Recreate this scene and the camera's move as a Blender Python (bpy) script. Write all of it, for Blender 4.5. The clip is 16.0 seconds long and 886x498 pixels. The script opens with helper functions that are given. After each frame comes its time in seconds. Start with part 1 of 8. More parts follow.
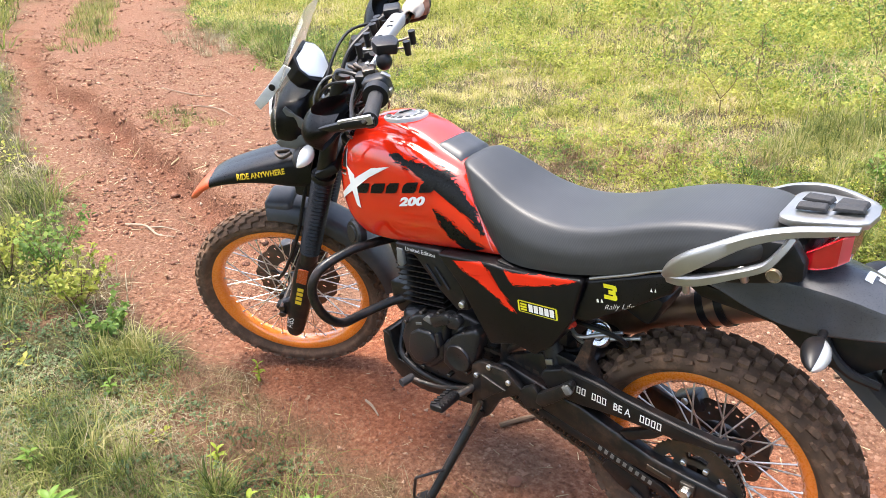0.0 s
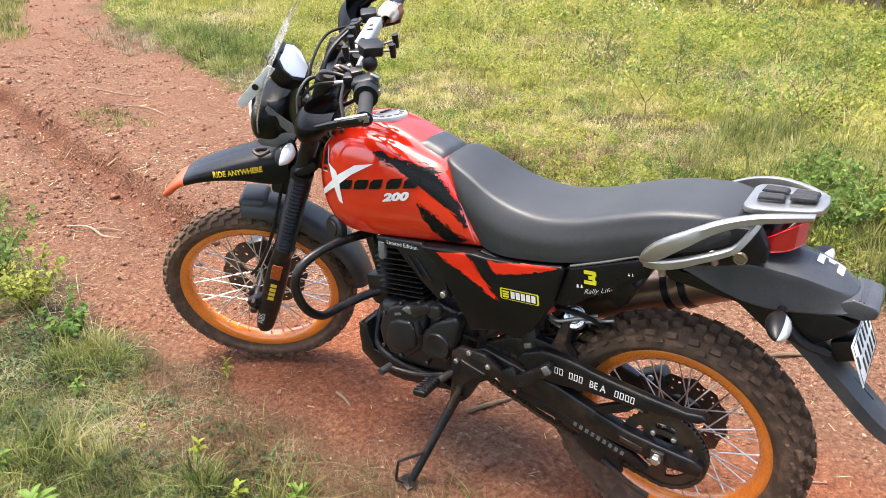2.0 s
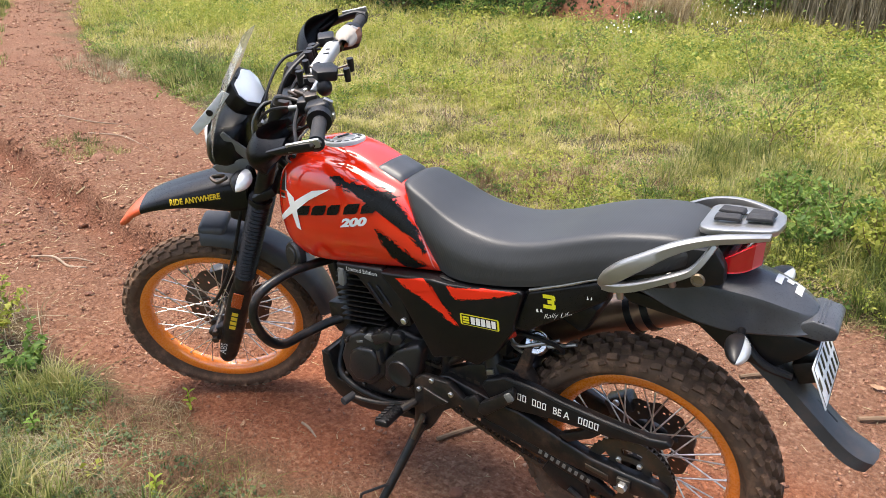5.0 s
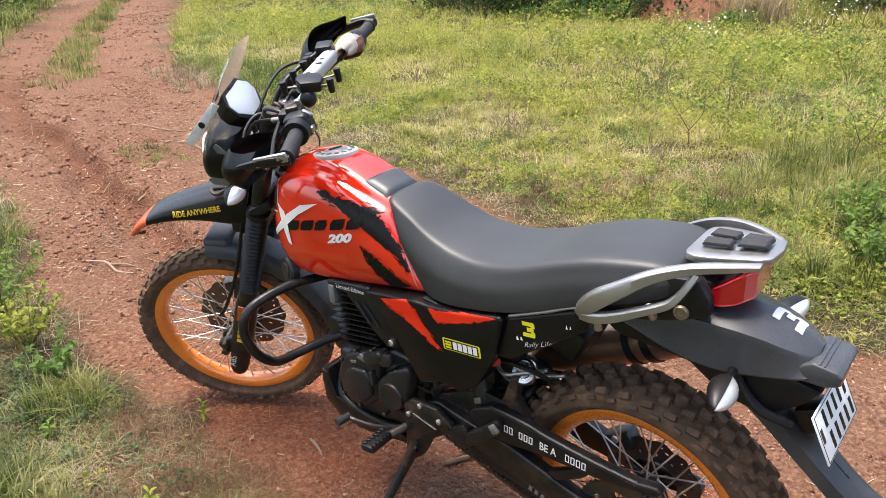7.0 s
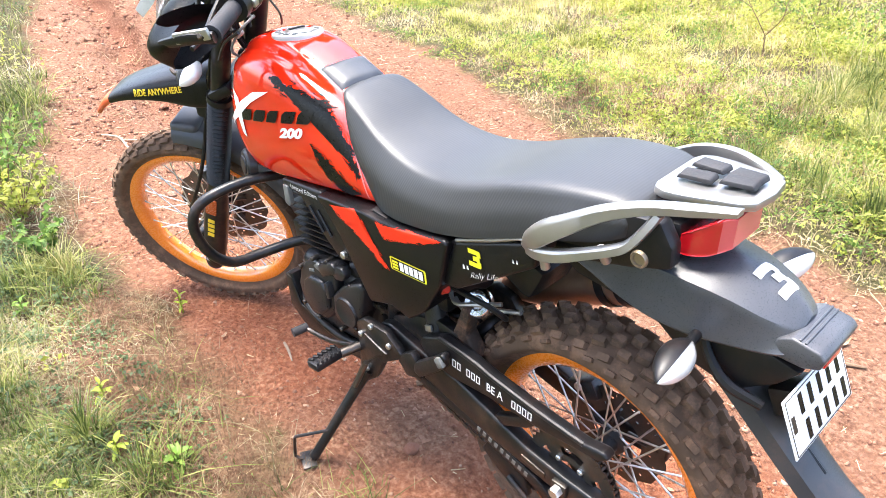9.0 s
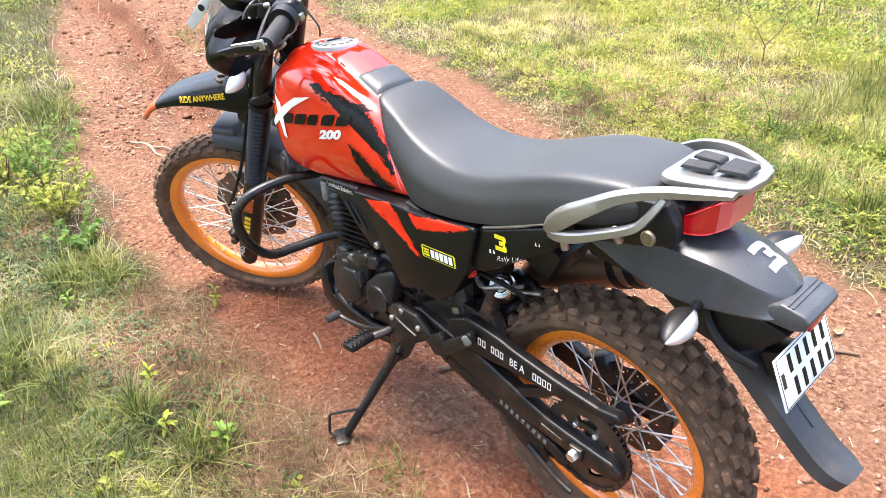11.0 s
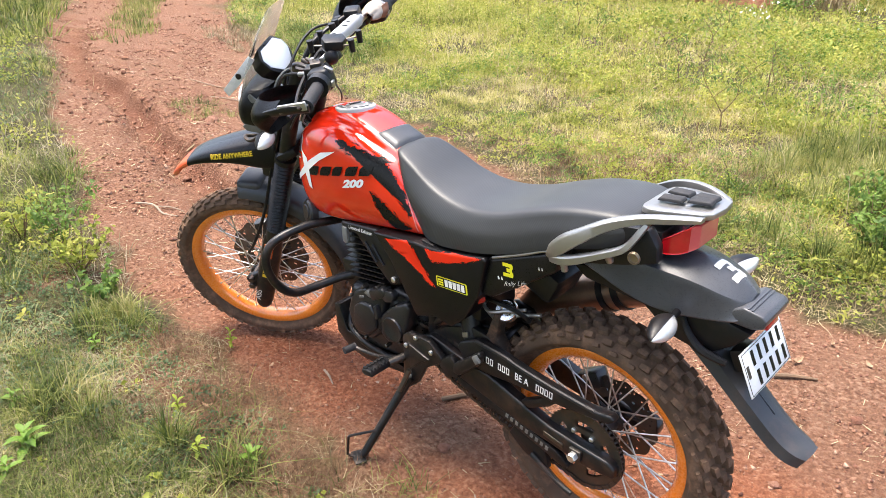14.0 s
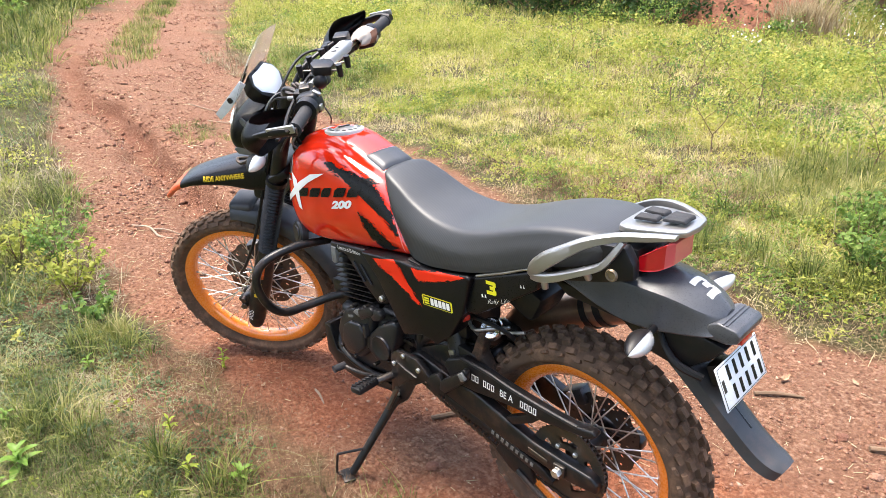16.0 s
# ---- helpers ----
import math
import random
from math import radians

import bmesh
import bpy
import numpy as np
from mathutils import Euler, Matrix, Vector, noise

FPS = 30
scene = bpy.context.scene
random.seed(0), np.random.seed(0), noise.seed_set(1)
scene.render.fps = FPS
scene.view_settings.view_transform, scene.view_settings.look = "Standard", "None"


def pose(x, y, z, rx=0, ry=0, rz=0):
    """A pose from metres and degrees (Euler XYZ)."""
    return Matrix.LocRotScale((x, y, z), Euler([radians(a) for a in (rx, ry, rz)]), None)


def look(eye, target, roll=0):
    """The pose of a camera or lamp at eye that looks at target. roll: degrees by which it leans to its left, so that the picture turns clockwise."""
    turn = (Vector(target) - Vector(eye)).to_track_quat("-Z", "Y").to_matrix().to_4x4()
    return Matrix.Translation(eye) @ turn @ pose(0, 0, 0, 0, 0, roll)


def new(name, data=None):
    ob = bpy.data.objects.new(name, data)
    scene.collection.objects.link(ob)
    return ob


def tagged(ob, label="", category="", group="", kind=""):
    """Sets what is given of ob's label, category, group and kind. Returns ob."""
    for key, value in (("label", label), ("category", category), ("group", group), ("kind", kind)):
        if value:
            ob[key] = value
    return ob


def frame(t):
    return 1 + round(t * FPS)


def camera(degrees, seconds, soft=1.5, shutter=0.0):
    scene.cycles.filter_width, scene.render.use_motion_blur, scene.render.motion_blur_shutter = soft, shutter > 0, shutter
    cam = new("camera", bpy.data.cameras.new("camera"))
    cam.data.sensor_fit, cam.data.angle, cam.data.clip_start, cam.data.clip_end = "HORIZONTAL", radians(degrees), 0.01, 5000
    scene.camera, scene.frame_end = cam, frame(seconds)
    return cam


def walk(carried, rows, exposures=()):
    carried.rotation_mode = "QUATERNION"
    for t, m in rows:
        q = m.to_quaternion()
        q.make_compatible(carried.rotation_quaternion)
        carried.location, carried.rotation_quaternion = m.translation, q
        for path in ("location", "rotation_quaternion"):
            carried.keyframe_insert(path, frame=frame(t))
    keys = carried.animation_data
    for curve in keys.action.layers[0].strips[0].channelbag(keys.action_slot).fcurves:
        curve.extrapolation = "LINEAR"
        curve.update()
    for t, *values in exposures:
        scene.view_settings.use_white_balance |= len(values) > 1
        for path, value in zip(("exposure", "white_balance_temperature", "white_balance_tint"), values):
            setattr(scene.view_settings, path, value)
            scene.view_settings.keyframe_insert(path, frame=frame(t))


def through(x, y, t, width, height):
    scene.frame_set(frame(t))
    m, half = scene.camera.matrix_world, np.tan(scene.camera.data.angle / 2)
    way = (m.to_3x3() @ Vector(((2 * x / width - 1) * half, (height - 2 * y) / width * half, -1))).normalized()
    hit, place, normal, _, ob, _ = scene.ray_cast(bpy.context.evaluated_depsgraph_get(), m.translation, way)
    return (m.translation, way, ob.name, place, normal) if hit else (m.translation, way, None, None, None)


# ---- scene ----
cam = camera(61.0, 16.0, soft=0.7)
PATH = [
    (0, (-0.427, 1.473, 1.536), (0.745, 0.097, 0.679), -1.2),
    (0.5, (-0.401, 1.479, 1.538), (0.763, 0.094, 0.686), -1.0),
    (1, (-0.355, 1.556, 1.541), (0.735, 0.113, 0.686), 0.1),
    (1.5, (-0.357, 1.629, 1.551), (0.672, 0.142, 0.698), 0.7),
    (2, (-0.359, 1.659, 1.558), (0.64, 0.149, 0.707), 1.0),
    (2.5, (-0.36, 1.667, 1.559), (0.613, 0.135, 0.718), 1.2),
    (3, (-0.36, 1.666, 1.558), (0.596, 0.118, 0.728), 1.2),
    (3.5, (-0.36, 1.666, 1.559), (0.583, 0.104, 0.739), 1.2),
    (4, (-0.361, 1.663, 1.564), (0.569, 0.089, 0.753), 0.9),
    (4.2, (-0.362, 1.666, 1.561), (0.567, 0.087, 0.759), 0.9),
    (6.5, (-0.518, 1.364, 1.541), (0.637, -0.067, 0.755), -1.1),
    (7, (-0.54, 1.351, 1.538), (0.641, -0.061, 0.756), -1.5),
    (7.5, (-0.501, 1.303, 1.524), (0.686, -0.088, 0.714), -1.6),
    (8, (-0.404, 1.151, 1.487), (0.73, -0.171, 0.503), -0.4),
    (8.5, (-0.392, 1.058, 1.483), (0.729, -0.246, 0.462), 0.3),
    (9, (-0.57, 1.02, 1.47), (0.66, -0.175, 0.441), 0.4),
    (9.5, (-0.704, 1.002, 1.487), (0.55, -0.167, 0.457), 0.6),
    (10, (-0.688, 1.037, 1.476), (0.585, -0.12, 0.455), -0.0),
    (10.2, (-0.65, 1.065, 1.493), (0.622, -0.085, 0.463), -0.5),
    (12.3, (-0.731, 1.314, 1.518), (0.474, 0.03, 0.568), 2.0),
    (12.5, (-0.784, 1.331, 1.515), (0.42, 0.045, 0.568), 1.9),
    (13, (-0.831, 1.37, 1.54), (0.386, 0.073, 0.624), 1.0),
    (13.5, (-0.783, 1.426, 1.552), (0.453, 0.116, 0.682), 0.9),
    (14, (-0.776, 1.441, 1.558), (0.475, 0.128, 0.715), 0.6),
    (14.5, (-0.786, 1.442, 1.562), (0.478, 0.124, 0.747), 0.4),
    (15, (-0.799, 1.443, 1.564), (0.472, 0.116, 0.773), 0.5),
    (15.5, (-0.814, 1.446, 1.566), (0.456, 0.116, 0.78), 0.4),
    (16, (-0.83, 1.445, 1.566), (0.438, 0.113, 0.778), 0.4),
]
EXPOSURES = [(0, 2.08, 6400, 10), (1.0, 2.33, 6250, 10), (1.5, 2.15, 6350, 10), (2.5, 1.73, 6500, 10), (3.5, 1.59, 6500, 10), (7, 1.61, 6500, 10), (7.5, 1.87, 6450, 10), (8.0, 2.51, 6200, 10), (8.5, 2.76, 6100, 10),
             (9, 2.70, 6200, 10), (10, 2.55, 6300, 10), (12.5, 2.31, 6350, 10), (13, 2.37, 6350, 10), (14, 1.98, 6500, 10), (15, 1.70, 6550, 10), (15.5, 1.83, 6500, 10), (16, 2.06, 6450, 10)]
walk(cam, [(t, look(eye, target, roll)) for t, eye, target, roll in PATH], EXPOSURES)

# ---- light ----
world = bpy.data.worlds.new("sky")
scene.world = world
world.use_nodes = True
wn = world.node_tree.nodes
sky = wn.new("ShaderNodeTexSky")
sky.sky_type = "NISHITA"
sky.sun_disc = False
SUN_ELEVATION, SUN_AZIMUTH = 73.0, 72.0   # degrees; azimuth from +Y towards +X
sky.sun_elevation, sky.sun_rotation = radians(SUN_ELEVATION), radians(SUN_AZIMUTH)
sky.dust_density, sky.ozone_density, sky.air_density = 4.0, 1.0, 1.0
world.node_tree.links.new(sky.outputs[0], wn["Background"].inputs[0])
wn["Background"].inputs[1].default_value = 0.148
sun_data = bpy.data.lights.new("sun", "SUN")
sun_data.energy, sun_data.angle, sun_data.color = 1.65, radians(26), (1.0, 0.94, 0.84)
sun_ob = new("sun", sun_data)
az, el = radians(SUN_AZIMUTH), radians(SUN_ELEVATION)
sun_ob.matrix_world = look((math.sin(az) * math.cos(el) * 30, math.cos(az) * math.cos(el) * 30, math.sin(el) * 30), (0, 0, 0))


# ---- materials ----
def nodes_of(name):
    mat = bpy.data.materials.new(name)
    mat.use_nodes = True
    nt = mat.node_tree
    return mat, nt, nt.nodes["Principled BSDF"]


def mixed(nt, fac, a, b, kind="MIX"):
    m = nt.nodes.new("ShaderNodeMix")
    m.data_type, m.blend_type = "RGBA", kind
    for sock, value in ((m.inputs[0], fac), (m.inputs[6], a), (m.inputs[7], b)):
        if hasattr(value, "node"):
            nt.links.new(value, sock)
        elif isinstance(value, tuple):
            sock.default_value = (*value, 1)[:4]
        else:
            sock.default_value = value
    return m.outputs[2]


def ramp(nt, src, stops):
    r = nt.nodes.new("ShaderNodeValToRGB")
    while len(r.color_ramp.elements) < len(stops):
        r.color_ramp.elements.new(0.5)
    for e, (p, c) in zip(r.color_ramp.elements, stops):
        e.position = p
        e.color = (*c, 1) if isinstance(c, tuple) else (c, c, c, 1)
    nt.links.new(src, r.inputs[0])
    return r.outputs[0]


def noise_of(nt, scale, detail=4.0, rough=0.55, coords="Object", stretch=(1, 1, 1)):
    tc = nt.nodes.new("ShaderNodeTexCoord")
    mp = nt.nodes.new("ShaderNodeMapping")
    mp.inputs["Scale"].default_value = stretch
    n = nt.nodes.new("ShaderNodeTexNoise")
    n.inputs["Scale"].default_value, n.inputs["Detail"].default_value, n.inputs["Roughness"].default_value = scale, detail, rough
    nt.links.new(tc.outputs[coords], mp.inputs[0])
    nt.links.new(mp.outputs[0], n.inputs["Vector"])
    return n.outputs["Fac"]


def bumped(nt, bsdf, height, strength=0.3, distance=0.002):
    b = nt.nodes.new("ShaderNodeBump")
    b.inputs["Strength"].default_value, b.inputs["Distance"].default_value = strength, distance
    nt.links.new(height, b.inputs["Height"])
    nt.links.new(b.outputs[0], bsdf.inputs["Normal"])


def surface(name, base, rough=0.5, metal=0.0, dust=0.15, grain=120.0, bump=0.15, coat=0.0, dust_colour=(0.30, 0.15, 0.09), spread=0.25, spec=0.5):
    """A plain surface with fine grain, blotchy wear and a film of red dust."""
    mat, nt, b = nodes_of(name)
    big = noise_of(nt, 9.0, 5.0)
    fine = noise_of(nt, grain, 3.0)
    dark = tuple(c * (1 - spread) for c in base)
    light = tuple(min(1, c * (1 + spread)) for c in base)
    col = mixed(nt, ramp(nt, big, [(0.3, 0.0), (0.7, 1.0)]), dark, light)
    if dust:
        spots = ramp(nt, noise_of(nt, 22.0, 6.0, 0.7), [(0.48, 0.0), (0.75, 1.0)])
        amount = nt.nodes.new("ShaderNodeMath")
        amount.operation = "MULTIPLY"
        nt.links.new(spots, amount.inputs[0])
        amount.inputs[1].default_value = dust
        col = mixed(nt, amount.outputs[0], col, dust_colour)
    nt.links.new(col, b.inputs["Base Color"])
    r = ramp(nt, fine, [(0.3, max(0.02, rough - 0.08)), (0.7, min(1, rough + 0.08))])
    nt.links.new(r, b.inputs["Roughness"])
    b.inputs["Metallic"].default_value = metal
    b.inputs["Coat Weight"].default_value = coat
    b.inputs["Coat Roughness"].default_value = 0.04
    b.inputs["Specular IOR Level"].default_value = spec
    if bump:
        bumped(nt, b, fine, bump, 0.001)
    return mat


M_RED = surface("red_gloss_paint", (0.66, 0.022, 0.005), 0.5, 0.0, 0.02, 300, 0.0, 1.0, spread=0.05, spec=0.0)
M_RED.node_tree.nodes["Principled BSDF"].inputs["Coat IOR"].default_value = 1.85
M_BLACK = surface("satin_black_plastic", (0.0065, 0.0065, 0.0075), 0.42, 0.0, 0.06, 400, 0.12, spec=0.35)
M_PANEL = surface("gloss_black_panel", (0.004, 0.004, 0.005), 0.33, 0.0, 0.02, 400, 0.03, spec=0.30)
M_TAIL = surface("dark_grey_plastic", (0.054, 0.056, 0.062), 0.32, 0.0, 0.10, 500, 0.15, dust_colour=(0.20, 0.16, 0.14), spec=0.55)
M_ENGINE = surface("black_engine_coat", (0.018, 0.018, 0.020), 0.34, 0.15, 0.06, 250, 0.2, spec=0.5)
M_FRAME = surface("black_frame_paint", (0.007, 0.007, 0.0075), 0.36, 0.0, 0.16, 200, 0.05, spec=0.4)
M_RUBBER = surface("tyre_rubber", (0.102, 0.064, 0.042), 0.9, 0.0, 0.9, 60, 0.5, dust_colour=(0.26, 0.150, 0.092), spec=0.2)
M_RUSTBLACK = surface("dusty_black_steel", (0.030, 0.020, 0.015), 0.6, 0.0, 0.6, 150, 0.2, spec=0.3)
M_GRIP = surface("grip_rubber", (0.030, 0.030, 0.032), 0.7, 0.0, 0.05, 300, 0.4, spec=0.3)
M_ORANGE = surface("orange_rim_paint", (0.93, 0.235, 0.018), 0.28, 0.0, 0.10, 200, 0.03, 1.0, spread=0.12)
M_ORANGE.node_tree.nodes["Principled BSDF"].inputs["Coat IOR"].default_value = 1.8
M_ORANGE.node_tree.nodes["Principled BSDF"].inputs["Coat Roughness"].default_value = 0.15
M_STEEL = surface("polished_steel", (0.70, 0.69, 0.67), 0.38, 1.0, 0.12, 300, 0.05)
M_DARKSTEEL = surface("dark_oily_steel", (0.10, 0.09, 0.08), 0.42, 0.9, 0.35, 200, 0.2)
M_ALU = surface("silver_cast_aluminium", (0.40, 0.39, 0.375), 0.36, 0.85, 0.10, 500, 0.08, spread=0.1)
M_EXHAUST = surface("heat_browned_silencer", (0.33, 0.215, 0.15), 0.36, 0.8, 0.3, 150, 0.1)
M_HUGGER = surface("grey_black_mudguard", (0.046, 0.047, 0.050), 0.45, 0.0, 0.10, 400, 0.1)
M_WHITE = surface("white_sticker", (0.78, 0.77, 0.74), 0.4, 0.0, 0.06, 200, 0.0, spread=0.05)
M_YELLOW = surface("yellow_sticker", (0.72, 0.66, 0.02), 0.4, 0.0, 0.04, 200, 0.0, spread=0.05)
M_GOLD = surface("amber_lettering", (0.80, 0.55, 0.03), 0.4, 0.0, 0.04, 200, 0.0, spread=0.05)
M_INK = surface("black_sticker_film", (0.005, 0.005, 0.005), 0.32, 0.0, 0.01, 200, 0.0, spread=0.1, spec=0.22)
M_REDFILM = surface("red_sticker_film", (0.78, 0.026, 0.006), 0.4, 0.0, 0.03, 200, 0.0, 0.4, spread=0.06, spec=0.3)
M_REFLECTOR = surface("orange_reflector", (0.42, 0.075, 0.015), 0.25, 0.0, 0.1, 200, 0.0, 0.5)
M_PLATE = surface("white_number_plate", (0.86, 0.86, 0.84), 0.35, 0.0, 0.08, 120, 0.0, spread=0.04)
# display glass: the sky's reflection is put into the white base colour
M_SCREEN = surface("sky_white_display_glass", (0.86, 0.87, 0.88), 0.12, 0.0, 0.0, 100, 0.0, 1.0, spread=0.04)
M_BARPAD = surface("silver_bar_pad", (0.42, 0.42, 0.41), 0.45, 0.1, 0.05, 200, 0.1, spread=0.1)
M_CLOTH = surface("white_cloth", (0.38, 0.33, 0.28), 0.9, 0.0, 0.0, 90, 0.5, spread=0.15)
M_LEATHER = surface("brown_cloth", (0.20, 0.09, 0.05), 0.8, 0.0, 0.0, 90, 0.4)
M_SPRING = surface("red_spring_paint", (0.62, 0.04, 0.02), 0.4, 0.0, 0.2, 200, 0.05)
M_BRACKET = surface("grey_plastic_bracket", (0.16, 0.16, 0.15), 0.45, 0.1, 0.1, 300, 0.1)
M_PINK = surface("pale_red_edge", (0.62, 0.16, 0.15), 0.35, 0.0, 0.05, 200, 0.0, 0.4, spread=0.1)
M_CHROME = surface("chrome", (0.8, 0.8, 0.8), 0.12, 1.0, 0.04, 200, 0.0, spread=0.05)
M_TAILRED = surface("red_tail_lens", (0.50, 0.008, 0.014), 0.12, 0.0, 0.03, 200, 0.0, 1.0, spread=0.15)
# lamp's rear end: a reflection painted in as a paler red
M_LAMPEND = surface("lamp_end_reflection", (0.60, 0.085, 0.095), 0.12, 0.0, 0.03, 200, 0.0, 1.0, spread=0.15)
M_PAD = surface("grey_rubber_pad", (0.040, 0.042, 0.046), 0.38, 0.0, 0.02, 400, 0.1)
M_TIP = surface("orange_red_plastic", (0.52, 0.075, 0.022), 0.4, 0.0, 0.5, 200, 0.0, 0.2, dust_colour=(0.05, 0.03, 0.025), spread=0.4)
M_FLAP = surface("worn_grey_plastic", (0.036, 0.037, 0.040), 0.45, 0.0, 0.10, 400, 0.1)
M_CLEAR = surface("pale_hazed_plastic", (0.74, 0.74, 0.72), 0.3, 0.0, 0.1, 60, 0.1, 0.5, spread=0.15)
M_BRASS = surface("dull_brass", (0.30, 0.235, 0.16), 0.42, 0.6, 0.2, 200, 0.1)
M_RING = surface("pale_ring_sticker", (0.46, 0.46, 0.45), 0.35, 0.0, 0.05, 200, 0.0, spread=0.08)
M_LENS = surface("clear_indicator_lens", (0.72, 0.72, 0.70), 0.12, 0.3, 0.03, 160, 0.5, 0.8, spread=0.35)

# seat vinyl with fine moulded ribs on its front half
M_SEAT, nt, b = nodes_of("grey_seat_vinyl")
tc = nt.nodes.new("ShaderNodeTexCoord")
mp = nt.nodes.new("ShaderNodeMapping")
mp.inputs["Rotation"].default_value = (0, radians(20), 0)
wv = nt.nodes.new("ShaderNodeTexWave")
wv.bands_direction = "X"
wv.inputs["Scale"].default_value, wv.inputs["Distortion"].default_value, wv.inputs["Detail"].default_value = 62.0, 1.6, 0.5
wv.inputs["Detail Scale"].default_value = 0.12
nt.links.new(tc.outputs["Object"], mp.inputs[0])
nt.links.new(mp.outputs[0], wv.inputs["Vector"])
grain = noise_of(nt, 420.0, 2.0)
col = mixed(nt, ramp(nt, noise_of(nt, 5.0, 5.0), [(0.3, 0.0), (0.7, 1.0)]), (0.028, 0.029, 0.031), (0.042, 0.043, 0.045))
nt.links.new(col, b.inputs["Base Color"])
b.inputs["Roughness"].default_value = 0.46
hsum = nt.nodes.new("ShaderNodeMath")
hsum.operation = "MULTIPLY_ADD"
nt.links.new(grain, hsum.inputs[0])
hsum.inputs[1].default_value = 0.5
nt.links.new(wv.outputs["Fac"], hsum.inputs[2])
bumped(nt, b, hsum.outputs[0], 0.11, 0.0012)

# tinted, scratched windscreen
M_GLASS, nt, b = nodes_of("smoked_clear_screen")
b.inputs["Base Color"].default_value = (0.80, 0.79, 0.74, 1)
b.inputs["Transmission Weight"].default_value = 0.86
b.inputs["IOR"].default_value = 1.12
nt.links.new(ramp(nt, noise_of(nt, 14.0, 6.0, 0.7), [(0.35, 0.03), (0.7, 0.14)]), b.inputs["Roughness"])


# ---- mesh tools ----
def part(name, bm, mat, parent, label="", m=None, sharp=38.0):
    """Links a bmesh as one mesh object under a thing or a part."""
    if m is not None:
        bmesh.ops.transform(bm, matrix=m, verts=bm.verts)
    bmesh.ops.recalc_face_normals(bm, faces=bm.faces)
    for f in bm.faces:
        f.smooth = True
    for e in bm.edges:
        if len(e.link_faces) == 2 and e.calc_face_angle(0) > radians(sharp):
            e.smooth = False
    me = bpy.data.meshes.new(name)
    bm.to_mesh(me)
    bm.free()
    me.materials.append(mat)
    ob = new(name, me)
    ob.parent = parent
    if label:
        tagged(ob, label)
    return ob


def glide(pts, n):
    """n points of a smooth curve through pts (tuples of any length)."""
    p = np.array(pts, float)
    k = len(p)
    out = []
    for s in np.linspace(0, k - 1, n):
        i = min(int(s), k - 2)
        t = s - i
        p0, p1, p2, p3 = p[max(i - 1, 0)], p[i], p[i + 1], p[min(i + 2, k - 1)]
        out.append(0.5 * (2 * p1 + (p2 - p0) * t + (2 * p0 - 5 * p1 + 4 * p2 - p3) * t * t + (3 * p1 - p0 - 3 * p2 + p3) * t ** 3))
    return np.array(out)


def loft(rings, caps=True, closed=True, bm=None):
    bm = bm or bmesh.new()
    rows = [[bm.verts.new(tuple(p)) for p in ring] for ring in rings]
    n = len(rows[0])
    for a, b in zip(rows, rows[1:]):
        for i in range(n if closed else n - 1):
            j = (i + 1) % n
            bm.faces.new((a[i], a[j], b[j], b[i]))
    if caps and closed:
        bm.faces.new(rows[0][::-1])
        bm.faces.new(rows[-1])
    return bm


def tube(path, r, n=None, seg=10, bm=None, flat=1.0):
    """A tube along a smooth path; r may be a list, one radius a point of the path."""
    n = n or max(2, 6 * (len(path) - 1))
    rr = r if isinstance(r, (list, tuple)) else [r] * len(path)
    pts = glide([(*p, q) for p, q in zip(path, rr)], n)
    rings, side = [], None
    for i in range(n):
        d = Vector(pts[min(i + 1, n - 1)][:3] - pts[max(i - 1, 0)][:3]).normalized()
        if side is None:
            side = d.orthogonal().normalized()
        side = (side - d * side.dot(d)).normalized()
        up = d.cross(side)
        c = Vector(pts[i][:3])
        rings.append([c + (side * math.cos(a) + up * math.sin(a) * flat) * pts[i][3] for a in (2 * math.pi * k / seg for k in range(seg))])
    return loft(rings, bm=bm)


def rod(p, q, r, seg=12, r2=None, bm=None):
    return tube([p, q], [r, r if r2 is None else r2], 2, seg, bm)


def lathe(profile, seg=64, arc=(0, 360), bm=None):
    """Turns (radius, height) points about the Y axis; closed profile loops are given with the first point last."""
    bm = bm or bmesh.new()
    full = arc[1] - arc[0] >= 360
    count = seg if full else seg + 1
    rows = []
    for k in range(count):
        a = radians(arc[0] + (arc[1] - arc[0]) * k / seg)
        rows.append([bm.verts.new((r * math.cos(a), h, r * math.sin(a))) for r, h in profile])
    for k in range(seg):
        a, b = rows[k], rows[(k + 1) % count]
        for i in range(len(profile) - 1):
            bm.faces.new((a[i], a[i + 1], b[i + 1], b[i]))
    bmesh.ops.remove_doubles(bm, verts=bm.verts, dist=1e-6)
    return bm


def plate(poly, y0, y1, bevel=0.004, seg=2, bm=None):
    """A side-view outline of (x, z) points, extruded from y0 to y1, with rounded edges."""
    own = bmesh.new()
    a = [own.verts.new((x, y0, z)) for x, z in poly]
    c = [own.verts.new((x, y1, z)) for x, z in poly]
    own.faces.new(a)
    own.faces.new(c[::-1])
    n = len(poly)
    for i in range(n):
        j = (i + 1) % n
        own.faces.new((a[j], a[i], c[i], c[j]))
    bmesh.ops.recalc_face_normals(own, faces=own.faces)
    if bevel:
        bmesh.ops.bevel(own, geom=own.edges[:], offset=bevel, segments=seg, profile=0.5, affect="EDGES", clamp_overlap=True)
    bmesh.ops.triangulate(own, faces=[f for f in own.faces if len(f.verts) > 4])
    return joined(bm, own)


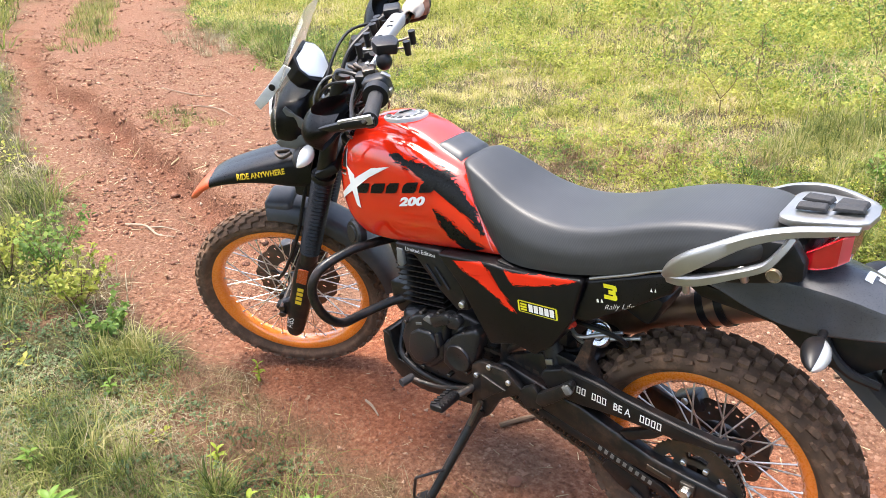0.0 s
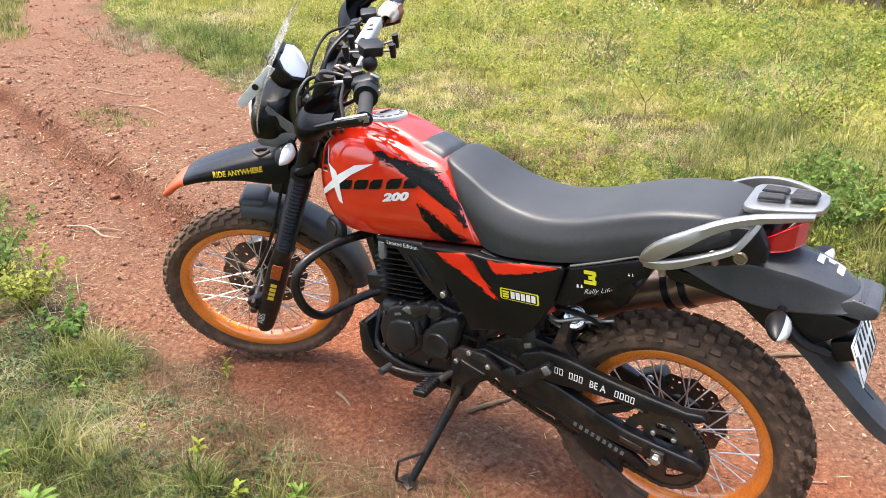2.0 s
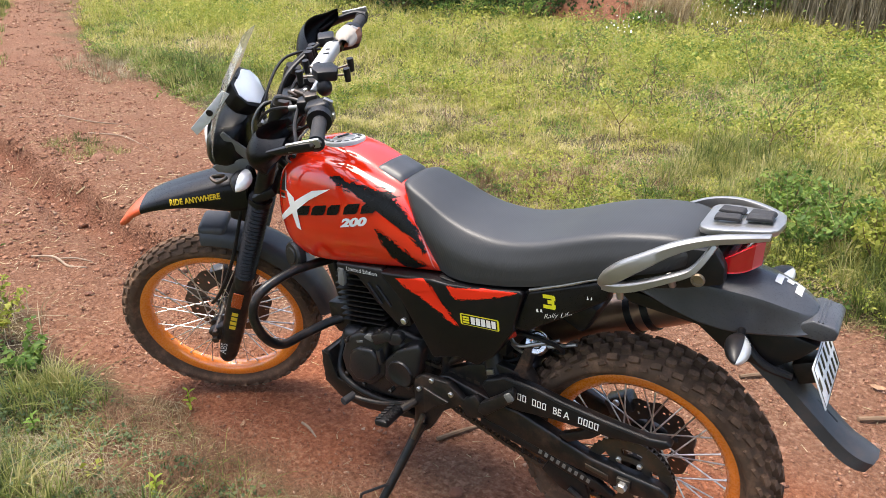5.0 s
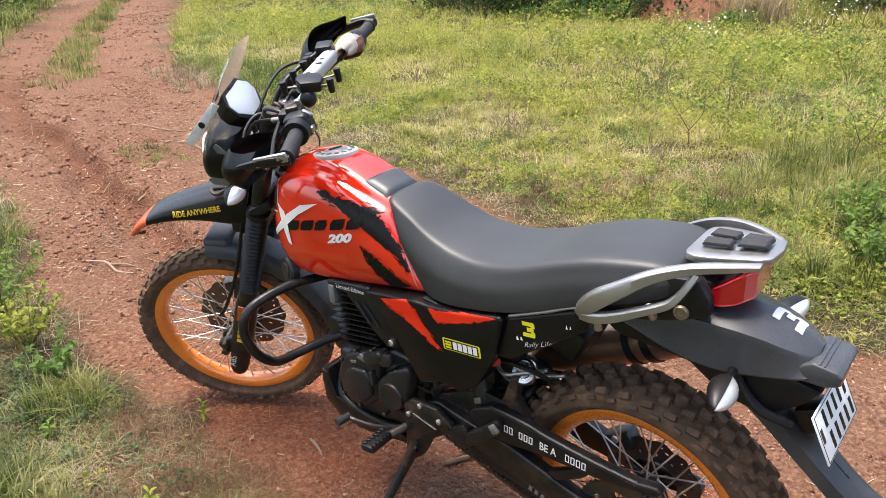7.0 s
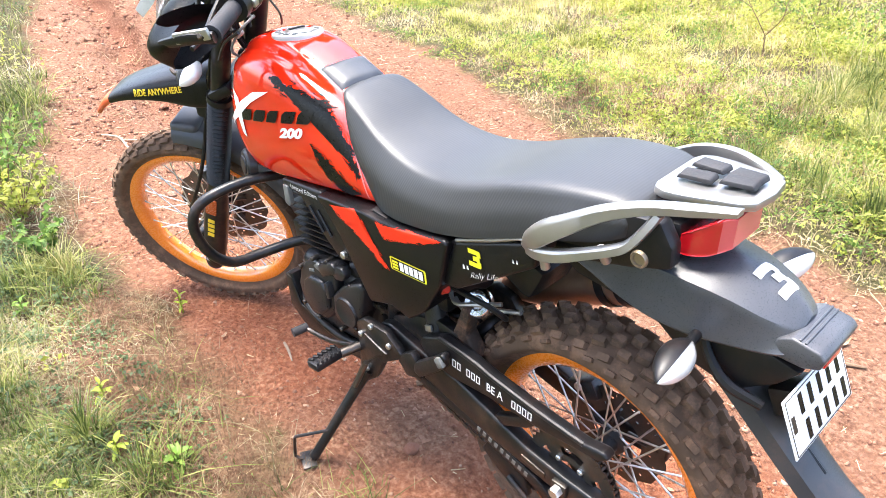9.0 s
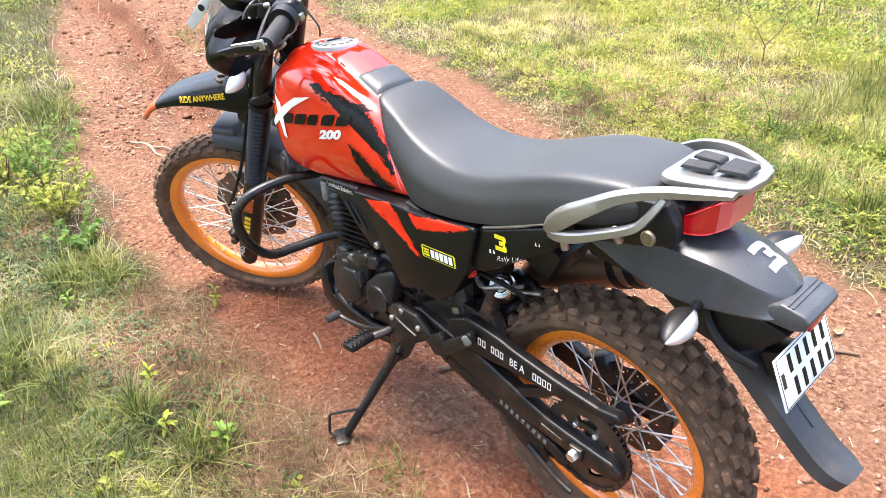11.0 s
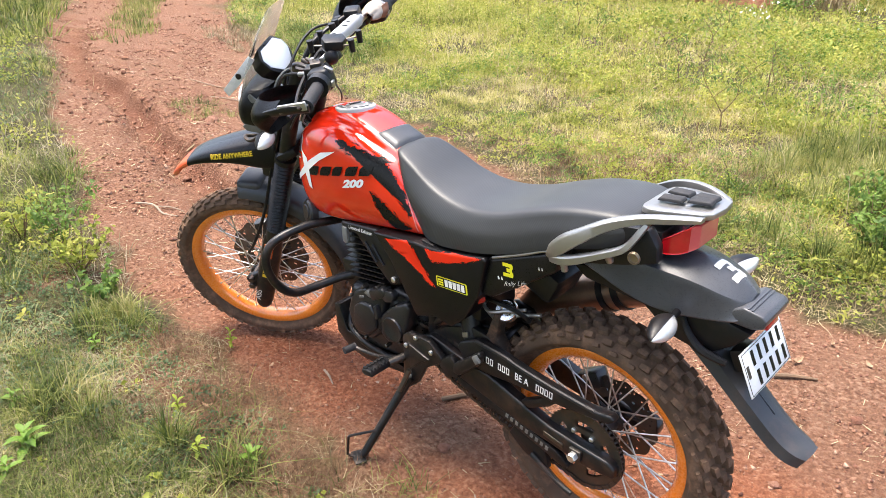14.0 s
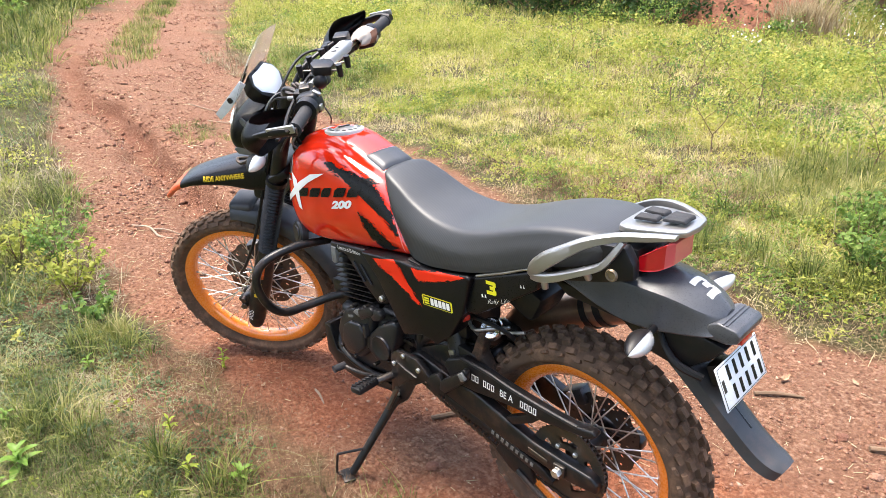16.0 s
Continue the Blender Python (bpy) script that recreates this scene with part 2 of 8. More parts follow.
def joined(bm, own):
    if bm is None:
        return own
    tmp = bpy.data.meshes.new("tmp")
    own.to_mesh(tmp)
    own.free()
    bm.from_mesh(tmp)
    bpy.data.meshes.remove(tmp)
    return bm


def box(c, size, bevel=0.003, turn=(0, 0, 0), bm=None, seg=2):
    own = bmesh.new()
    bmesh.ops.create_cube(own, size=1)
    bmesh.ops.scale(own, vec=size, verts=own.verts)
    if bevel:
        bmesh.ops.bevel(own, geom=own.edges[:], offset=bevel, segments=seg, profile=0.5, affect="EDGES", clamp_overlap=True)
    bmesh.ops.transform(own, matrix=pose(*c, *turn), verts=own.verts)
    return joined(bm, own)


def disc(c, axis, r, h, bevel=0.002, seg=32, bm=None):
    """A short cylinder with a rounded outer rim, its base at c."""
    m = Vector(axis).to_track_quat("Y", "Z").to_matrix().to_4x4()
    own = lathe([(0, 0), (r, 0), (r, h - bevel), (r - bevel, h), (0, h)], seg)
    bmesh.ops.transform(own, matrix=Matrix.Translation(c) @ m, verts=own.verts)
    return joined(bm, own)


def ball(c, radii, bm=None, seg=20, rings=12):
    own = bmesh.new()
    bmesh.ops.create_uvsphere(own, u_segments=seg, v_segments=rings, radius=1)
    bmesh.ops.transform(own, matrix=Matrix.Translation(c) @ Matrix.Diagonal((*radii, 1)), verts=own.verts)
    return joined(bm, own)


def letters(text, size, shear=0.0, wide=1.0, bold=0.0):
    """Flat lettering as a bmesh in the XY plane, from the built-in font."""
    cu = bpy.data.curves.new("lettering", "FONT")
    cu.body, cu.size, cu.shear, cu.resolution_u, cu.offset = text, size, shear, 3, bold
    ob = bpy.data.objects.new("lettering", cu)
    scene.collection.objects.link(ob)
    dg = bpy.context.evaluated_depsgraph_get()
    me = bpy.data.meshes.new_from_object(ob.evaluated_get(dg))
    bm = bmesh.new()
    bm.from_mesh(me)
    bmesh.ops.scale(bm, vec=(wide, 1, 1), verts=bm.verts)
    bpy.data.objects.remove(ob)
    bpy.data.curves.remove(cu)
    bpy.data.meshes.remove(me)
    return bm


def shapes(polys):
    """Flat polygons as a bmesh in the XY plane."""
    bm = bmesh.new()
    for poly in polys:
        bm.faces.new([bm.verts.new((x, y, 0)) for x, y in poly])
    return bm


def wrapped(flat, origin, angle, tree, side=1, lift=0.0012, cell=0.012):
    """Lays a flat drawing on the side of a body: origin (x, z), turned by angle, read from the outside of that side."""
    bmesh.ops.triangulate(flat, faces=flat.faces)
    for _ in range(5):
        long = [e for e in flat.edges if e.calc_length() > cell]
        if not long:
            break
        bmesh.ops.subdivide_edges(flat, edges=long, cuts=1)
        bmesh.ops.triangulate(flat, faces=flat.faces)
    c, s = math.cos(radians(angle)), math.sin(radians(angle))
    lost = []
    for v in flat.verts:
        u, w = v.co.x, v.co.y
        x, z = origin[0] - side * (u * c - w * s), origin[1] + u * s + w * c
        hit, normal, _, _ = tree.ray_cast(Vector((x, side * 1.0, z)), Vector((0, -side, 0)))
        if hit is None or hit.y * side < 0.01:
            lost.append(v)
        else:
            v.co = hit + normal * lift if normal.y * side > 0 else hit - normal * lift
    if lost:
        bmesh.ops.delete(flat, geom=lost, context="VERTS")
    return flat


def tree_of(*obs):
    from mathutils.bvhtree import BVHTree
    bm = bmesh.new()
    for ob in obs:
        bm.from_mesh(ob.data)
    t = BVHTree.FromBMesh(bm)
    bm.free()
    return t


# ---- the motorcycle: x ahead, y to its left, z up, its origin under the rear axle ----
bike = new("motorcycle")
bike.matrix_world = pose(0, 0, 0, -3.76, 0, 0)
tagged(bike, "red and black dual-sport motorcycle with orange rims on its side stand", "motorcycle")
rng = random.Random(4)

# steering: everything at the front is built straight and turned about the steering axis
HEAD, AXIS, STEER = Vector((1.381, 0, 0.2905)), Vector((-0.375, 0, 0.927)), 34.0
ST = Matrix.Translation(HEAD) @ Matrix.Rotation(radians(STEER), 4, AXIS) @ Matrix.Translation(-HEAD)
BAR_C = Vector((1.0, 0, 1.12))
STB = Matrix.Translation(HEAD) @ Matrix.Rotation(radians(32), 4, AXIS) @ Matrix.Translation(-HEAD) @ Matrix.Translation(BAR_C + Vector((0.010, 0.006, 0.007))) @ Matrix.Rotation(radians(1.5), 4, "X") @ Matrix.Translation(-BAR_C)
FRONT_AXLE, REAR_AXLE = Vector((1.464, 0, 0.324)), Vector((0, 0, 0.325))


def wheel(name, label, centre, m, rim_r, tyre_r, tyre_w, rim_w, knobs, spokes, disc_side, disc_r, tread_rows):
    place = (m or Matrix.Identity(4)) @ Matrix.Translation(centre)
    hub_w = 0.055
    hub = lathe([(0.008, -hub_w), (0.030, -hub_w), (0.034, -hub_w + 0.004), (0.034, -hub_w + 0.010), (0.022, -hub_w + 0.018), (0.020, 0), (0.022, hub_w - 0.018),
                 (0.034, hub_w - 0.010), (0.034, hub_w - 0.004), (0.030, hub_w), (0.008, hub_w)], 36)
    root = part(name, hub, M_ENGINE, bike, label, place)
    # rim: a shallow channel with rolled flanges
    rw, ri = rim_w / 2, rim_r - 0.030
    rim = lathe([(rim_r, rw), (rim_r + 0.004, rw - 0.002), (rim_r + 0.003, rw - 0.006), (rim_r - 0.012, rw - 0.008), (ri + 0.006, rw - 0.016), (ri + 0.004, 0), (ri + 0.006, -rw + 0.016),
                 (rim_r - 0.012, -rw + 0.008), (rim_r + 0.003, -rw + 0.006), (rim_r + 0.004, -rw + 0.002), (rim_r, -rw), (rim_r - 0.016, -rw + 0.003), (ri, -rw + 0.014), (ri - 0.003, 0),
                 (ri, rw - 0.014), (rim_r - 0.016, rw - 0.003), (rim_r, rw)], 96)
    part("rim", rim, M_ORANGE, root, "orange painted steel rim", place, 50)
    # tyre carcass
    tw, base = tyre_w / 2, tyre_r - 0.015
    prof = [(rim_r - 0.006, rw - 0.006), (rim_r + 0.012, rw + 0.004), (rim_r + (base - rim_r) * 0.35, tw * 0.94), (rim_r + (base - rim_r) * 0.55, tw), (rim_r + (base - rim_r) * 0.75, tw * 0.94),
            (base - 0.010, tw * 0.74), (base - 0.002, tw * 0.40), (base, 0)]
    prof = prof + [(r, -h) for r, h in prof[-2::-1]]
    smooth = [tuple(p) for p in glide(prof, 40)]
    tyre = part("tyre", lathe(smooth, 110), M_RUBBER, root, "dusty black knobbly off-road tyre", place, 30)
    tread = bmesh.new()
    for k in range(knobs):
        for off, lat, size, lift in tread_rows:
            a = 2 * math.pi * (k + off) / knobs
            for sgn in ((1, -1) if lat > 0.001 else (1,)):
                h = lat * tw * sgn
                t = min(1.0, abs(lat))
                rad = base + 0.003 - 0.36 * tw * t ** 2.6 + lift
                aa = a + (math.pi / knobs if sgn < 0 else 0)
                tilt = math.degrees(0.95 * t ** 1.6) * sgn
                w = Matrix.Rotation(-aa, 4, "Y") @ Matrix.Translation((rad, h, 0)) @ Matrix.Rotation(radians(tilt), 4, "Z") @ Matrix.Rotation(radians(rng.uniform(-6, 6) + 8 * sgn), 4, "X")
                sx, sy, sz = 0.017, size[0] * rng.uniform(0.80, 0.98), size[1] * rng.uniform(0.74, 0.90)
                outline = ((-1, -0.86), (-0.9, -1), (0.75, -1), (1, -0.75), (1, 0.86), (0.9, 1), (-0.75, 1), (-1, 0.75))
                low, high = [[tread.verts.new(w @ Vector((dx * sx, dy * sy * f / 2, dz * sz * f / 2))) for dy, dz in outline] for dx, f in ((-0.5, 1.10), (0.5, 0.90))]
                tread.faces.new(high)
                for c in range(8):
                    tread.faces.new((low[c], low[(c + 1) % 8], high[(c + 1) % 8], high[c]))
    tagged(part("tread", tread, M_RUBBER, tyre, "worn dusty tread knobs", place, 30), kind="stuff")
    # spokes: shared mesh, crossed in two fans a side
    one = rod((0, 0, 0), (1, 0, 0), 0.0021, 6)
    nip = rod((0.955, 0, 0), (1.0, 0, 0), 0.0034, 6, bm=one)
    me = bpy.data.meshes.new("spoke")
    nip.to_mesh(me)
    nip.free()
    me.materials.append(M_STEEL)
    for k in range(spokes):
        sgn = 1 if k % 2 else -1
        fan = 1 if (k // 2) % 2 else -1
        a = 2 * math.pi * (k + 0.5) / spokes
        p = Vector((0.031 * math.cos(a - fan * 1.15), sgn * (hub_w - 0.008), 0.031 * math.sin(a - fan * 1.15)))
        q = Vector(((ri + 0.002) * math.cos(a), sgn * 0.004, (ri + 0.002) * math.sin(a)))
        d = q - p
        ob = new("spoke", me)
        ob.parent = root
        ob.matrix_basis = place @ Matrix.Translation(p) @ d.to_track_quat("X", "Z").to_matrix().to_4x4() @ Matrix.Diagonal((d.length, 1, 1, 1))
    # perforated brake disc with a wavy edge
    bm = bmesh.new()
    segs, y = 144, disc_side * (hub_w + 0.014)
    radii = [disc_r * f for f in (0.52, 0.64, 0.72, 0.80, 0.87, 0.94, 1.0)]
    for face_y in (y, y + 0.004):
        ring = [[bm.verts.new(((r + (0.004 * math.sin(12 * 2 * math.pi * k / segs) if i == 6 else 0)) * math.cos(2 * math.pi * k / segs), face_y,
                               (r + (0.004 * math.sin(12 * 2 * math.pi * k / segs) if i == 6 else 0)) * math.sin(2 * math.pi * k / segs))) for k in range(segs)] for i, r in enumerate(radii)]
        for i in range(6):
            for k in range(segs):
                if (i in (1, 3) and k % 6 in (0, 1) and (k // 6) % 2 == (i // 2)) or (i == 4 and k % 6 == 3):
                    continue
                j = (k + 1) % segs
                bm.faces.new((ring[i][k], ring[i][j], ring[i + 1][j], ring[i + 1][k]))
    part("brake_disc", bm, M_DARKSTEEL, root, "perforated wavy steel brake disc", place)
    bm = bmesh.new()
    for k in range(5):
        a = 2 * math.pi * k / 5
        rod((0.03 * math.cos(a), y, 0.03 * math.sin(a)), (disc_r * 0.66 * math.cos(a + 0.3), y + 0.002, disc_r * 0.66 * math.sin(a + 0.3)), 0.008, 8, 0.006, bm)
    part("disc_carrier", bm, M_ENGINE, root, m=place)
    return root, place


rear_wheel, rear_place = wheel("rear_wheel", "rear wheel with an orange rim and steel spokes", REAR_AXLE, None, 0.243, 0.3335, 0.128, 0.062, 38, 36, -1, 0.115,
      [(0.0, 0.20, (0.022, 0.031), 0.003), (0.5, 0.52, (0.018, 0.030), 0.003), (0.0, 0.84, (0.016, 0.033), 0.003), (0.5, 0.98, (0.010, 0.024), -0.004)])
wheel("front_wheel", "front wheel with an orange rim turned to the left", FRONT_AXLE, ST, 0.270, 0.343, 0.094, 0.058, 44, 36, -1, 0.146,
      [(0.0, 0.18, (0.021, 0.034), -0.006), (0.5, 0.52, (0.021, 0.036), -0.006), (0.0, 0.86, (0.018, 0.032), -0.008)])

# ---- tank ----
TANK = [  # x, bottom, top, half width
    (0.505, 0.757, 0.775, 0.100), (0.53, 0.752, 0.815, 0.110), (0.58, 0.744, 0.890, 0.117), (0.64, 0.735, 0.948, 0.122), (0.72, 0.723, 0.980, 0.129), (0.80, 0.712, 1.010, 0.136),
    (0.88, 0.702, 1.022, 0.142), (0.95, 0.702, 1.016, 0.142), (1.00, 0.722, 0.998, 0.135), (1.035, 0.755, 0.970, 0.119), (1.060, 0.795, 0.935, 0.092), (1.066, 0.84, 0.90, 0.04)]
RING = [(0, 0), (0.45, 0), (0.80, 0.01), (0.94, 0.07), (1.0, 0.22), (1.0, 0.40), (0.965, 0.55), (0.895, 0.70), (0.80, 0.81), (0.685, 0.872), (0.57, 0.905), (0.47, 0.955), (0.34, 0.985), (0, 1.0)]
half = glide(RING, 46)
rings = []
for x, zb, zt, w in glide(TANK, 64):
    rings.append([(x, y * w, zb + (zt - zb) * h) for y, h in half] + [(x, -y * w, zb + (zt - zb) * h) for y, h in half[-2:0:-1]])
tank = part("fuel_tank", loft(rings), M_RED, bike, "glossy red fuel tank with black brush strokes", sharp=70)
tank_tree = tree_of(tank)


def on_top(tree, x, y):
    hit, normal, _, _ = tree.ray_cast(Vector((x, y, 2)), Vector((0, 0, -1)))
    return hit, normal


def ragged(upper, lower, n, amp, tooth=0.010):
    """One brush stroke as an outline between two edges (x, z), both from its start to its end, with torn sides and thin trailing bristle streaks."""
    out = []
    for edge in (glide(upper, n), glide(lower, n)[::-1]):
        drift, gap = 0.0, 3
        for k, (x, z) in enumerate(edge):
            d = edge[min(k + 1, n - 1)] - edge[max(k - 1, 0)]
            d = d / (np.linalg.norm(d) + 1e-9)
            inward = np.array((-d[1], d[0]))
            drift = 0.8 * drift + 0.2 * rng.gauss(0, amp)
            q = np.array((x, z)) + (inward * (drift + amp * rng.uniform(-0.45, 0.35)) if 0 < k < n - 1 else 0)
            out.append((-q[0], q[1]))
            gap -= 1
            if gap < 0 and 2 < k < n - 8:
                tip = q - inward * amp * rng.uniform(0.5, 1.5) + d * tooth * rng.uniform(0.5, 2.4) * (1 if rng.random() < 0.7 else -0.6)
                out.append((-tip[0], tip[1]))
                gap = rng.randint(1, 4)
    slivers = []
    mid_u, mid_l = glide(upper, n), glide(lower, n)
    for _ in range(int(n / 5)):
        k = rng.randint(4, n - 12)
        edge = mid_u if rng.random() < 0.4 else mid_l
        d = edge[min(k + 4, n - 1)] - edge[k]
        d = d / (np.linalg.norm(d) + 1e-9)
        away = edge[k] - (mid_u[k] + mid_l[k]) / 2
        away = away / (np.linalg.norm(away) + 1e-9)
        q = edge[k] + away * amp * rng.uniform(0.6, 2.6)
        ln, wd = tooth * rng.uniform(0.8, 3.0), rng.uniform(0.0006, 0.0016)
        slivers.append([(-(q + d * ln * f + away * wd * g)[0], (q + d * ln * f + away * wd * g)[1]) for f, g in ((0, 0), (0.5, -1), (1, 0), (0.4, 1))])
    return [out] + slivers


def block_three(w, h, s):
    """A squared-off figure 3 as flat polygons."""
    def bar(x0, y0, x1, y1):
        return [(x0, y0), (x1, y0), (x1, y1), (x0, y1)]
    return [bar(0, 0, w * 0.90, s), bar(0, h - s, w * 0.90, h), bar(w * 0.36, h / 2 - s / 2, w * 0.90, h / 2 + s / 2),
            bar(w - s, s, w, h / 2 - s / 2), bar(w - s, h / 2 + s / 2, w, h - s), [(w * 0.90, 0), (w, s * 0.4), (w, s), (w * 0.90, s)], [(w * 0.90, h - s), (w, h - s), (w, h - s * 0.4), (w * 0.90, h)]]


def xz(pts):
    return [(-x, z) for x, z in pts]


S1U = [(0.850, 0.952), (0.790, 0.948), (0.735, 0.940), (0.682, 0.928), (0.645, 0.910), (0.612, 0.880), (0.582, 0.842), (0.556, 0.806)]
S1L = [(0.846, 0.949), (0.800, 0.937), (0.745, 0.922), (0.692, 0.904), (0.652, 0.884), (0.617, 0.858), (0.588, 0.830), (0.562, 0.800)]
S2U = [(0.706, 0.842), (0.678, 0.832), (0.648, 0.816), (0.614, 0.796), (0.580, 0.778), (0.556, 0.768)]
S2L = [(0.702, 0.838), (0.684, 0.818), (0.664, 0.794), (0.642, 0.772), (0.620, 0.755), (0.600, 0.748)]
for side in (1, -1):
    part("brush_stroke", wrapped(shapes(ragged(S1U, S1L, 120, 0.0056, 0.013)), (0, 0), 0, tank_tree, side), M_INK, tank, "black brush-stroke decal")
    part("brush_stroke", wrapped(shapes(ragged(S2U, S2L, 80, 0.0050, 0.013)), (0, 0), 0, tank_tree, side), M_INK, tank, "black brush-stroke decal")
    cross = [xz([(0.996, 0.897), (0.964, 0.880), (0.952, 0.848), (0.942, 0.792), (0.957, 0.797), (0.976, 0.846)]), xz([(0.840, 0.924), (0.900, 0.910), (0.953, 0.876), (1.024, 0.812), (1.027, 0.794), (0.958, 0.844), (0.908, 0.884)])]
    part("logo_cross", wrapped(shapes(cross), (0, 0), 0, tank_tree, side, 0.0030), M_WHITE, tank, "white slanted cross logo")
    for k, wd in enumerate((0.042, 0.044, 0.036, 0.042, 0.042)):
        u, sl, hi = k * 0.053, 0.014, 0.026
        part("logo_block", wrapped(shapes([[(u, 0), (u + wd * 0.9, 0), (u + wd + sl * 0.3, hi * 0.25), (u + wd + sl, hi), (u + sl * 1.5, hi), (u + sl * 0.6, hi * 0.72)]]), (0.954, 0.833), 11.5, tank_tree, side, 0.0026), M_INK, tank, "black slanted logo block")
    part("model_number", wrapped(letters("200", 0.029, 0.35, 1.75, 0.0016), (0.806, 0.830), 13, tank_tree, side, 0.0022), M_WHITE, tank, "white number 200")
    part("tank_sticker", wrapped(shapes([[(0, 0), (0.022, 0.004), (0.018, 0.03), (0.010, 0.05), (0.004, 0.03)], [(0, -0.014), (0.022, -0.010), (0.022, -0.003), (0, -0.006)]]), (1.025, 0.885), 0, tank_tree, side), M_INK, tank, "small black sticker")
    part("sticker_edge", wrapped(shapes([[(0.024, 0.004), (0.029, 0.005), (0.022, 0.048), (0.014, 0.056), (0.020, 0.03)], [(0, -0.020), (0.024, -0.016), (0.024, -0.012), (0, -0.016)]]), (1.025, 0.885), 0, tank_tree, side), M_BARPAD, tank)

# filler cap and its ring, pad and seam on the tank top
hit, normal = on_top(tank_tree, 0.889, 0)
normal = Vector((0.10, -0.05, 0.99)).normalized()
cap_m = Matrix.Translation(hit - normal * 0.0125) @ normal.to_track_quat("Y", "Z").to_matrix().to_4x4()
ring = lathe([(0.033, 0.004), (0.033, 0.0110), (0.050, 0.0105), (0.058, 0.0080), (0.060, 0.003), (0.060, -0.010)], 48)
cap_ring = part("cap_ring", ring, M_RING, tank, "pale ring sticker round the filler cap", cap_m)
bm = lathe([(0, 0.0150), (0.018, 0.0150), (0.024, 0.0140), (0.028, 0.0115), (0.033, 0.0105), (0.033, 0)], 40)
cap = part("filler_cap", bm, M_ALU, tank, "silver filler cap", cap_m)
bm = bmesh.new()
for k in range(14):
    a = 2 * math.pi * k / 14
    box((0.044 * math.cos(a), 0.0108, 0.044 * math.sin(a)), (0.012, 0.001, 0.012), 0, (0, -math.degrees(a), 0), bm)
part("ring_marks", bm, M_INK, tank, "dark marks on the cap ring", cap_m)
bm = bmesh.new()
box((0, 0.0160, 0), (0.04, 0.004, 0.010), 0.0015, (0, 25, 0), bm)
part("key_flap", bm, M_BLACK, tank, m=cap_m)

grid = []
for i in range(12):
    row = []
    for j in range(15):
        u, v = i / 11, j / 14 * 2 - 1
        x = 0.732 - 0.074 * u + 0.004 * v * v
        y = v * (0.058 + 0.002 * u) - 0.004
        h, n = on_top(tank_tree, x, y)
        edge = min(1.0, 6 * min(u, 1 - u, 0.5 * (1 - abs(v))))
        row.append(h + n * (0.001 + 0.007 * edge ** 0.5))
    grid.append(row)
part("tank_pad", loft(grid, closed=False), M_PAD, tank, "black rubber tank pad", sharp=60)

# ---- seat ----
SEAT = [  # bottom x, bottom z, top x, top z, half width below, half width on top
    (0.527, 0.768, 0.652, 0.962, 0.098, 0.070), (0.515, 0.764, 0.628, 0.962, 0.110, 0.083), (0.480, 0.760, 0.570, 0.940, 0.122, 0.092), (0.43, 0.764, 0.500, 0.908, 0.130, 0.100), (0.37, 0.775, 0.43, 0.890, 0.134, 0.106),
    (0.30, 0.790, 0.35, 0.888, 0.136, 0.112), (0.22, 0.815, 0.26, 0.908, 0.136, 0.116), (0.14, 0.848, 0.165, 0.944, 0.134, 0.116), (0.06, 0.880, 0.075, 0.972, 0.130, 0.113), (-0.02, 0.905, -0.02, 0.986, 0.122, 0.105),
    (-0.066, 0.925, -0.07, 0.981, 0.108, 0.092), (-0.084, 0.940, -0.090, 0.965, 0.090, 0.075)]
rings = []
for xb, zb, xt, zt, wb, wt in glide(SEAT, 70):
    shape = [(0, 0), (0.9 * wb, 0), (wb, 0.05), (wb * 1.01, 0.25), (wb, 0.48), (wb * 0.62 + wt * 0.38, 0.70), (wt * 1.045, 0.87), (wt * 0.94, 0.955), (wt * 0.74, 0.985), (wt * 0.36, 1.0), (0, 1.0)]
    hs = glide(shape, 30)
    rings.append([(xb + (xt - xb) * h, y, zb + (zt - zb) * h) for y, h in hs] + [(xb + (xt - xb) * h, -y, zb + (zt - zb) * h) for y, h in hs[-2:0:-1]])
seat = part("seat", loft(rings), M_SEAT, bike, "long grey-black ribbed vinyl seat", sharp=60)
line = [(0.530, 0.766), (0.556, 0.815), (0.590, 0.872), (0.622, 0.918), (0.650, 0.950)]
for side in (1, -1):
    strip_ = [(-x, z) for x, z in glide(line, 14)] + [(-x - 0.005, z + 0.003) for x, z in glide(line, 14)[::-1]]
    part("seat_edge_trim", wrapped(shapes([strip_]), (0, 0), 0, tank_tree, side, 0.0016), M_PINK, tank, "thin pale pink-red edge along the seat")
part("seat_base", plate([(0.51, 0.758), (0.43, 0.752), (0.28, 0.780), (0.15, 0.835), (0.05, 0.875), (0.05, 0.86), (0.2, 0.79), (0.4, 0.74), (0.5, 0.745)], -0.128, 0.128, 0.003), M_BLACK, bike)

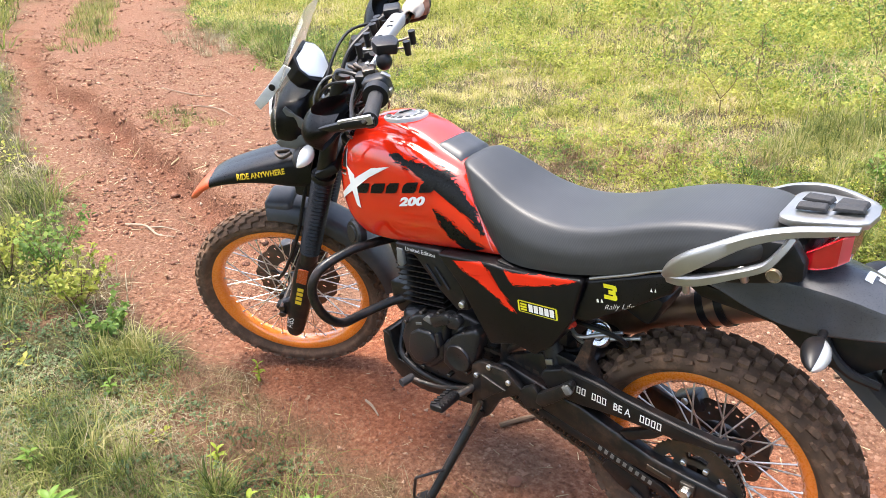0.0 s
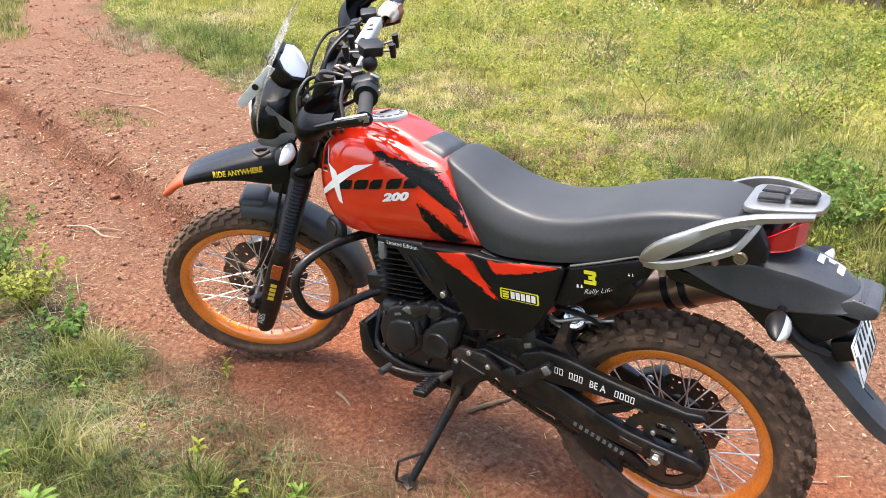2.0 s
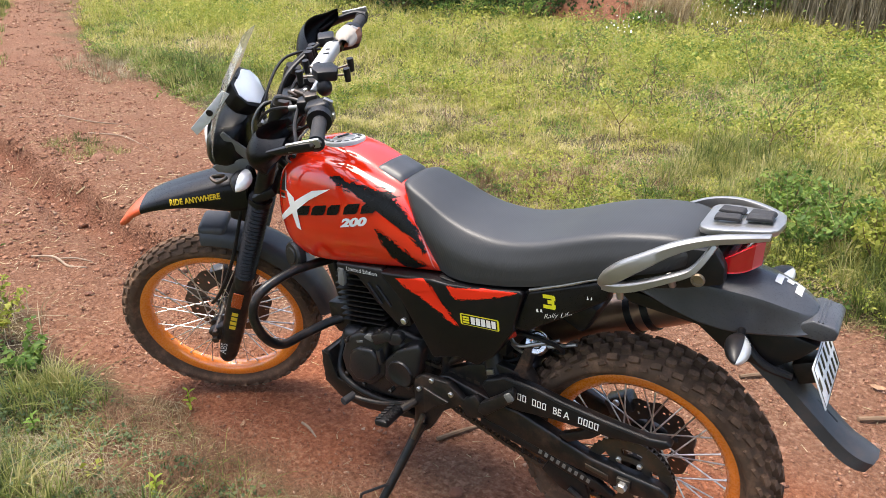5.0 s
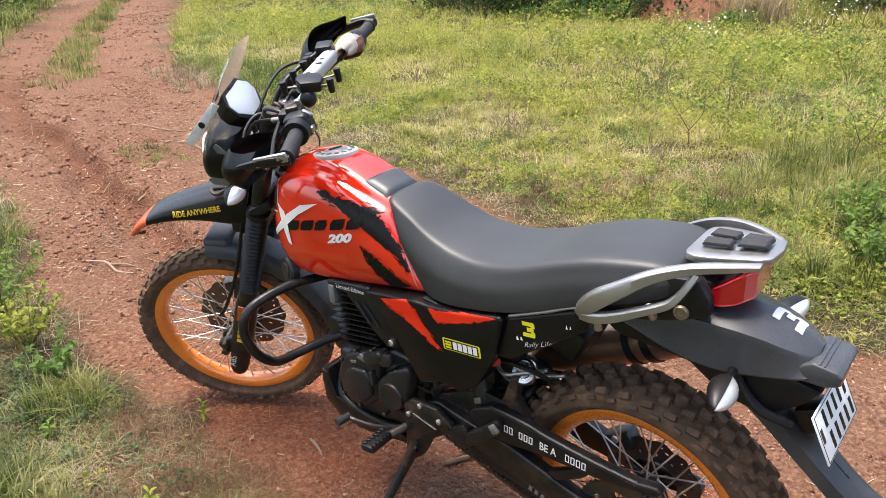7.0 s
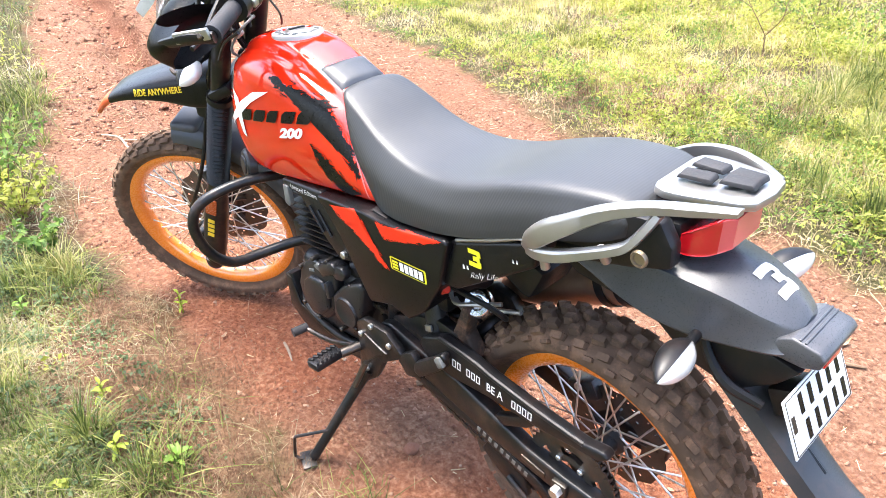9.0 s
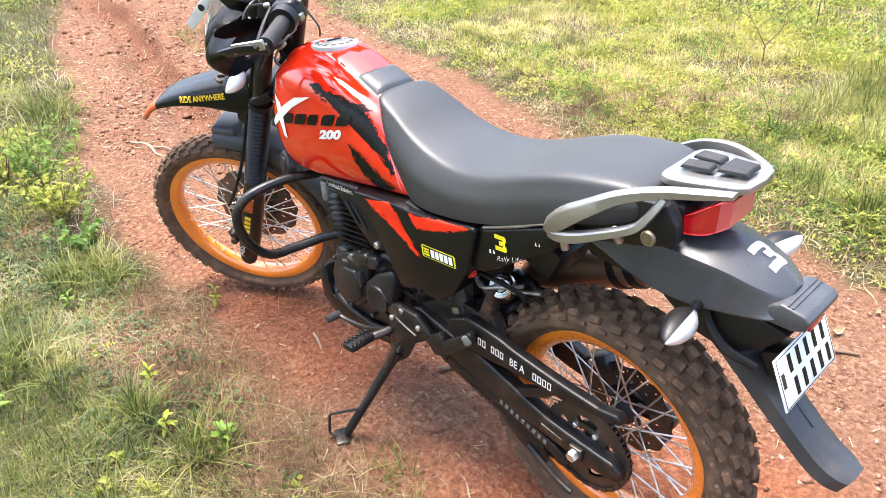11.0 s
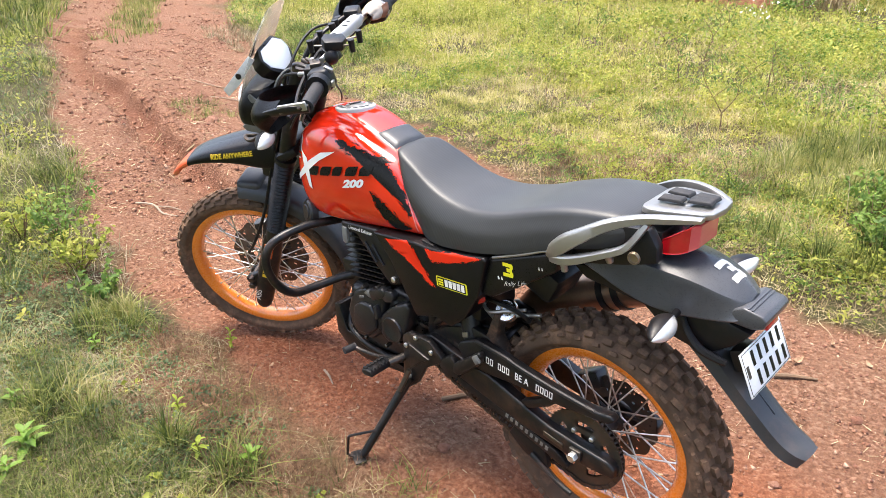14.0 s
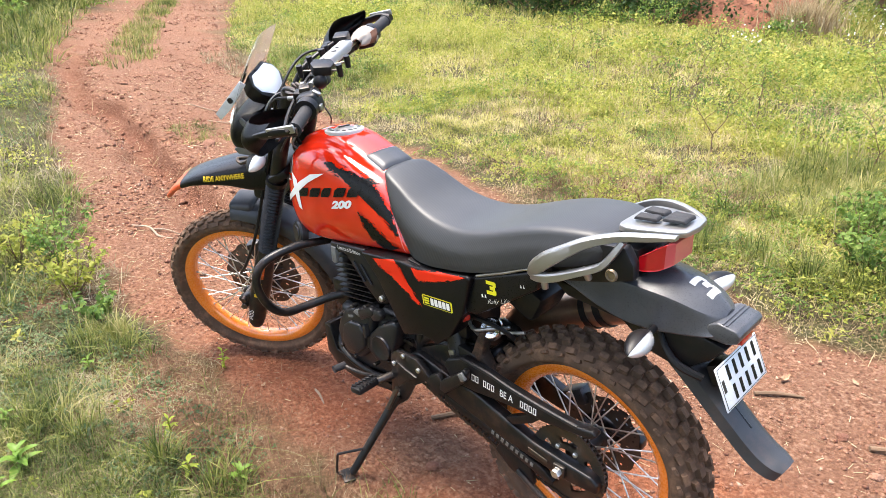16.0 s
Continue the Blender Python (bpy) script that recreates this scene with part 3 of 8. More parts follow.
# ---- side panels ----
for side in (1, -1):
    def ys(a, b):
        return (a, b) if side > 0 else (-b, -a)
    shroud = part("side_panel", plate([(0.685, 0.730), (0.525, 0.752), (0.478, 0.752), (0.40, 0.762), (0.278, 0.788), (0.270, 0.780), (0.296, 0.672), (0.345, 0.585), (0.395, 0.540), (0.45, 0.548),
                      (0.525, 0.520), (0.565, 0.580), (0.616, 0.660)], *ys(0.060, 0.145), 0.012, 3), M_PANEL, bike, "gloss black side panel with red brush strokes")
    tr = tree_of(shroud)
    red = ragged([(0.548, 0.748), (0.525, 0.730), (0.500, 0.700), (0.475, 0.674), (0.449, 0.645)], [(0.632, 0.728), (0.590, 0.708), (0.550, 0.692), (0.500, 0.668), (0.452, 0.643)], 90, 0.0032, 0.009)
    part("brush_stroke", wrapped(shapes(red), (0, 0), 0, tr, side), M_REDFILM, shroud, "red brush-stroke decal")
    tri = ragged([(0.478, 0.747), (0.42, 0.755), (0.36, 0.766), (0.32, 0.774), (0.284, 0.783)], [(0.470, 0.736), (0.448, 0.722), (0.405, 0.733), (0.350, 0.752), (0.288, 0.781)], 80, 0.0028, 0.009)
    part("brush_stroke", wrapped(shapes(tri), (0, 0), 0, tr, side), M_REDFILM, shroud, "red brush-stroke decal")
    frame_poly = [(0, 0), (0.103, 0), (0.106, 0.003), (0.106, 0.028), (0.103, 0.031), (0.0, 0.031), (-0.003, 0.028), (-0.003, 0.003)]
    part("sticker", wrapped(shapes([frame_poly]), (0.434, 0.653), 6, tr, side, 0.001), M_YELLOW, shroud, "yellow-edged maker's sticker")
    part("sticker_field", wrapped(shapes([[(0.002, 0.0025), (0.101, 0.0025), (0.101, 0.0285), (0.002, 0.0285)]]), (0.434, 0.653), 6, tr, side, 0.0017), M_INK, shroud)
    marks = [[(0.028 + 0.0145 * k, 0.006), (0.0395 + 0.0145 * k, 0.006), (0.0395 + 0.0145 * k, 0.026), (0.028 + 0.0145 * k, 0.026)] for k in range(5)]
    part("sticker_bars", wrapped(shapes(marks), (0.434, 0.653), 6, tr, side, 0.0024), M_WHITE, shroud)
    part("sticker_bars", wrapped(shapes([[(0.005, 0.006 + 0.007 * k), (0.023, 0.006 + 0.007 * k), (0.023, 0.011 + 0.007 * k), (0.005, 0.011 + 0.007 * k)] for k in range(3)]), (0.434, 0.653), 6, tr, side, 0.0024), M_YELLOW, shroud)
    # front shroud over the cylinder, with louvres
    fs = part("front_shroud", plate([(0.845, 0.712), (0.690, 0.731), (0.620, 0.655), (0.600, 0.585), (0.640, 0.570), (0.70, 0.615), (0.775, 0.690), (0.84, 0.690)], *ys(0.085, 0.132), 0.007, 3), M_BLACK, bike,
              "black plastic shroud under the tank")
    tf = tree_of(fs)
    part("lettering", wrapped(letters("Limited Edition", 0.0172), (0.806, 0.699), 5, tf, side, 0.0012), M_WHITE, fs, "small white lettering")
    for k in range(2):
        part("louvre", tube([(0.735 - 0.03 * k, side * 0.133, 0.680), (0.69 - 0.03 * k, side * 0.134, 0.628)], 0.004, 4, 6), M_PANEL, fs)
    part("fixing_bolt", disc((0.619, side * 0.130, 0.598), (0, side, 0), 0.009, 0.012), M_STEEL, bike)
    part("bracket", plate([(0.835, 0.70), (0.815, 0.70), (0.812, 0.655), (0.822, 0.645), (0.836, 0.65)], *ys(0.125, 0.137), 0.002), M_BRACKET, bike, "grey metal bracket")
    rc = part("rear_side_cover", plate([(0.266, 0.784), (0.170, 0.825), (0.100, 0.856), (0.070, 0.842), (0.074, 0.816), (0.182, 0.736), (0.262, 0.678), (0.297, 0.674), (0.300, 0.690)], *ys(0.060, 0.132), 0.007, 3), M_PANEL, bike,
              "black rear side cover with a yellow number sticker")
    trc = tree_of(rc)
    part("number_sticker", wrapped(shapes(block_three(0.031, 0.036, 0.0098)), (0.222, 0.757), 6, trc, side, 0.0024), M_YELLOW, rc, "yellow number 3")
    part("lettering", wrapped(letters("Rally Life", 0.0165, 0.6, 1.2, -0.0002), (0.222, 0.728), 21, trc, side, 0.0014), M_WHITE, rc, "white handwritten lettering")
    for dot in ([(0, 0), (0.006, 0.001), (0.004, 0.010), (0, 0.008)], [(0.010, 0.002), (0.016, 0.002), (0.014, 0.010), (0.011, 0.010)], [(0.126, 0.055), (0.131, 0.055), (0.128, 0.064)], [(0.135, 0.056), (0.139, 0.056), (0.137, 0.065)]):
        part("sticker_dot", wrapped(shapes([dot]), (0.240, 0.740), 6, trc, side, 0.0014), M_WHITE, rc)
    part("edge_strip", tube([(0.262, side * 0.126, 0.789), (0.17, side * 0.127, 0.829), (0.102, side * 0.126, 0.860), (0.072, side * 0.124, 0.848)], 0.004, 16, 8), M_ALU, rc, "pale silver strip along the upper edge")

# ---- engine and frame ----
bm = box((0.75, 0, 0.375), (0.27, 0.19, 0.22), 0.03, (0, 8, 0), seg=3)
box((0.63, 0, 0.44), (0.16, 0.17, 0.15), 0.025, (0, -5, 0), bm, 3)
crank = part("crankcase", bm, M_ENGINE, bike, "black engine crankcase")
for side in (1, -1):
    def ys(a, b):
        return (a, b) if side > 0 else (-b, -a)
    mag = part("engine_cover", plate([(0.849, 0.444), (0.825, 0.478), (0.788, 0.500), (0.719, 0.519), (0.690, 0.501), (0.700, 0.437), (0.706, 0.380), (0.758, 0.326), (0.824, 0.313), (0.858, 0.347), (0.868, 0.395)], *ys(0.080, 0.124), 0.013, 3), M_ENGINE, crank, "black angular magneto cover")
    part("cover_face", plate([(0.820, 0.430), (0.790, 0.455), (0.740, 0.462), (0.722, 0.440), (0.722, 0.385), (0.760, 0.348), (0.806, 0.340), (0.832, 0.372)], *ys(0.120, 0.136), 0.008, 3), M_ENGINE, mag)
    part("cover_rib", plate([(0.738, 0.515), (0.678, 0.548), (0.662, 0.540), (0.668, 0.520), (0.722, 0.486)], *ys(0.105, 0.140), 0.006, 2), M_ENGINE, crank, "bevelled edge block over the cover")
    spr = part("engine_cover", plate([(0.700, 0.442), (0.652, 0.492), (0.585, 0.530), (0.572, 0.515), (0.590, 0.432), (0.616, 0.384), (0.672, 0.357), (0.706, 0.377)], *ys(0.080, 0.132), 0.014, 3), M_ENGINE, crank, "black sprocket cover with a round boss")
    part("cover_boss", lathe([(0, 0.004), (0.030, 0.004), (0.034, 0.006), (0.038, 0.006), (0.041, 0.002), (0.041, 0)], 36), M_ENGINE, spr, m=Matrix.Translation((0.645, side * 0.1315, 0.417)) @ (Matrix.Identity(4) if side > 0 else Matrix.Rotation(math.pi, 4, "X")))
    part("cover_rib", plate([(0.722, 0.470), (0.708, 0.474), (0.702, 0.432), (0.714, 0.424)], *ys(0.100, 0.140), 0.004, 2), M_ENGINE, crank)
    for x, z in ((0.775, 0.510), (0.711, 0.532), (0.674, 0.532), (0.627, 0.500), (0.690, 0.335), (0.626, 0.372), (0.838, 0.458), (0.848, 0.340), (0.785, 0.325)):
        part("cover_bolt", disc((x, side * 0.108, z), (0, side, 0), 0.0065, 0.022, seg=10), M_DARKSTEEL, crank)
    part("cover_step", plate([(0.690, 0.520), (0.662, 0.545), (0.640, 0.548), (0.628, 0.534), (0.640, 0.512), (0.668, 0.502)], *ys(0.112, 0.137), 0.006, 2), M_ENGINE, crank, "bevelled ledge over the sprocket cover")
    # two grey plates put in for highlights on the black cover
    part("facet_highlight", plate([(0.770, 0.494), (0.752, 0.512), (0.728, 0.508), (0.738, 0.486)], *ys(0.122, 0.132), 0.004, 2), M_BRACKET, mag, "grey facet standing in for a highlight")
    part("cover_highlight", plate([(0.800, 0.470), (0.778, 0.478), (0.776, 0.470), (0.798, 0.462)], *ys(0.122, 0.1265), 0.001), M_BRACKET, mag)
cyl_m = pose(0.795, 0, 0.50, 0, 9, 0)
bm = box((0, 0, 0.09), (0.11, 0.12, 0.19), 0.01)
cyl = part("cylinder", bm, M_ENGINE, bike, "finned black engine cylinder", cyl_m)
for k in range(10):
    part("cooling_fin", box((0, 0, 0.012 + 0.0165 * k), (0.160 - 0.003 * (k % 2), 0.178 - 0.02 * (k > 7), 0.0045), 0.0014), M_BLACK, cyl, m=cyl_m)
part("cylinder_head", box((0, 0, 0.19), (0.13, 0.14, 0.06), 0.015, seg=3), M_ENGINE, cyl, m=cyl_m)
# bash plate under the engine
bm = plate([(0.955, 0.375), (0.930, 0.380), (0.905, 0.28), (0.83, 0.245), (0.62, 0.265), (0.60, 0.25), (0.80, 0.212), (0.90, 0.222), (0.955, 0.262), (0.965, 0.33)], -0.105, 0.105, 0.006)
part("bash_plate", bm, M_FRAME, bike, "black bash plate under the engine")
for side in (1, -1):
    part("bash_plate_side", plate([(0.958, 0.372), (0.930, 0.365), (0.905, 0.29), (0.83, 0.275), (0.70, 0.28), (0.62, 0.262), (0.82, 0.215), (0.90, 0.225), (0.955, 0.265)], *((0.100, 0.107) if side > 0 else (-0.107, -0.100)), 0.002), M_FRAME, bike)
# frame tubes
bm = tube([(1.10, 0, 0.94), (1.00, 0, 0.70), (0.93, 0, 0.48), (0.90, 0, 0.30)], 0.020, 24)
for side in (1, -1):
    tube([(1.10, 0.03 * side, 0.93), (0.85, 0.07 * side, 0.80), (0.60, 0.085 * side, 0.70), (0.52, 0.085 * side, 0.58), (0.53, 0.085 * side, 0.36)], 0.016, 26, 10, bm)
    tube([(0.56, 0.085 * side, 0.70), (0.30, 0.095 * side, 0.76), (0.05, 0.095 * side, 0.86), (-0.14, 0.08 * side, 0.91)], 0.013, 22, 10, bm)
    tube([(0.53, 0.085 * side, 0.46), (0.36, 0.09 * side, 0.62), (0.18, 0.095 * side, 0.80)], 0.012, 16, 10, bm)
    tube([(0.92, 0.02 * side, 0.42), (0.90, 0.09 * side, 0.30), (0.72, 0.10 * side, 0.27), (0.55, 0.09 * side, 0.33)], 0.012, 22, 10, bm)
part("engine_mount", plate([(0.955, 0.520), (0.900, 0.530), (0.870, 0.500), (0.880, 0.430), (0.925, 0.425), (0.948, 0.450)], -0.060, 0.060, 0.006), M_FRAME, bike, "black engine mount at the downtube")
part("frame", bm, M_FRAME, bike, "black tubular steel frame")
for side in (1, -1):
    part("subframe_rail", tube([(0.425, 0.100 * side, 0.556), (0.37, 0.108 * side, 0.600), (0.305, 0.116 * side, 0.650)], 0.0085, 14, 8), M_SPRING, bike, "dusty red rail under the side panel")
    bar = [(0.93, 0.05 * side, 0.665), (0.965, 0.17 * side, 0.672), (0.992, 0.272 * side, 0.648), (1.005, 0.303 * side, 0.590), (0.998, 0.285 * side, 0.510), (0.985, 0.235 * side, 0.458), (0.972, 0.16 * side, 0.453), (0.935, 0.08 * side, 0.466), (0.880, 0.03 * side, 0.480)]
    part("crash_bar", tube(bar, 0.0135, 60, 12), M_FRAME, bike, "looped black crash bar")
# horn behind the fork
bm = disc((0.990, 0.118, 0.695), (0.3, 1, 0.1), 0.040, 0.024, 0.006)
bm = disc((0.997, 0.136, 0.697), (0.3, 1, 0.1), 0.024, 0.008, 0.002, bm=bm)
rod((1.000, 0.0, 0.700), (0.988, 0.112, 0.695), 0.007, 10, bm=bm)
horn = part("horn", bm, M_ENGINE, bike, "round black horn")
for k in range(10):
    a = k * math.pi / 5
    part("horn_rib", rod((0.995 + 0.026 * math.cos(a), 0.134 - 0.008 * math.cos(a), 0.697 + 0.026 * math.sin(a)), (0.995 + 0.037 * math.cos(a), 0.132 - 0.011 * math.cos(a), 0.697 + 0.037 * math.sin(a)), 0.0032, 6), M_BRACKET, horn)
# exhaust
bm = tube([(0.88, -0.03, 0.60), (0.98, -0.05, 0.50), (0.96, -0.08, 0.34), (0.80, -0.12, 0.28), (0.60, -0.13, 0.34), (0.45, -0.13, 0.44), (0.34, -0.13, 0.51)], 0.020, 40, 12)
part("exhaust_pipe", bm, M_EXHAUST, bike)
bm = tube([(0.36, -0.13, 0.50), (0.31, -0.135, 0.53), (0.24, -0.14, 0.565), (0.04, -0.145, 0.67), (-0.10, -0.15, 0.74), (-0.13, -0.15, 0.755)], [0.024, 0.045, 0.052, 0.054, 0.052, 0.036], 36, 20)
part("silencer", bm, M_EXHAUST, bike, "heat-browned exhaust silencer")
part("silencer_strap", rod((0.10, -0.142, 0.638), (0.085, -0.1425, 0.646), 0.057, 24), M_BLACK, bike)
part("silencer_strap", rod((0.06, -0.142, 0.659), (0.045, -0.1425, 0.667), 0.057, 24), M_BLACK, bike)
# shock, reservoir and clutter behind the engine
bm = rod((0.44, 0, 0.66), (0.36, 0, 0.40), 0.022, 16)
shock = part("rear_shock", bm, M_DARKSTEEL, bike, "rear shock absorber")
coil = [(0.44 - 0.08 * f + 0.036 * math.cos(k * 0.7), 0.036 * math.sin(k * 0.7), 0.64 - 0.23 * f) for k, f in ((k, k / 62) for k in range(63))]
part("spring", tube(coil, 0.006, 190, 8), M_FRAME, shock)
part("battery_box", box((0.40, 0.01, 0.615), (0.12, 0.15, 0.14), 0.012), M_BLACK, bike)
part("air_box", box((0.24, -0.02, 0.735), (0.22, 0.13, 0.09), 0.02, (0, -25, 0)), M_BLACK, bike)
part("reservoir", rod((0.395, 0.075, 0.56), (0.365, 0.085, 0.47), 0.026, 18), M_ENGINE, bike, "black hydraulic reservoir")
part("reservoir_label", plate([(0.385, 0.512), (0.365, 0.520), (0.362, 0.505), (0.382, 0.497)], 0.108, 0.113, 0.001), M_ALU, bike)
for pts in ([(0.35, 0.07, 0.62), (0.31, 0.09, 0.60), (0.26, 0.08, 0.615), (0.21, 0.06, 0.63)], [(0.37, 0.05, 0.59), (0.30, 0.07, 0.57), (0.24, 0.06, 0.60), (0.17, 0.05, 0.625)]):
    part("cable", tube(pts, 0.005, 22, 8), M_ALU, bike, "pale cable")
part("chrome_cup", lathe([(0, 0.004), (0.012, 0.005), (0.016, 0.009), (0.026, 0.010), (0.030, 0.006), (0.032, -0.006), (0.024, -0.012), (0, -0.013)], 24), M_CHROME, bike, "crumpled chrome cap near the swingarm", Matrix.Translation((0.268, 0.066, 0.606)) @ Vector((-0.25, 0.75, 0.6)).to_track_quat("Y", "Z").to_matrix().to_4x4())
part("cable", tube([(0.36, 0.05, 0.60), (0.33, 0.085, 0.632), (0.27, 0.098, 0.645), (0.215, 0.085, 0.632), (0.200, 0.060, 0.600), (0.23, 0.04, 0.580)], 0.0062, 34, 8), M_BLACK, bike, "black cable loop")

# ---- swingarm, chain and rear axle ----
for side in (1, -1):
    def ys(a, b):
        return (a, b) if side > 0 else (-b, -a)
    arm = part("swingarm", plate([(0.535, 0.440), (0.50, 0.455), (0.38, 0.430), (0.289, 0.422), (0.231, 0.403), (0.168, 0.384), (0.089, 0.360), (0.0, 0.352), (-0.088, 0.348), (-0.108, 0.334), (-0.106, 0.304), (-0.02, 0.296), (0.18, 0.318), (0.40, 0.362), (0.50, 0.395)], *ys(0.085, 0.120), 0.007, 3), M_FRAME, bike,
               "black box-section swingarm")
    part("axle_block", box((0.000, side * 0.124, 0.326), (0.034, 0.012, 0.034), 0.003), M_DARKSTEEL, arm)
    nut = lathe([(0, 0.016), (0.011, 0.016), (0.013, 0.013), (0.013, 0)], 6)
    part("axle_nut", nut, M_STEEL, arm, "steel axle nut", Matrix.Translation((0.0, side * 0.130, 0.326)) @ (Matrix.Identity(4) if side > 0 else Matrix.Rotation(math.pi, 4, "X")))
    part("chain_adjuster", rod((-0.06, side * 0.105, 0.322), (-0.100, side * 0.105, 0.320), 0.006, 8), M_STEEL, arm)
    part("adjuster_plate", plate([(0.10, 0.342), (0.04, 0.332), (0.04, 0.318), (0.10, 0.328)], *ys(0.119, 0.123), 0.001), M_DARKSTEEL, arm)
    part("arm_gusset", plate([(0.52, 0.455), (0.44, 0.500), (0.36, 0.530), (0.30, 0.525), (0.27, 0.480), (0.36, 0.440), (0.46, 0.420)], *ys(0.070, 0.098), 0.006), M_FRAME, bike)
bm = tube([(0.33, -0.08, 0.45), (0.31, 0, 0.47), (0.33, 0.08, 0.45)], 0.022, 12, 10)
part("swingarm_bridge", bm, M_FRAME, bike)
# chain guard with its lettering
guard = part("chain_guard", plate([(0.392, 0.470), (0.381, 0.490), (0.321, 0.520), (0.234, 0.513), (0.172, 0.502), (0.054, 0.490), (-0.044, 0.485), (-0.088, 0.494), (-0.101, 0.484), (-0.081, 0.466), (-0.019, 0.458), (0.051, 0.448), (0.102, 0.446), (0.192, 0.441), (0.278, 0.430), (0.361, 0.428)], 0.098, 0.126, 0.006, 3), M_BLACK, bike, "black chain guard with white lettering")
tg = tree_of(guard)
part("guard_strut", plate([(0.055, 0.458), (0.088, 0.424), (0.150, 0.386), (0.176, 0.398), (0.112, 0.438), (0.094, 0.456)], 0.100, 0.122, 0.004, 2), M_BLACK, guard)
part("guard_fold", tube([(0.33, 0.121, 0.514), (0.234, 0.121, 0.509), (0.172, 0.121, 0.498), (0.054, 0.121, 0.486), (-0.044, 0.121, 0.481)], 0.006, 24, 8), M_BLACK, guard)
for k in (0, 1, 3, 4, 5, 12, 13, 14, 15):
    u, w, h, t = k * 0.0136, 0.0104, 0.0205, 0.0026
    bars = [[(u, 0), (u + w, 0), (u + w, t), (u, t)], [(u, h - t), (u + w, h - t), (u + w, h), (u, h)], [(u, t), (u + t, t), (u + t, h - t), (u, h - t)], [(u + w - t, t), (u + w, t), (u + w, h - t), (u + w - t, h - t)]]
    part("lettering_block", wrapped(shapes(bars), (0.287, 0.4672), -2.2, tg, 1, 0.0016), M_WHITE, guard, "white open lettering block")
part("lettering", wrapped(letters("BE A", 0.0305, 0.0, 0.72, 0.0004), (0.191, 0.4632), -2.2, tg, 1, 0.0016), M_WHITE, guard, "white lettering")
part("guard_mount", plate([(0.372, 0.450), (0.353, 0.474), (0.313, 0.530), (0.287, 0.603), (0.270, 0.606), (0.268, 0.585), (0.279, 0.533), (0.247, 0.486), (0.262, 0.470)], 0.058, 0.096, 0.006, 2), M_RUSTBLACK, bike, "dusty black hooked bracket ahead of the rear tyre")
part("lower_guard", plate([(0.40, 0.362), (0.18, 0.326), (0.06, 0.292), (0.022, 0.268), (0.030, 0.252), (0.13, 0.280), (0.228, 0.306), (0.328, 0.322), (0.40, 0.338)], 0.100, 0.119, 0.004), M_BLACK, bike, "black lower chain guard")
for k in range(9):
    part("lettering_bar", box((0.222 - 0.0165 * k, 0.1195, 0.322 - 0.0042 * k), (0.009, 0.0012, 0.013), 0, (0, -14, 0)), M_BRACKET, bike, "faded grey lettering bar")
part("chain_guide", plate([(0.20, 0.300), (0.10, 0.270), (0.085, 0.215), (0.11, 0.208), (0.17, 0.225), (0.22, 0.262)], 0.098, 0.114, 0.004), M_BLACK, bike)
part("guide_rail", tube([(0.14, 0.118, 0.238), (0.06, 0.118, 0.196), (0.01, 0.118, 0.182)], 0.007, 10, 8), M_FRAME, bike)
bm = bmesh.new()
for y in (0.086, 0.094):
    rings_ = []
    for i, r in enumerate((0.045, 0.062, 0.080, 0.098)):
        rings_.append([bm.verts.new((r * math.cos(a), y, r * math.sin(a))) for a in (2 * math.pi * k / 80 for k in range(80))])
    rings_.append([bm.verts.new(((0.111 if k % 2 else 0.104) * math.cos(a), y, (0.111 if k % 2 else 0.104) * math.sin(a))) for k, a in ((k, 2 * math.pi * k / 80) for k in range(80))])
    for i in range(4):
        for k in range(80):
            if i == 1 and k % 16 < 9:
                continue
            j = (k + 1) % 80
            bm.faces.new((rings_[i][k], rings_[i][j], rings_[i + 1][j], rings_[i + 1][k]))
part("sprocket", bm, M_DARKSTEEL, rear_wheel, "dark oily rear sprocket", rear_place)
for k in range(6):
    a = k * math.pi / 3
    part("sprocket_bolt", disc((0.052 * math.cos(a), 0.093, 0.052 * math.sin(a)), (0, 1, 0), 0.007, 0.008, seg=8), M_STEEL, rear_wheel, m=rear_place)
# chain: links along both runs and round the sprocket
path = []
for k in range(30):
    a = radians(82 + 190 * k / 29)
    path.append((0.110 * math.cos(a), 0.325 + 0.110 * math.sin(a)))
front = [(0.655 + 0.034 * math.cos(radians(a)), 0.425 + 0.034 * math.sin(radians(a))) for a in range(-95, 90, 20)]
loop = [Vector((x, 0, z)) for x, z in path + front]
loop.append(loop[0])
dist, links = 0.0, []
for p, q in zip(loop, loop[1:]):
    seg_len = (q - p).length
    while dist < seg_len:
        links.append((p + (q - p) * (dist / seg_len), math.degrees(math.atan2(q.z - p.z, q.x - p.x))))
        dist += 0.0129
    dist -= seg_len
bm = bmesh.new()
for k, (c, ang) in enumerate(links):
    if 0.02 < c.x < 0.64 and c.z < 0.33 + 0.15 * c.x:
        c = c - Vector((0, 0, 0.024 * math.sin(math.pi * (c.x - 0.02) / 0.62)))
    for sgn in (1, -1):
        box((c.x, 0.090 + sgn * (0.0075 if k % 2 else 0.0055), c.z), (0.0165, 0.002, 0.0105), 0, (0, -ang, 0), bm)
    rod((c.x, 0.084, c.z), (c.x, 0.096, c.z), 0.0042, 6, bm=bm)
part("chain", bm, M_DARKSTEEL, bike, "oily dusty drive chain")
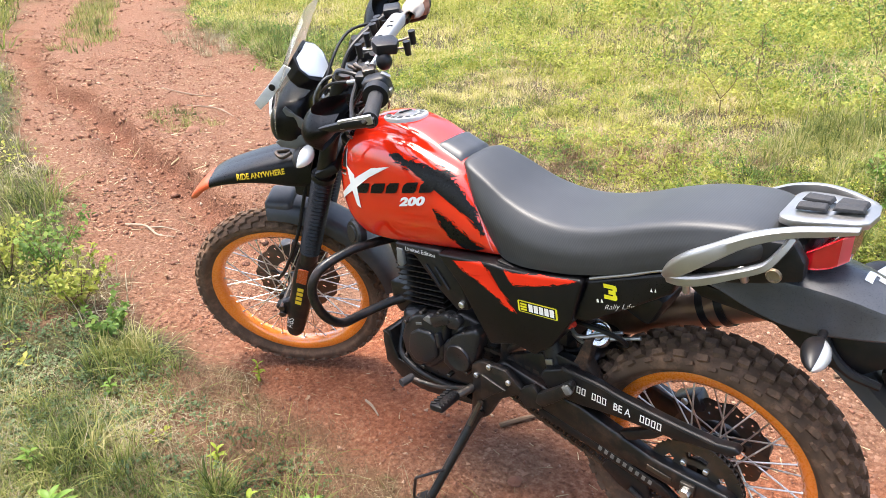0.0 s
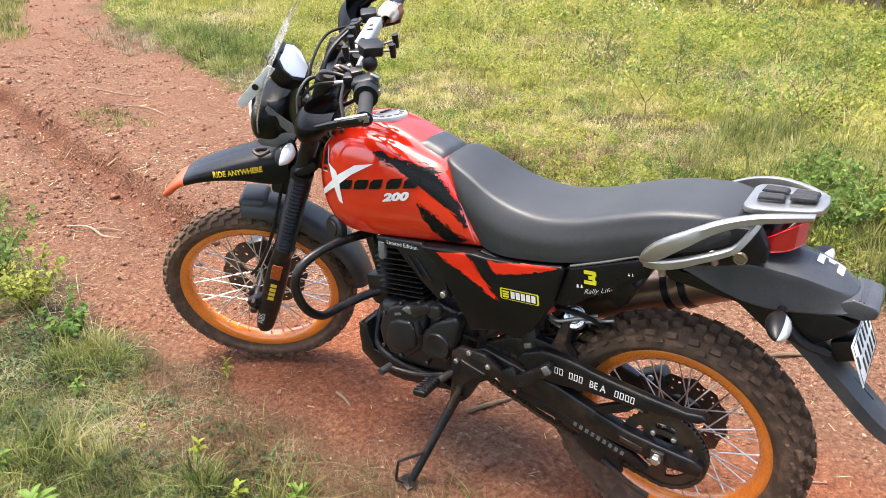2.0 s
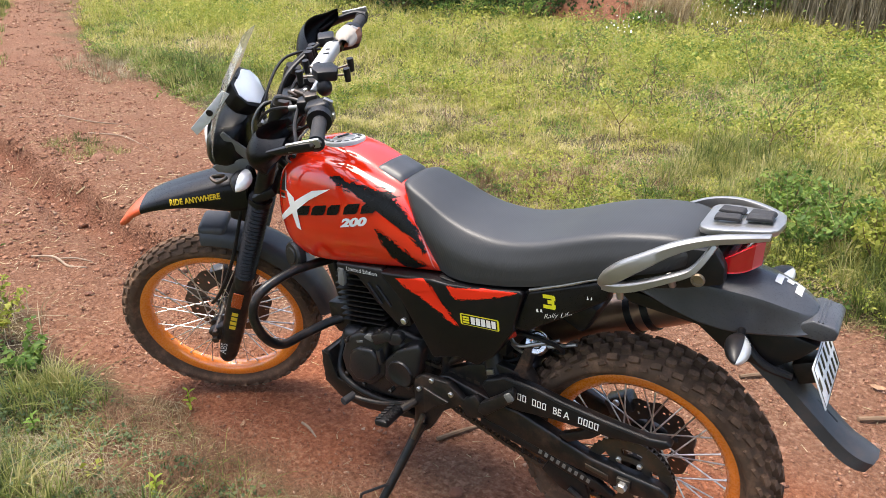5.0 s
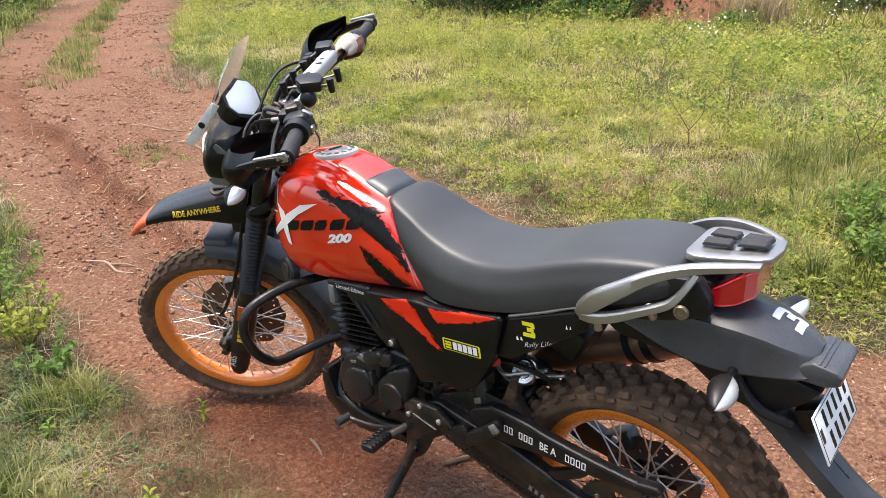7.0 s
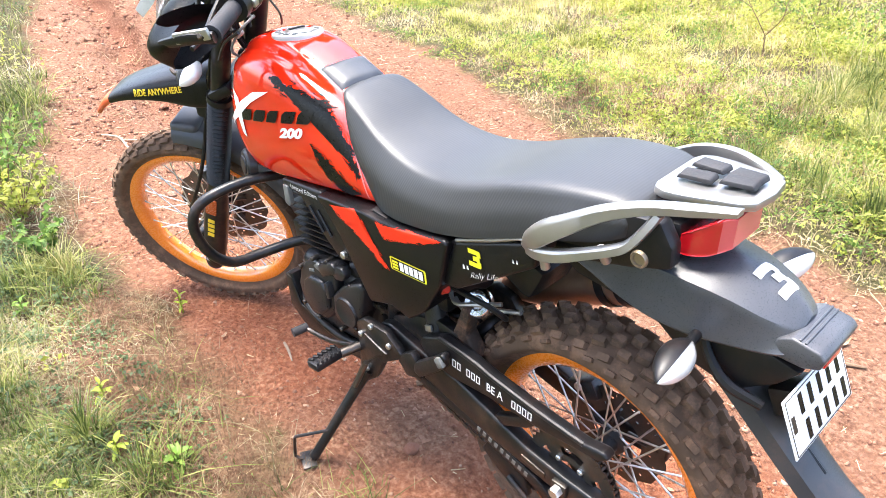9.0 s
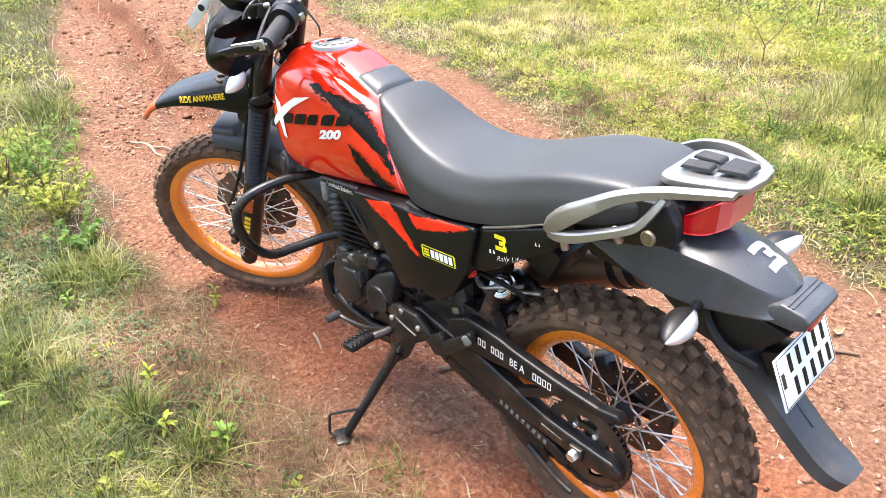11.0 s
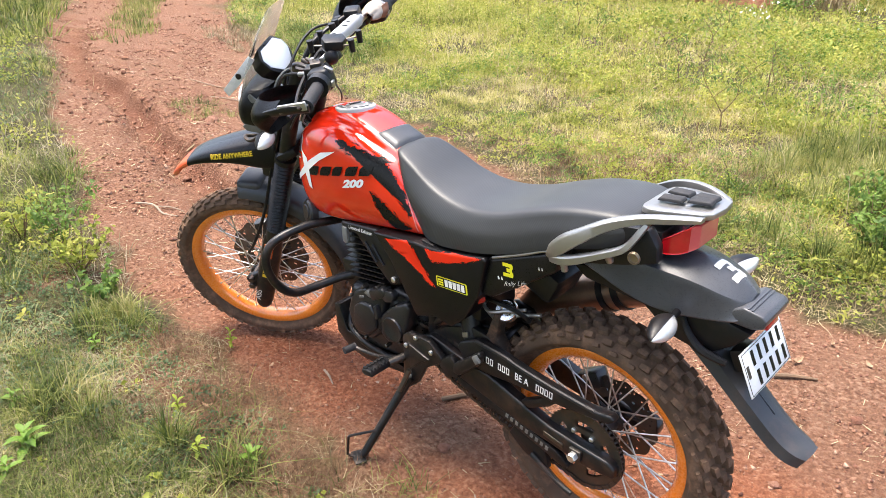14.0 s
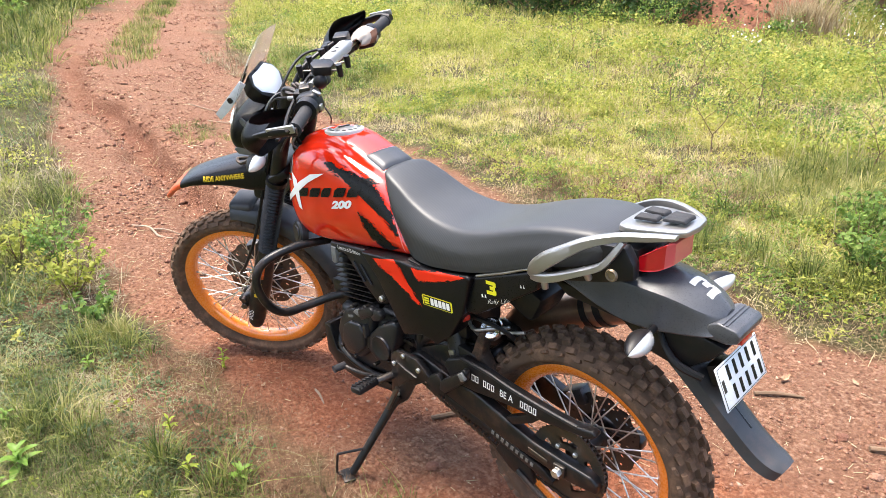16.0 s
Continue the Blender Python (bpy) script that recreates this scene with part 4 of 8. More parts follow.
# rear caliper on the far side
part("rear_caliper", box((0.085, -0.075, 0.405), (0.075, 0.05, 0.05), 0.010, (0, 30, 0)), M_ENGINE, bike, "rear brake caliper")
part("caliper_bolt", disc((0.09, -0.045, 0.42), (0, 1, 0), 0.009, 0.006), M_STEEL, bike)

# ---- foot controls and stand ----
for side in (1, -1):
    def ys(a, b):
        return (a, b) if side > 0 else (-b, -a)
    part("footrest_bracket", plate([(0.590, 0.430), (0.562, 0.452), (0.481, 0.456), (0.430, 0.418), (0.440, 0.400), (0.501, 0.354), (0.540, 0.280), (0.585, 0.240), (0.600, 0.254), (0.590, 0.36)], *ys(0.126, 0.148), 0.006, 2), M_FRAME, bike, "black footrest bracket")
    part("bracket_boss", plate([(0.555, 0.42), (0.50, 0.405), (0.475, 0.40), (0.515, 0.37), (0.555, 0.33)], *ys(0.147, 0.156), 0.004, 2), M_FRAME, bike)
    for x, z in ((0.572, 0.405), (0.565, 0.300), (0.470, 0.425), (0.53, 0.448)):
        part("bracket_bolt", disc((x, side * 0.146, z), (0, side, 0), 0.0075, 0.009, seg=10), M_STEEL, bike)
    peg = box((0.620, side * 0.225, 0.346), (0.044, 0.082, 0.020), 0.006, (0, 10, 0))
    footpeg = part("footrest", peg, M_BLACK, bike, "ribbed black rubber footrest")
    for k in range(6):
        for q in (-1, 1):
            part("tread_rib", box((0.620 + 0.0125 * q, side * (0.194 + 0.0125 * k), 0.356 - 0.002 * q), (0.015, 0.0072, 0.010), 0.002, (0, 10, 25 * q)), M_BLACK, footpeg)
    part("footrest_hinge", rod((0.592, side * 0.145, 0.352), (0.605, side * 0.192, 0.350), 0.012, 12), M_DARKSTEEL, bike)
    rest = part("passenger_footrest", plate([(0.384, 0.430), (0.330, 0.474), (0.296, 0.508), (0.284, 0.500), (0.289, 0.470), (0.330, 0.430), (0.368, 0.396), (0.390, 0.402)], *ys(0.130, 0.152), 0.006, 2), M_FRAME, bike, "folded black passenger footrest")
    part("footrest_tip", box((0.297, side * 0.153, 0.486), (0.020, 0.012, 0.024), 0.004, (0, 35, 0)), M_BRACKET, rest, "bare metal tip")
    part("passenger_bracket", plate([(0.455, 0.405), (0.40, 0.445), (0.385, 0.43), (0.37, 0.385), (0.42, 0.365)], *ys(0.126, 0.146), 0.005), M_FRAME, bike)
lever = part("gear_lever", tube([(0.62, 0.135, 0.33), (0.70, 0.150, 0.305), (0.77, 0.160, 0.300), (0.80, 0.165, 0.305)], 0.0065, 20, 8), M_FRAME, bike, "black gear lever")
part("lever_rubber", rod((0.798, 0.160, 0.304), (0.805, 0.200, 0.303), 0.0115, 12), M_GRIP, lever)
stand = part("side_stand", tube([(0.565, 0.150, 0.295), (0.585, 0.192, 0.225), (0.622, 0.283, 0.086), (0.630, 0.301, 0.060)], [0.016, 0.0135, 0.0125, 0.013], 20, 12), M_FRAME, bike, "black steel side stand, folded out")
part("stand_foot", box((0.637, 0.313, 0.0525), (0.058, 0.036, 0.008), 0.003, (0, 0, -25)), M_FRAME, stand, "worn steel foot plate")
part("stand_loop", tube([(0.645, 0.322, 0.056), (0.660, 0.331, 0.060), (0.662, 0.333, 0.072), (0.656, 0.329, 0.126), (0.653, 0.326, 0.134), (0.646, 0.318, 0.137), (0.608, 0.258, 0.138)], 0.0042, 32, 8), M_FRAME, stand, "bent wire toe loop")
part("stand_spring", tube([(0.555, 0.158, 0.33), (0.575, 0.185, 0.26)], 0.008, 8, 8), M_DARKSTEEL, stand)

# ---- tail ----
TAILP = [  # x, lower edge, crease, crown, half width at the crease, half width at the lower edge
    (0.12, 0.850, 0.862, 0.868, 0.080, 0.082), (0.07, 0.846, 0.866, 0.872, 0.084, 0.088), (0.00, 0.834, 0.872, 0.884, 0.087, 0.096), (-0.06, 0.814, 0.880, 0.897, 0.086, 0.097), (-0.12, 0.798, 0.884, 0.906, 0.083, 0.092), (-0.18, 0.793, 0.882, 0.907, 0.078, 0.084),
    (-0.23, 0.798, 0.875, 0.899, 0.070, 0.075), (-0.275, 0.804, 0.862, 0.883, 0.058, 0.066), (-0.305, 0.810, 0.851, 0.867, 0.040, 0.059), (-0.318, 0.816, 0.846, 0.856, 0.022, 0.050)]
rings = []
for x, zl, zc, zt, wc, wl in glide(TAILP, 46):
    hs = [(0, zl + 0.006), (wl * 0.86, zl + 0.004), (wl * 0.97, zl), (wl, zl + 0.004)] + [(wl + (wc * 1.02 - wl) * f, zl + (zc - zl) * f) for f in (0.2, 0.4, 0.6, 0.8, 0.93)] + [(wc, zc)]
    hs += [(wc * f, zc + (zt - zc) * (1 - f ** 1.35)) for f in (0.94, 0.88, 0.75, 0.6, 0.45, 0.3, 0.15)] + [(0, zt)]
    rings.append([(x, y, z) for y, z in hs] + [(x, -y, z) for y, z in hs[-2:0:-1]])
tail = part("tail_cowl", loft(rings), M_TAIL, bike, "dusty dark grey plastic tail cowl", sharp=28)
tt = tree_of(tail)
bm = shapes(block_three(0.048, 0.058, 0.0145))
bmesh.ops.triangulate(bm, faces=bm.faces)
bmesh.ops.subdivide_edges(bm, edges=bm.edges[:], cuts=2, use_grid_fill=True)
bmesh.ops.triangulate(bm, faces=bm.faces)
for v in bm.verts:
    h, n = on_top(tt, -0.284 + v.co.y * 0.92, 0.018 - v.co.x * 0.92)
    v.co = h + n * 0.0015 if h else Vector((-0.26, 0, 0.9))
part("number_sticker", bm, M_WHITE, tail, "white number 3")
part("tail_lip", plate([(-0.284, 0.812), (-0.298, 0.838), (-0.316, 0.848), (-0.356, 0.842), (-0.365, 0.833), (-0.361, 0.815), (-0.338, 0.806), (-0.288, 0.806)], -0.055, 0.055, 0.005, 3), M_TAIL, tail)
for x, z in ((-0.326, 0.8475), (-0.334, 0.8463)):
    part("lip_ridge", box((x, 0, z), (0.0035, 0.104, 0.003), 0.001, (0, -9, 0)), M_TAIL, tail)
part("plate_lamp", box((-0.335, 0, 0.805), (0.05, 0.05, 0.018), 0.004), M_TAILRED, tail, "small red reflector under the tail")
part("under_tail", plate([(0.10, 0.81), (-0.14, 0.80), (-0.20, 0.80), (-0.29, 0.80), (-0.34, 0.79), (-0.31, 0.75), (-0.25, 0.70), (-0.17, 0.715), (-0.10, 0.765), (0.05, 0.775)], -0.048, 0.048, 0.008, 2), M_BLACK, bike, "black inner mudguard")
FLAP = [(-0.17, 0.760, 0.045), (-0.23, 0.720, 0.047), (-0.29, 0.670, 0.048), (-0.35, 0.616, 0.047), (-0.398, 0.574, 0.046), (-0.430, 0.551, 0.045), (-0.456, 0.540, 0.042), (-0.474, 0.533, 0.032)]
rings = []
for x, z, w in glide(FLAP, 26):
    rings.append([(x + 0.004, -w, z - 0.018), (x - 0.008, -w * 0.9, z + 0.006), (x - 0.014, -w * 0.45, z + 0.016), (x - 0.014, w * 0.45, z + 0.016), (x - 0.008, w * 0.9, z + 0.006), (x + 0.004, w, z - 0.018), (x + 0.010, 0, z - 0.004)])
part("mudguard_flap", loft(rings), M_FLAP, bike, "long grey plastic rear mudguard flap", sharp=45)
# black rod on the flap, in place of a groove's shade
part("groove_shade", tube([(-0.352, 0.006, 0.638), (-0.398, 0.006, 0.599)], 0.004, 6, 8), M_BLACK, bike)
for side in (1, -1):
    part("flap_strut", tube([(-0.185, 0.050 * side, 0.800), (-0.210, 0.058 * side, 0.755), (-0.245, 0.060 * side, 0.722), (-0.300, 0.050 * side, 0.705)], [0.006, 0.008, 0.010, 0.008], 18, 8), M_BLACK, bike, "black strut beside the mudguard flap")
# number plate, its characters drawn as bars
PLATE = Matrix.Translation((-0.355, -0.008, 0.717)) @ Matrix(((0, 0.42, -0.907, 0), (-1, 0, 0, 0), (0, 0.907, 0.42, 0), (0, 0, 0, 1))) @ Matrix.Diagonal((0.96, 0.89, 1, 1))
np_ob = part("number_plate", box((0, 0, 0), (0.196, 0.108, 0.003), 0.0014), M_PLATE, bike, "white number plate with two rows of black characters", PLATE)
for row, y in ((0, 0.025), (1, -0.025)):
    for k in range(5):
        x = -0.062 + 0.0305 * k + (0.006 if row else 0)
        part("character_bar", box((x + 0.010, y, 0.0022), (0.0110, 0.036, 0.0008), 0), M_INK, np_ob, m=PLATE)
bm = bmesh.new()
for k in range(4):
    dx, dy, sx, sy = ((0, 0.050, 0.186, 0.0012), (0, -0.050, 0.186, 0.0012), (0.093, 0, 0.0012, 0.098), (-0.093, 0, 0.0012, 0.098))[k]
    box((dx, dy, 0.0022), (sx, sy, 0.0008), 0, (0, 0, 0), bm)
box((-0.083, 0.004, 0.0022), (0.010, 0.03, 0.0008), 0, (0, 0, 0), bm)
part("plate_border", bm, M_DARKSTEEL, np_ob, m=PLATE)
part("plate_bracket", box((-0.325, 0, 0.71), (0.05, 0.06, 0.05), 0.006, (0, 25, 0)), M_BLACK, bike)
# tail lamp
rings = []
for x, z0, z1, w in glide([(-0.137, 0.913, 0.943, 0.064), (-0.152, 0.913, 0.954, 0.063), (-0.176, 0.919, 0.972, 0.057), (-0.192, 0.927, 0.981, 0.047), (-0.204, 0.935, 0.983, 0.038)], 17):
    hs = glide([(0, 0), (w * 0.93, 0.0), (w, 0.06), (w * 0.99, 0.5), (w * 0.97, 0.92), (w * 0.90, 1), (0, 1)], 20)
    rings.append([(x, y, z0 + (z1 - z0) * h) for y, h in hs] + [(x, -y, z0 + (z1 - z0) * h) for y, h in hs[-2:0:-1]])
lamp_ob = part("tail_lamp", loft(rings[:12]), M_TAILRED, bike, "wedge-shaped red tail lamp", sharp=50)
part("lamp_end", loft(rings[11:]), M_LAMPEND, lamp_ob, "rear end, paler red for its reflection", sharp=50)
part("tail_lamp_housing", box((-0.09, 0, 0.925), (0.10, 0.125, 0.05), 0.012, (0, 10, 0)), M_BLACK, bike)
# grab rails and carrier
for side in (1, -1):
    upper = [(0.094, 0.128, 0.854, 0.010), (0.074, 0.140, 0.879, 0.0175), (0.040, 0.148, 0.912, 0.0190), (0.001, 0.147, 0.941, 0.0160), (-0.054, 0.133, 0.9770, 0.0120), (-0.113, 0.112, 0.9985, 0.0095), (-0.170, 0.086, 1.0050, 0.008), (-0.214, 0.058, 1.0060, 0.005)]
    lower = [(0.090, 0.130, 0.853, 0.010), (0.058, 0.143, 0.8625, 0.0115), (0.015, 0.148, 0.879, 0.011), (-0.036, 0.143, 0.9040, 0.0090), (-0.078, 0.134, 0.9250, 0.0085), (-0.096, 0.128, 0.9400, 0.0080), (-0.113, 0.118, 0.968, 0.0075), (-0.124, 0.108, 0.992, 0.007)]
    bm = None
    for arm_ in (upper, lower):
        pts = glide(arm_, 40)
        rows = []
        for i in range(40):
            d = pts[min(i + 1, 39)] - pts[max(i - 1, 0)]
            nx_, nz_ = -d[2], d[0]
            ln = math.hypot(nx_, nz_) or 1
            nx_, nz_ = nx_ / ln, nz_ / ln
            if nz_ < 0:
                nx_, nz_ = -nx_, -nz_
            x, y, z, hh = pts[i]
            thick = 0.0095 if arm_ is upper else 0.0080
            rows.append([(x + nx_ * hh * c, (y + thick * q) * side, z + nz_ * hh * c) for c, q in ((-1, 0.2), (-0.97, 0.75), (-0.85, 1.0), (0.45, 1.05), (0.78, 0.75), (0.97, 0.2), (1, -0.5), (0.85, -0.9), (-0.85, -0.9), (-1, -0.6))])
        bm = loft(rows, bm=bm)
    part("grab_rail", bm, M_ALU, bike, "silver cast grab rail", sharp=32)
    part("rail_lug", rod((0.046, 0.143 * side, 0.860), (0.044, 0.140 * side, 0.838), 0.008, 10), M_ALU, bike)
    part("rail_lug", rod((-0.050, 0.134 * side, 0.915), (-0.056, 0.122 * side, 0.888), 0.008, 10), M_ALU, bike)
    part("rail_bolt", disc((-0.010, 0.105 * side, 0.915), (0, side, 0), 0.008, 0.012), M_DARKSTEEL, bike)
    part("tail_side", plate([(0.10, 0.862), (0.0, 0.93), (-0.06, 0.966), (-0.125, 0.975), (-0.148, 0.940), (-0.150, 0.905), (-0.08, 0.878), (0.02, 0.848)], *((0.075, 0.104) if side > 0 else (-0.104, -0.075)), 0.006), M_BLACK, bike)
    ring = lathe([(0, 0.005), (0.0095, 0.006), (0.0105, 0.010), (0.0125, 0.010), (0.0145, 0.007), (0.015, 0)], 20)
    part("seat_lock", ring, M_BRASS, bike, "dull brass seat lock", Matrix.Translation((-0.100, side * 0.100, 0.904)) @ (Matrix.Identity(4) if side > 0 else Matrix.Rotation(math.pi, 4, "X")))
carrier_out = [(-0.074, 0.050), (-0.080, 0.066), (-0.098, 0.074), (-0.130, 0.072), (-0.205, 0.055), (-0.222, 0.042), (-0.228, 0.0)]
outline = carrier_out + [(x, -y) for x, y in carrier_out[-2::-1]]
bm = bmesh.new()
top = [bm.verts.new((x, y, 0.998 + 0.10 * (-0.08 - x))) for x, y in outline]
inner = [bm.verts.new((-0.140 + (x + 0.140) * 0.55, y * 0.40, 0.998 + 0.10 * (-0.08 - (-0.140 + (x + 0.140) * 0.55)))) for x, y in outline]
for i in range(len(outline)):
    j = (i + 1) % len(outline)
    bm.faces.new((top[i], top[j], inner[j], inner[i]))
ext = bmesh.ops.extrude_face_region(bm, geom=bm.faces[:])
bmesh.ops.translate(bm, vec=(0, 0, -0.014), verts=[v for v in ext["geom"] if isinstance(v, bmesh.types.BMVert)])
bmesh.ops.bevel(bm, geom=bm.edges[:], offset=0.003, segments=2, profile=0.5, affect="EDGES", clamp_overlap=True)
carrier = part("luggage_carrier", bm, M_ALU, bike, "silver luggage carrier with black rubber pads", Matrix.Translation((0, -0.012, 0)))
part("carrier_plate", plate([(-0.085, 0.988), (-0.085, 0.996), (-0.218, 1.009), (-0.218, 1.001)], -0.057, 0.033, 0.002), M_ALU, carrier)
for side in (1, -1):
    for x0, x1, yc in ((-0.094, -0.149, 0.031), (-0.154, -0.208, 0.027)):
        part("rubber_pad", plate([(x0, 0), (x0 - 0.005, 0.008), (x1 + 0.005, 0.011), (x1, 0.003)], -0.0140, 0.0140, 0.0025), M_GRIP, carrier, m=Matrix.Translation((0, yc * side - 0.012, 0.998 - 0.10 * (x0 + 0.08) + 0.003)) @ Matrix.Rotation(radians(5 * side), 4, "Z") @ Matrix.Rotation(radians(1.2), 4, "Y"))
# indicators
def indicator(name, root, tip, r, m=None, lens_mat=None, back=(-1, 0, 0)):
    """A stalk with a pointed pod: its front half a black shell, its rear half a clear lens."""
    root, tip = Vector(root), Vector(tip)
    d = (tip - root).normalized()
    ln = (tip - root).length
    rear = Vector(back)
    rear = (rear - d * rear.dot(d)).normalized()
    up = d.cross(rear)
    ob = part(name, rod(root, root + d * ln * 0.45, 0.0095, 14, 0.0080), M_BLACK, bike, "black indicator with a clear lens", m)
    prof = glide([(0.34, 0.20), (0.42, 0.58), (0.54, 0.92), (0.68, 1.0), (0.84, 0.78), (0.95, 0.40), (1.0, 0.10)], 16)

    def pod(a0, a1, grow):
        rows = []
        for f, q in prof:
            c = root + d * ln * f
            rows.append([c] + [c + (rear * math.cos(a) * 1.15 + up * math.sin(a) * 0.90) * r * q * grow for a in np.linspace(a0, a1, 13)])
        return loft(rows)
    part("shell", pod(math.pi * 0.5, math.pi * 1.5, 1.05), M_BLACK, ob, "black shell", m, 50)
    part("lens", pod(-math.pi * 0.5, math.pi * 0.5, 1.0), lens_mat or M_LENS, ob, "clear faceted lens", m, 20)


for side in (1, -1):
    indicator("indicator", (-0.190, 0.045 * side, 0.800 if side > 0 else 0.818), (-0.212, 0.212, 0.806) if side > 0 else (-0.240, -0.196, 0.828), 0.0225, None, None, (-0.85, 0.15 * side, -0.35))
    indicator("indicator", (1.185, 0.075 * side, 0.970), (1.222, 0.185 * side, 0.938), 0.025, ST, M_LENS)

# ---- front end ----
AX = Vector((0.39, 0, -0.92)).normalized()
TOPF = Vector((1.19, 0, 0.85))


def on_fork(s, y, ahead=0.0):
    """A point s metres down the fork leg from its upper clamp, at the side y."""
    p = TOPF + AX * s
    return Vector((p.x + ahead * 0.92, y, p.z + ahead * 0.39))


for side in (1, -1):
    y = 0.098 * side
    leg = part("fork_leg", rod(on_fork(0.30, y), on_fork(0.665, y), 0.030, 24, 0.026), M_FRAME, bike, "black fork leg with a ribbed gaiter", ST)
    prof = []
    for k in range(43):
        prof.append((0.0325 if k % 2 else 0.0265, 0.30 * k / 42))
    g = lathe([(0, 0)] + prof + [(0, 0.30)], 28)
    gm = Matrix.Translation(on_fork(0.005, y)) @ AX.to_track_quat("Y", "Z").to_matrix().to_4x4()
    part("gaiter", g, M_BLACK, leg, "black ribbed rubber fork gaiter", ST @ gm, 60)
    part("gaiter_clamp", rod(on_fork(-0.004, y), on_fork(0.012, y), 0.034, 24), M_BLACK, leg, m=ST)
    part("fork_tube", rod(on_fork(-0.32, y), on_fork(0.01, y), 0.0235, 20), M_FRAME, leg, m=ST)
    part("fork_cap", rod(on_fork(-0.335, y), on_fork(-0.318, y), 0.021, 16), M_DARKSTEEL, leg, m=ST)
    part("fork_foot", rod(on_fork(0.66, y), on_fork(0.685, y), 0.027, 20, 0.018), M_FRAME, leg, m=ST)
    sh = []
    for s, w, a in glide([(0.33, 0.018, 0.030), (0.40, 0.030, 0.036), (0.55, 0.031, 0.036), (0.66, 0.026, 0.030), (0.69, 0.014, 0.018)], 20):
        c = on_fork(s, y + 0.006 * side)
        sh.append([c + Vector((0.92 * math.cos(t) * a, w * math.sin(t) * side, 0.39 * math.cos(t) * a)) for t in (2 * math.pi * k / 18 for k in range(18))])
    part("fork_guard", loft(sh), M_FRAME, leg, "black fork guard with an orange reflector", ST)
    part("reflector", box((0, 0, 0), (0.033, 0.006, 0.062), 0.003), M_REFLECTOR, leg, "orange reflector",
         ST @ Matrix.Translation(on_fork(0.385, y + 0.036 * side, 0.004)) @ Matrix.Rotation(radians(-23), 4, "Y"))
    for k in range(4):
        part("lettering_block", box((0, 0, 0.030 - 0.020 * k), (0.020, 0.001, 0.014), 0), M_GOLD, leg, "amber lettering block", ST @ Matrix.Translation(on_fork(0.475, y + 0.0375 * side, 0.002)) @ Matrix.Rotation(radians(-23), 4, "Y"))
    tx = letters("ABS", 0.030)
    part("lettering", tx, M_WHITE, leg, "small white lettering", ST @ Matrix.Translation(on_fork(0.635, y + 0.0375 * side, 0.006)) @ Matrix.Rotation(radians(67), 4, "Y") @ (pose(0, 0, 0, 90, 0, 180) if side > 0 else pose(0, 0, 0, 90, 0, 0)))
bm = rod(on_fork(0.56, -0.12, 0.052), on_fork(0.56, 0.128, 0.052), 0.010, 14)
part("front_axle", bm, M_DARKSTEEL, bike, "steel front axle", ST)
part("axle_nut", disc(Vector((FRONT_AXLE.x, 0.105, FRONT_AXLE.z)), (0, 1, 0), 0.013, 0.022, seg=6), M_DARKSTEEL, bike, m=ST)
for side in (1, -1):
    part("axle_lug", box(on_fork(0.565, 0.098 * side, 0.035), (0.075, 0.034, 0.05), 0.008, (0, 23, 0)), M_FRAME, bike, m=ST)
cal = part("front_caliper", box(on_fork(0.50, -0.078, 0.075), (0.060, 0.045, 0.110), 0.010, (0, 15, 0)), M_ENGINE, bike, "black front brake caliper", ST)
for k in range(3):
    part("caliper_bolt", disc(on_fork(0.46 + 0.04 * k, -0.100, 0.085), (0, -1, 0), 0.008, 0.008, seg=10), M_DARKSTEEL, cal, m=ST)
part("brake_hose", tube([on_fork(0.45, 0.10, 0.08), on_fork(0.38, 0.115, 0.06), on_fork(0.25, 0.10, 0.045), on_fork(0.05, 0.06, 0.05), on_fork(-0.20, 0.05, 0.04)], 0.0055, 30, 8), M_BLACK, bike, m=ST)
for s, ext in ((-0.03, 0.05), (-0.27, 0.05)):
    part("triple_clamp", box(on_fork(s, 0, -0.01), (0.075, 0.255, 0.030), 0.010, (0, 23, 0)), M_BLACK, bike, "black fork clamp", ST)
part("steering_stem", rod(on_fork(-0.30, 0, -0.045), on_fork(0.02, 0, -0.045), 0.026, 20), M_FRAME, bike, m=ST)
# hugger close over the tyre
prof = [(0.350, 0.064), (0.372, 0.063), (0.388, 0.052), (0.396, 0.030), (0.398, 0), (0.396, -0.030), (0.388, -0.052), (0.372, -0.063), (0.350, -0.064), (0.350, -0.060), (0.369, -0.059), (0.384, -0.049), (0.391, -0.028), (0.393, 0),
        (0.391, 0.028), (0.384, 0.049), (0.369, 0.059), (0.350, 0.060), (0.350, 0.064)]
hug = lathe(prof, 40, (96, 176))
part("hugger", hug, M_HUGGER, bike, "dark grey front tyre hugger", ST @ Matrix.Translation(FRONT_AXLE))
part("hugger_nose", box((1.390, 0, 0.700), (0.085, 0.105, 0.050), 0.016, (0, -8, 0), seg=3), M_HUGGER, bike, m=ST)
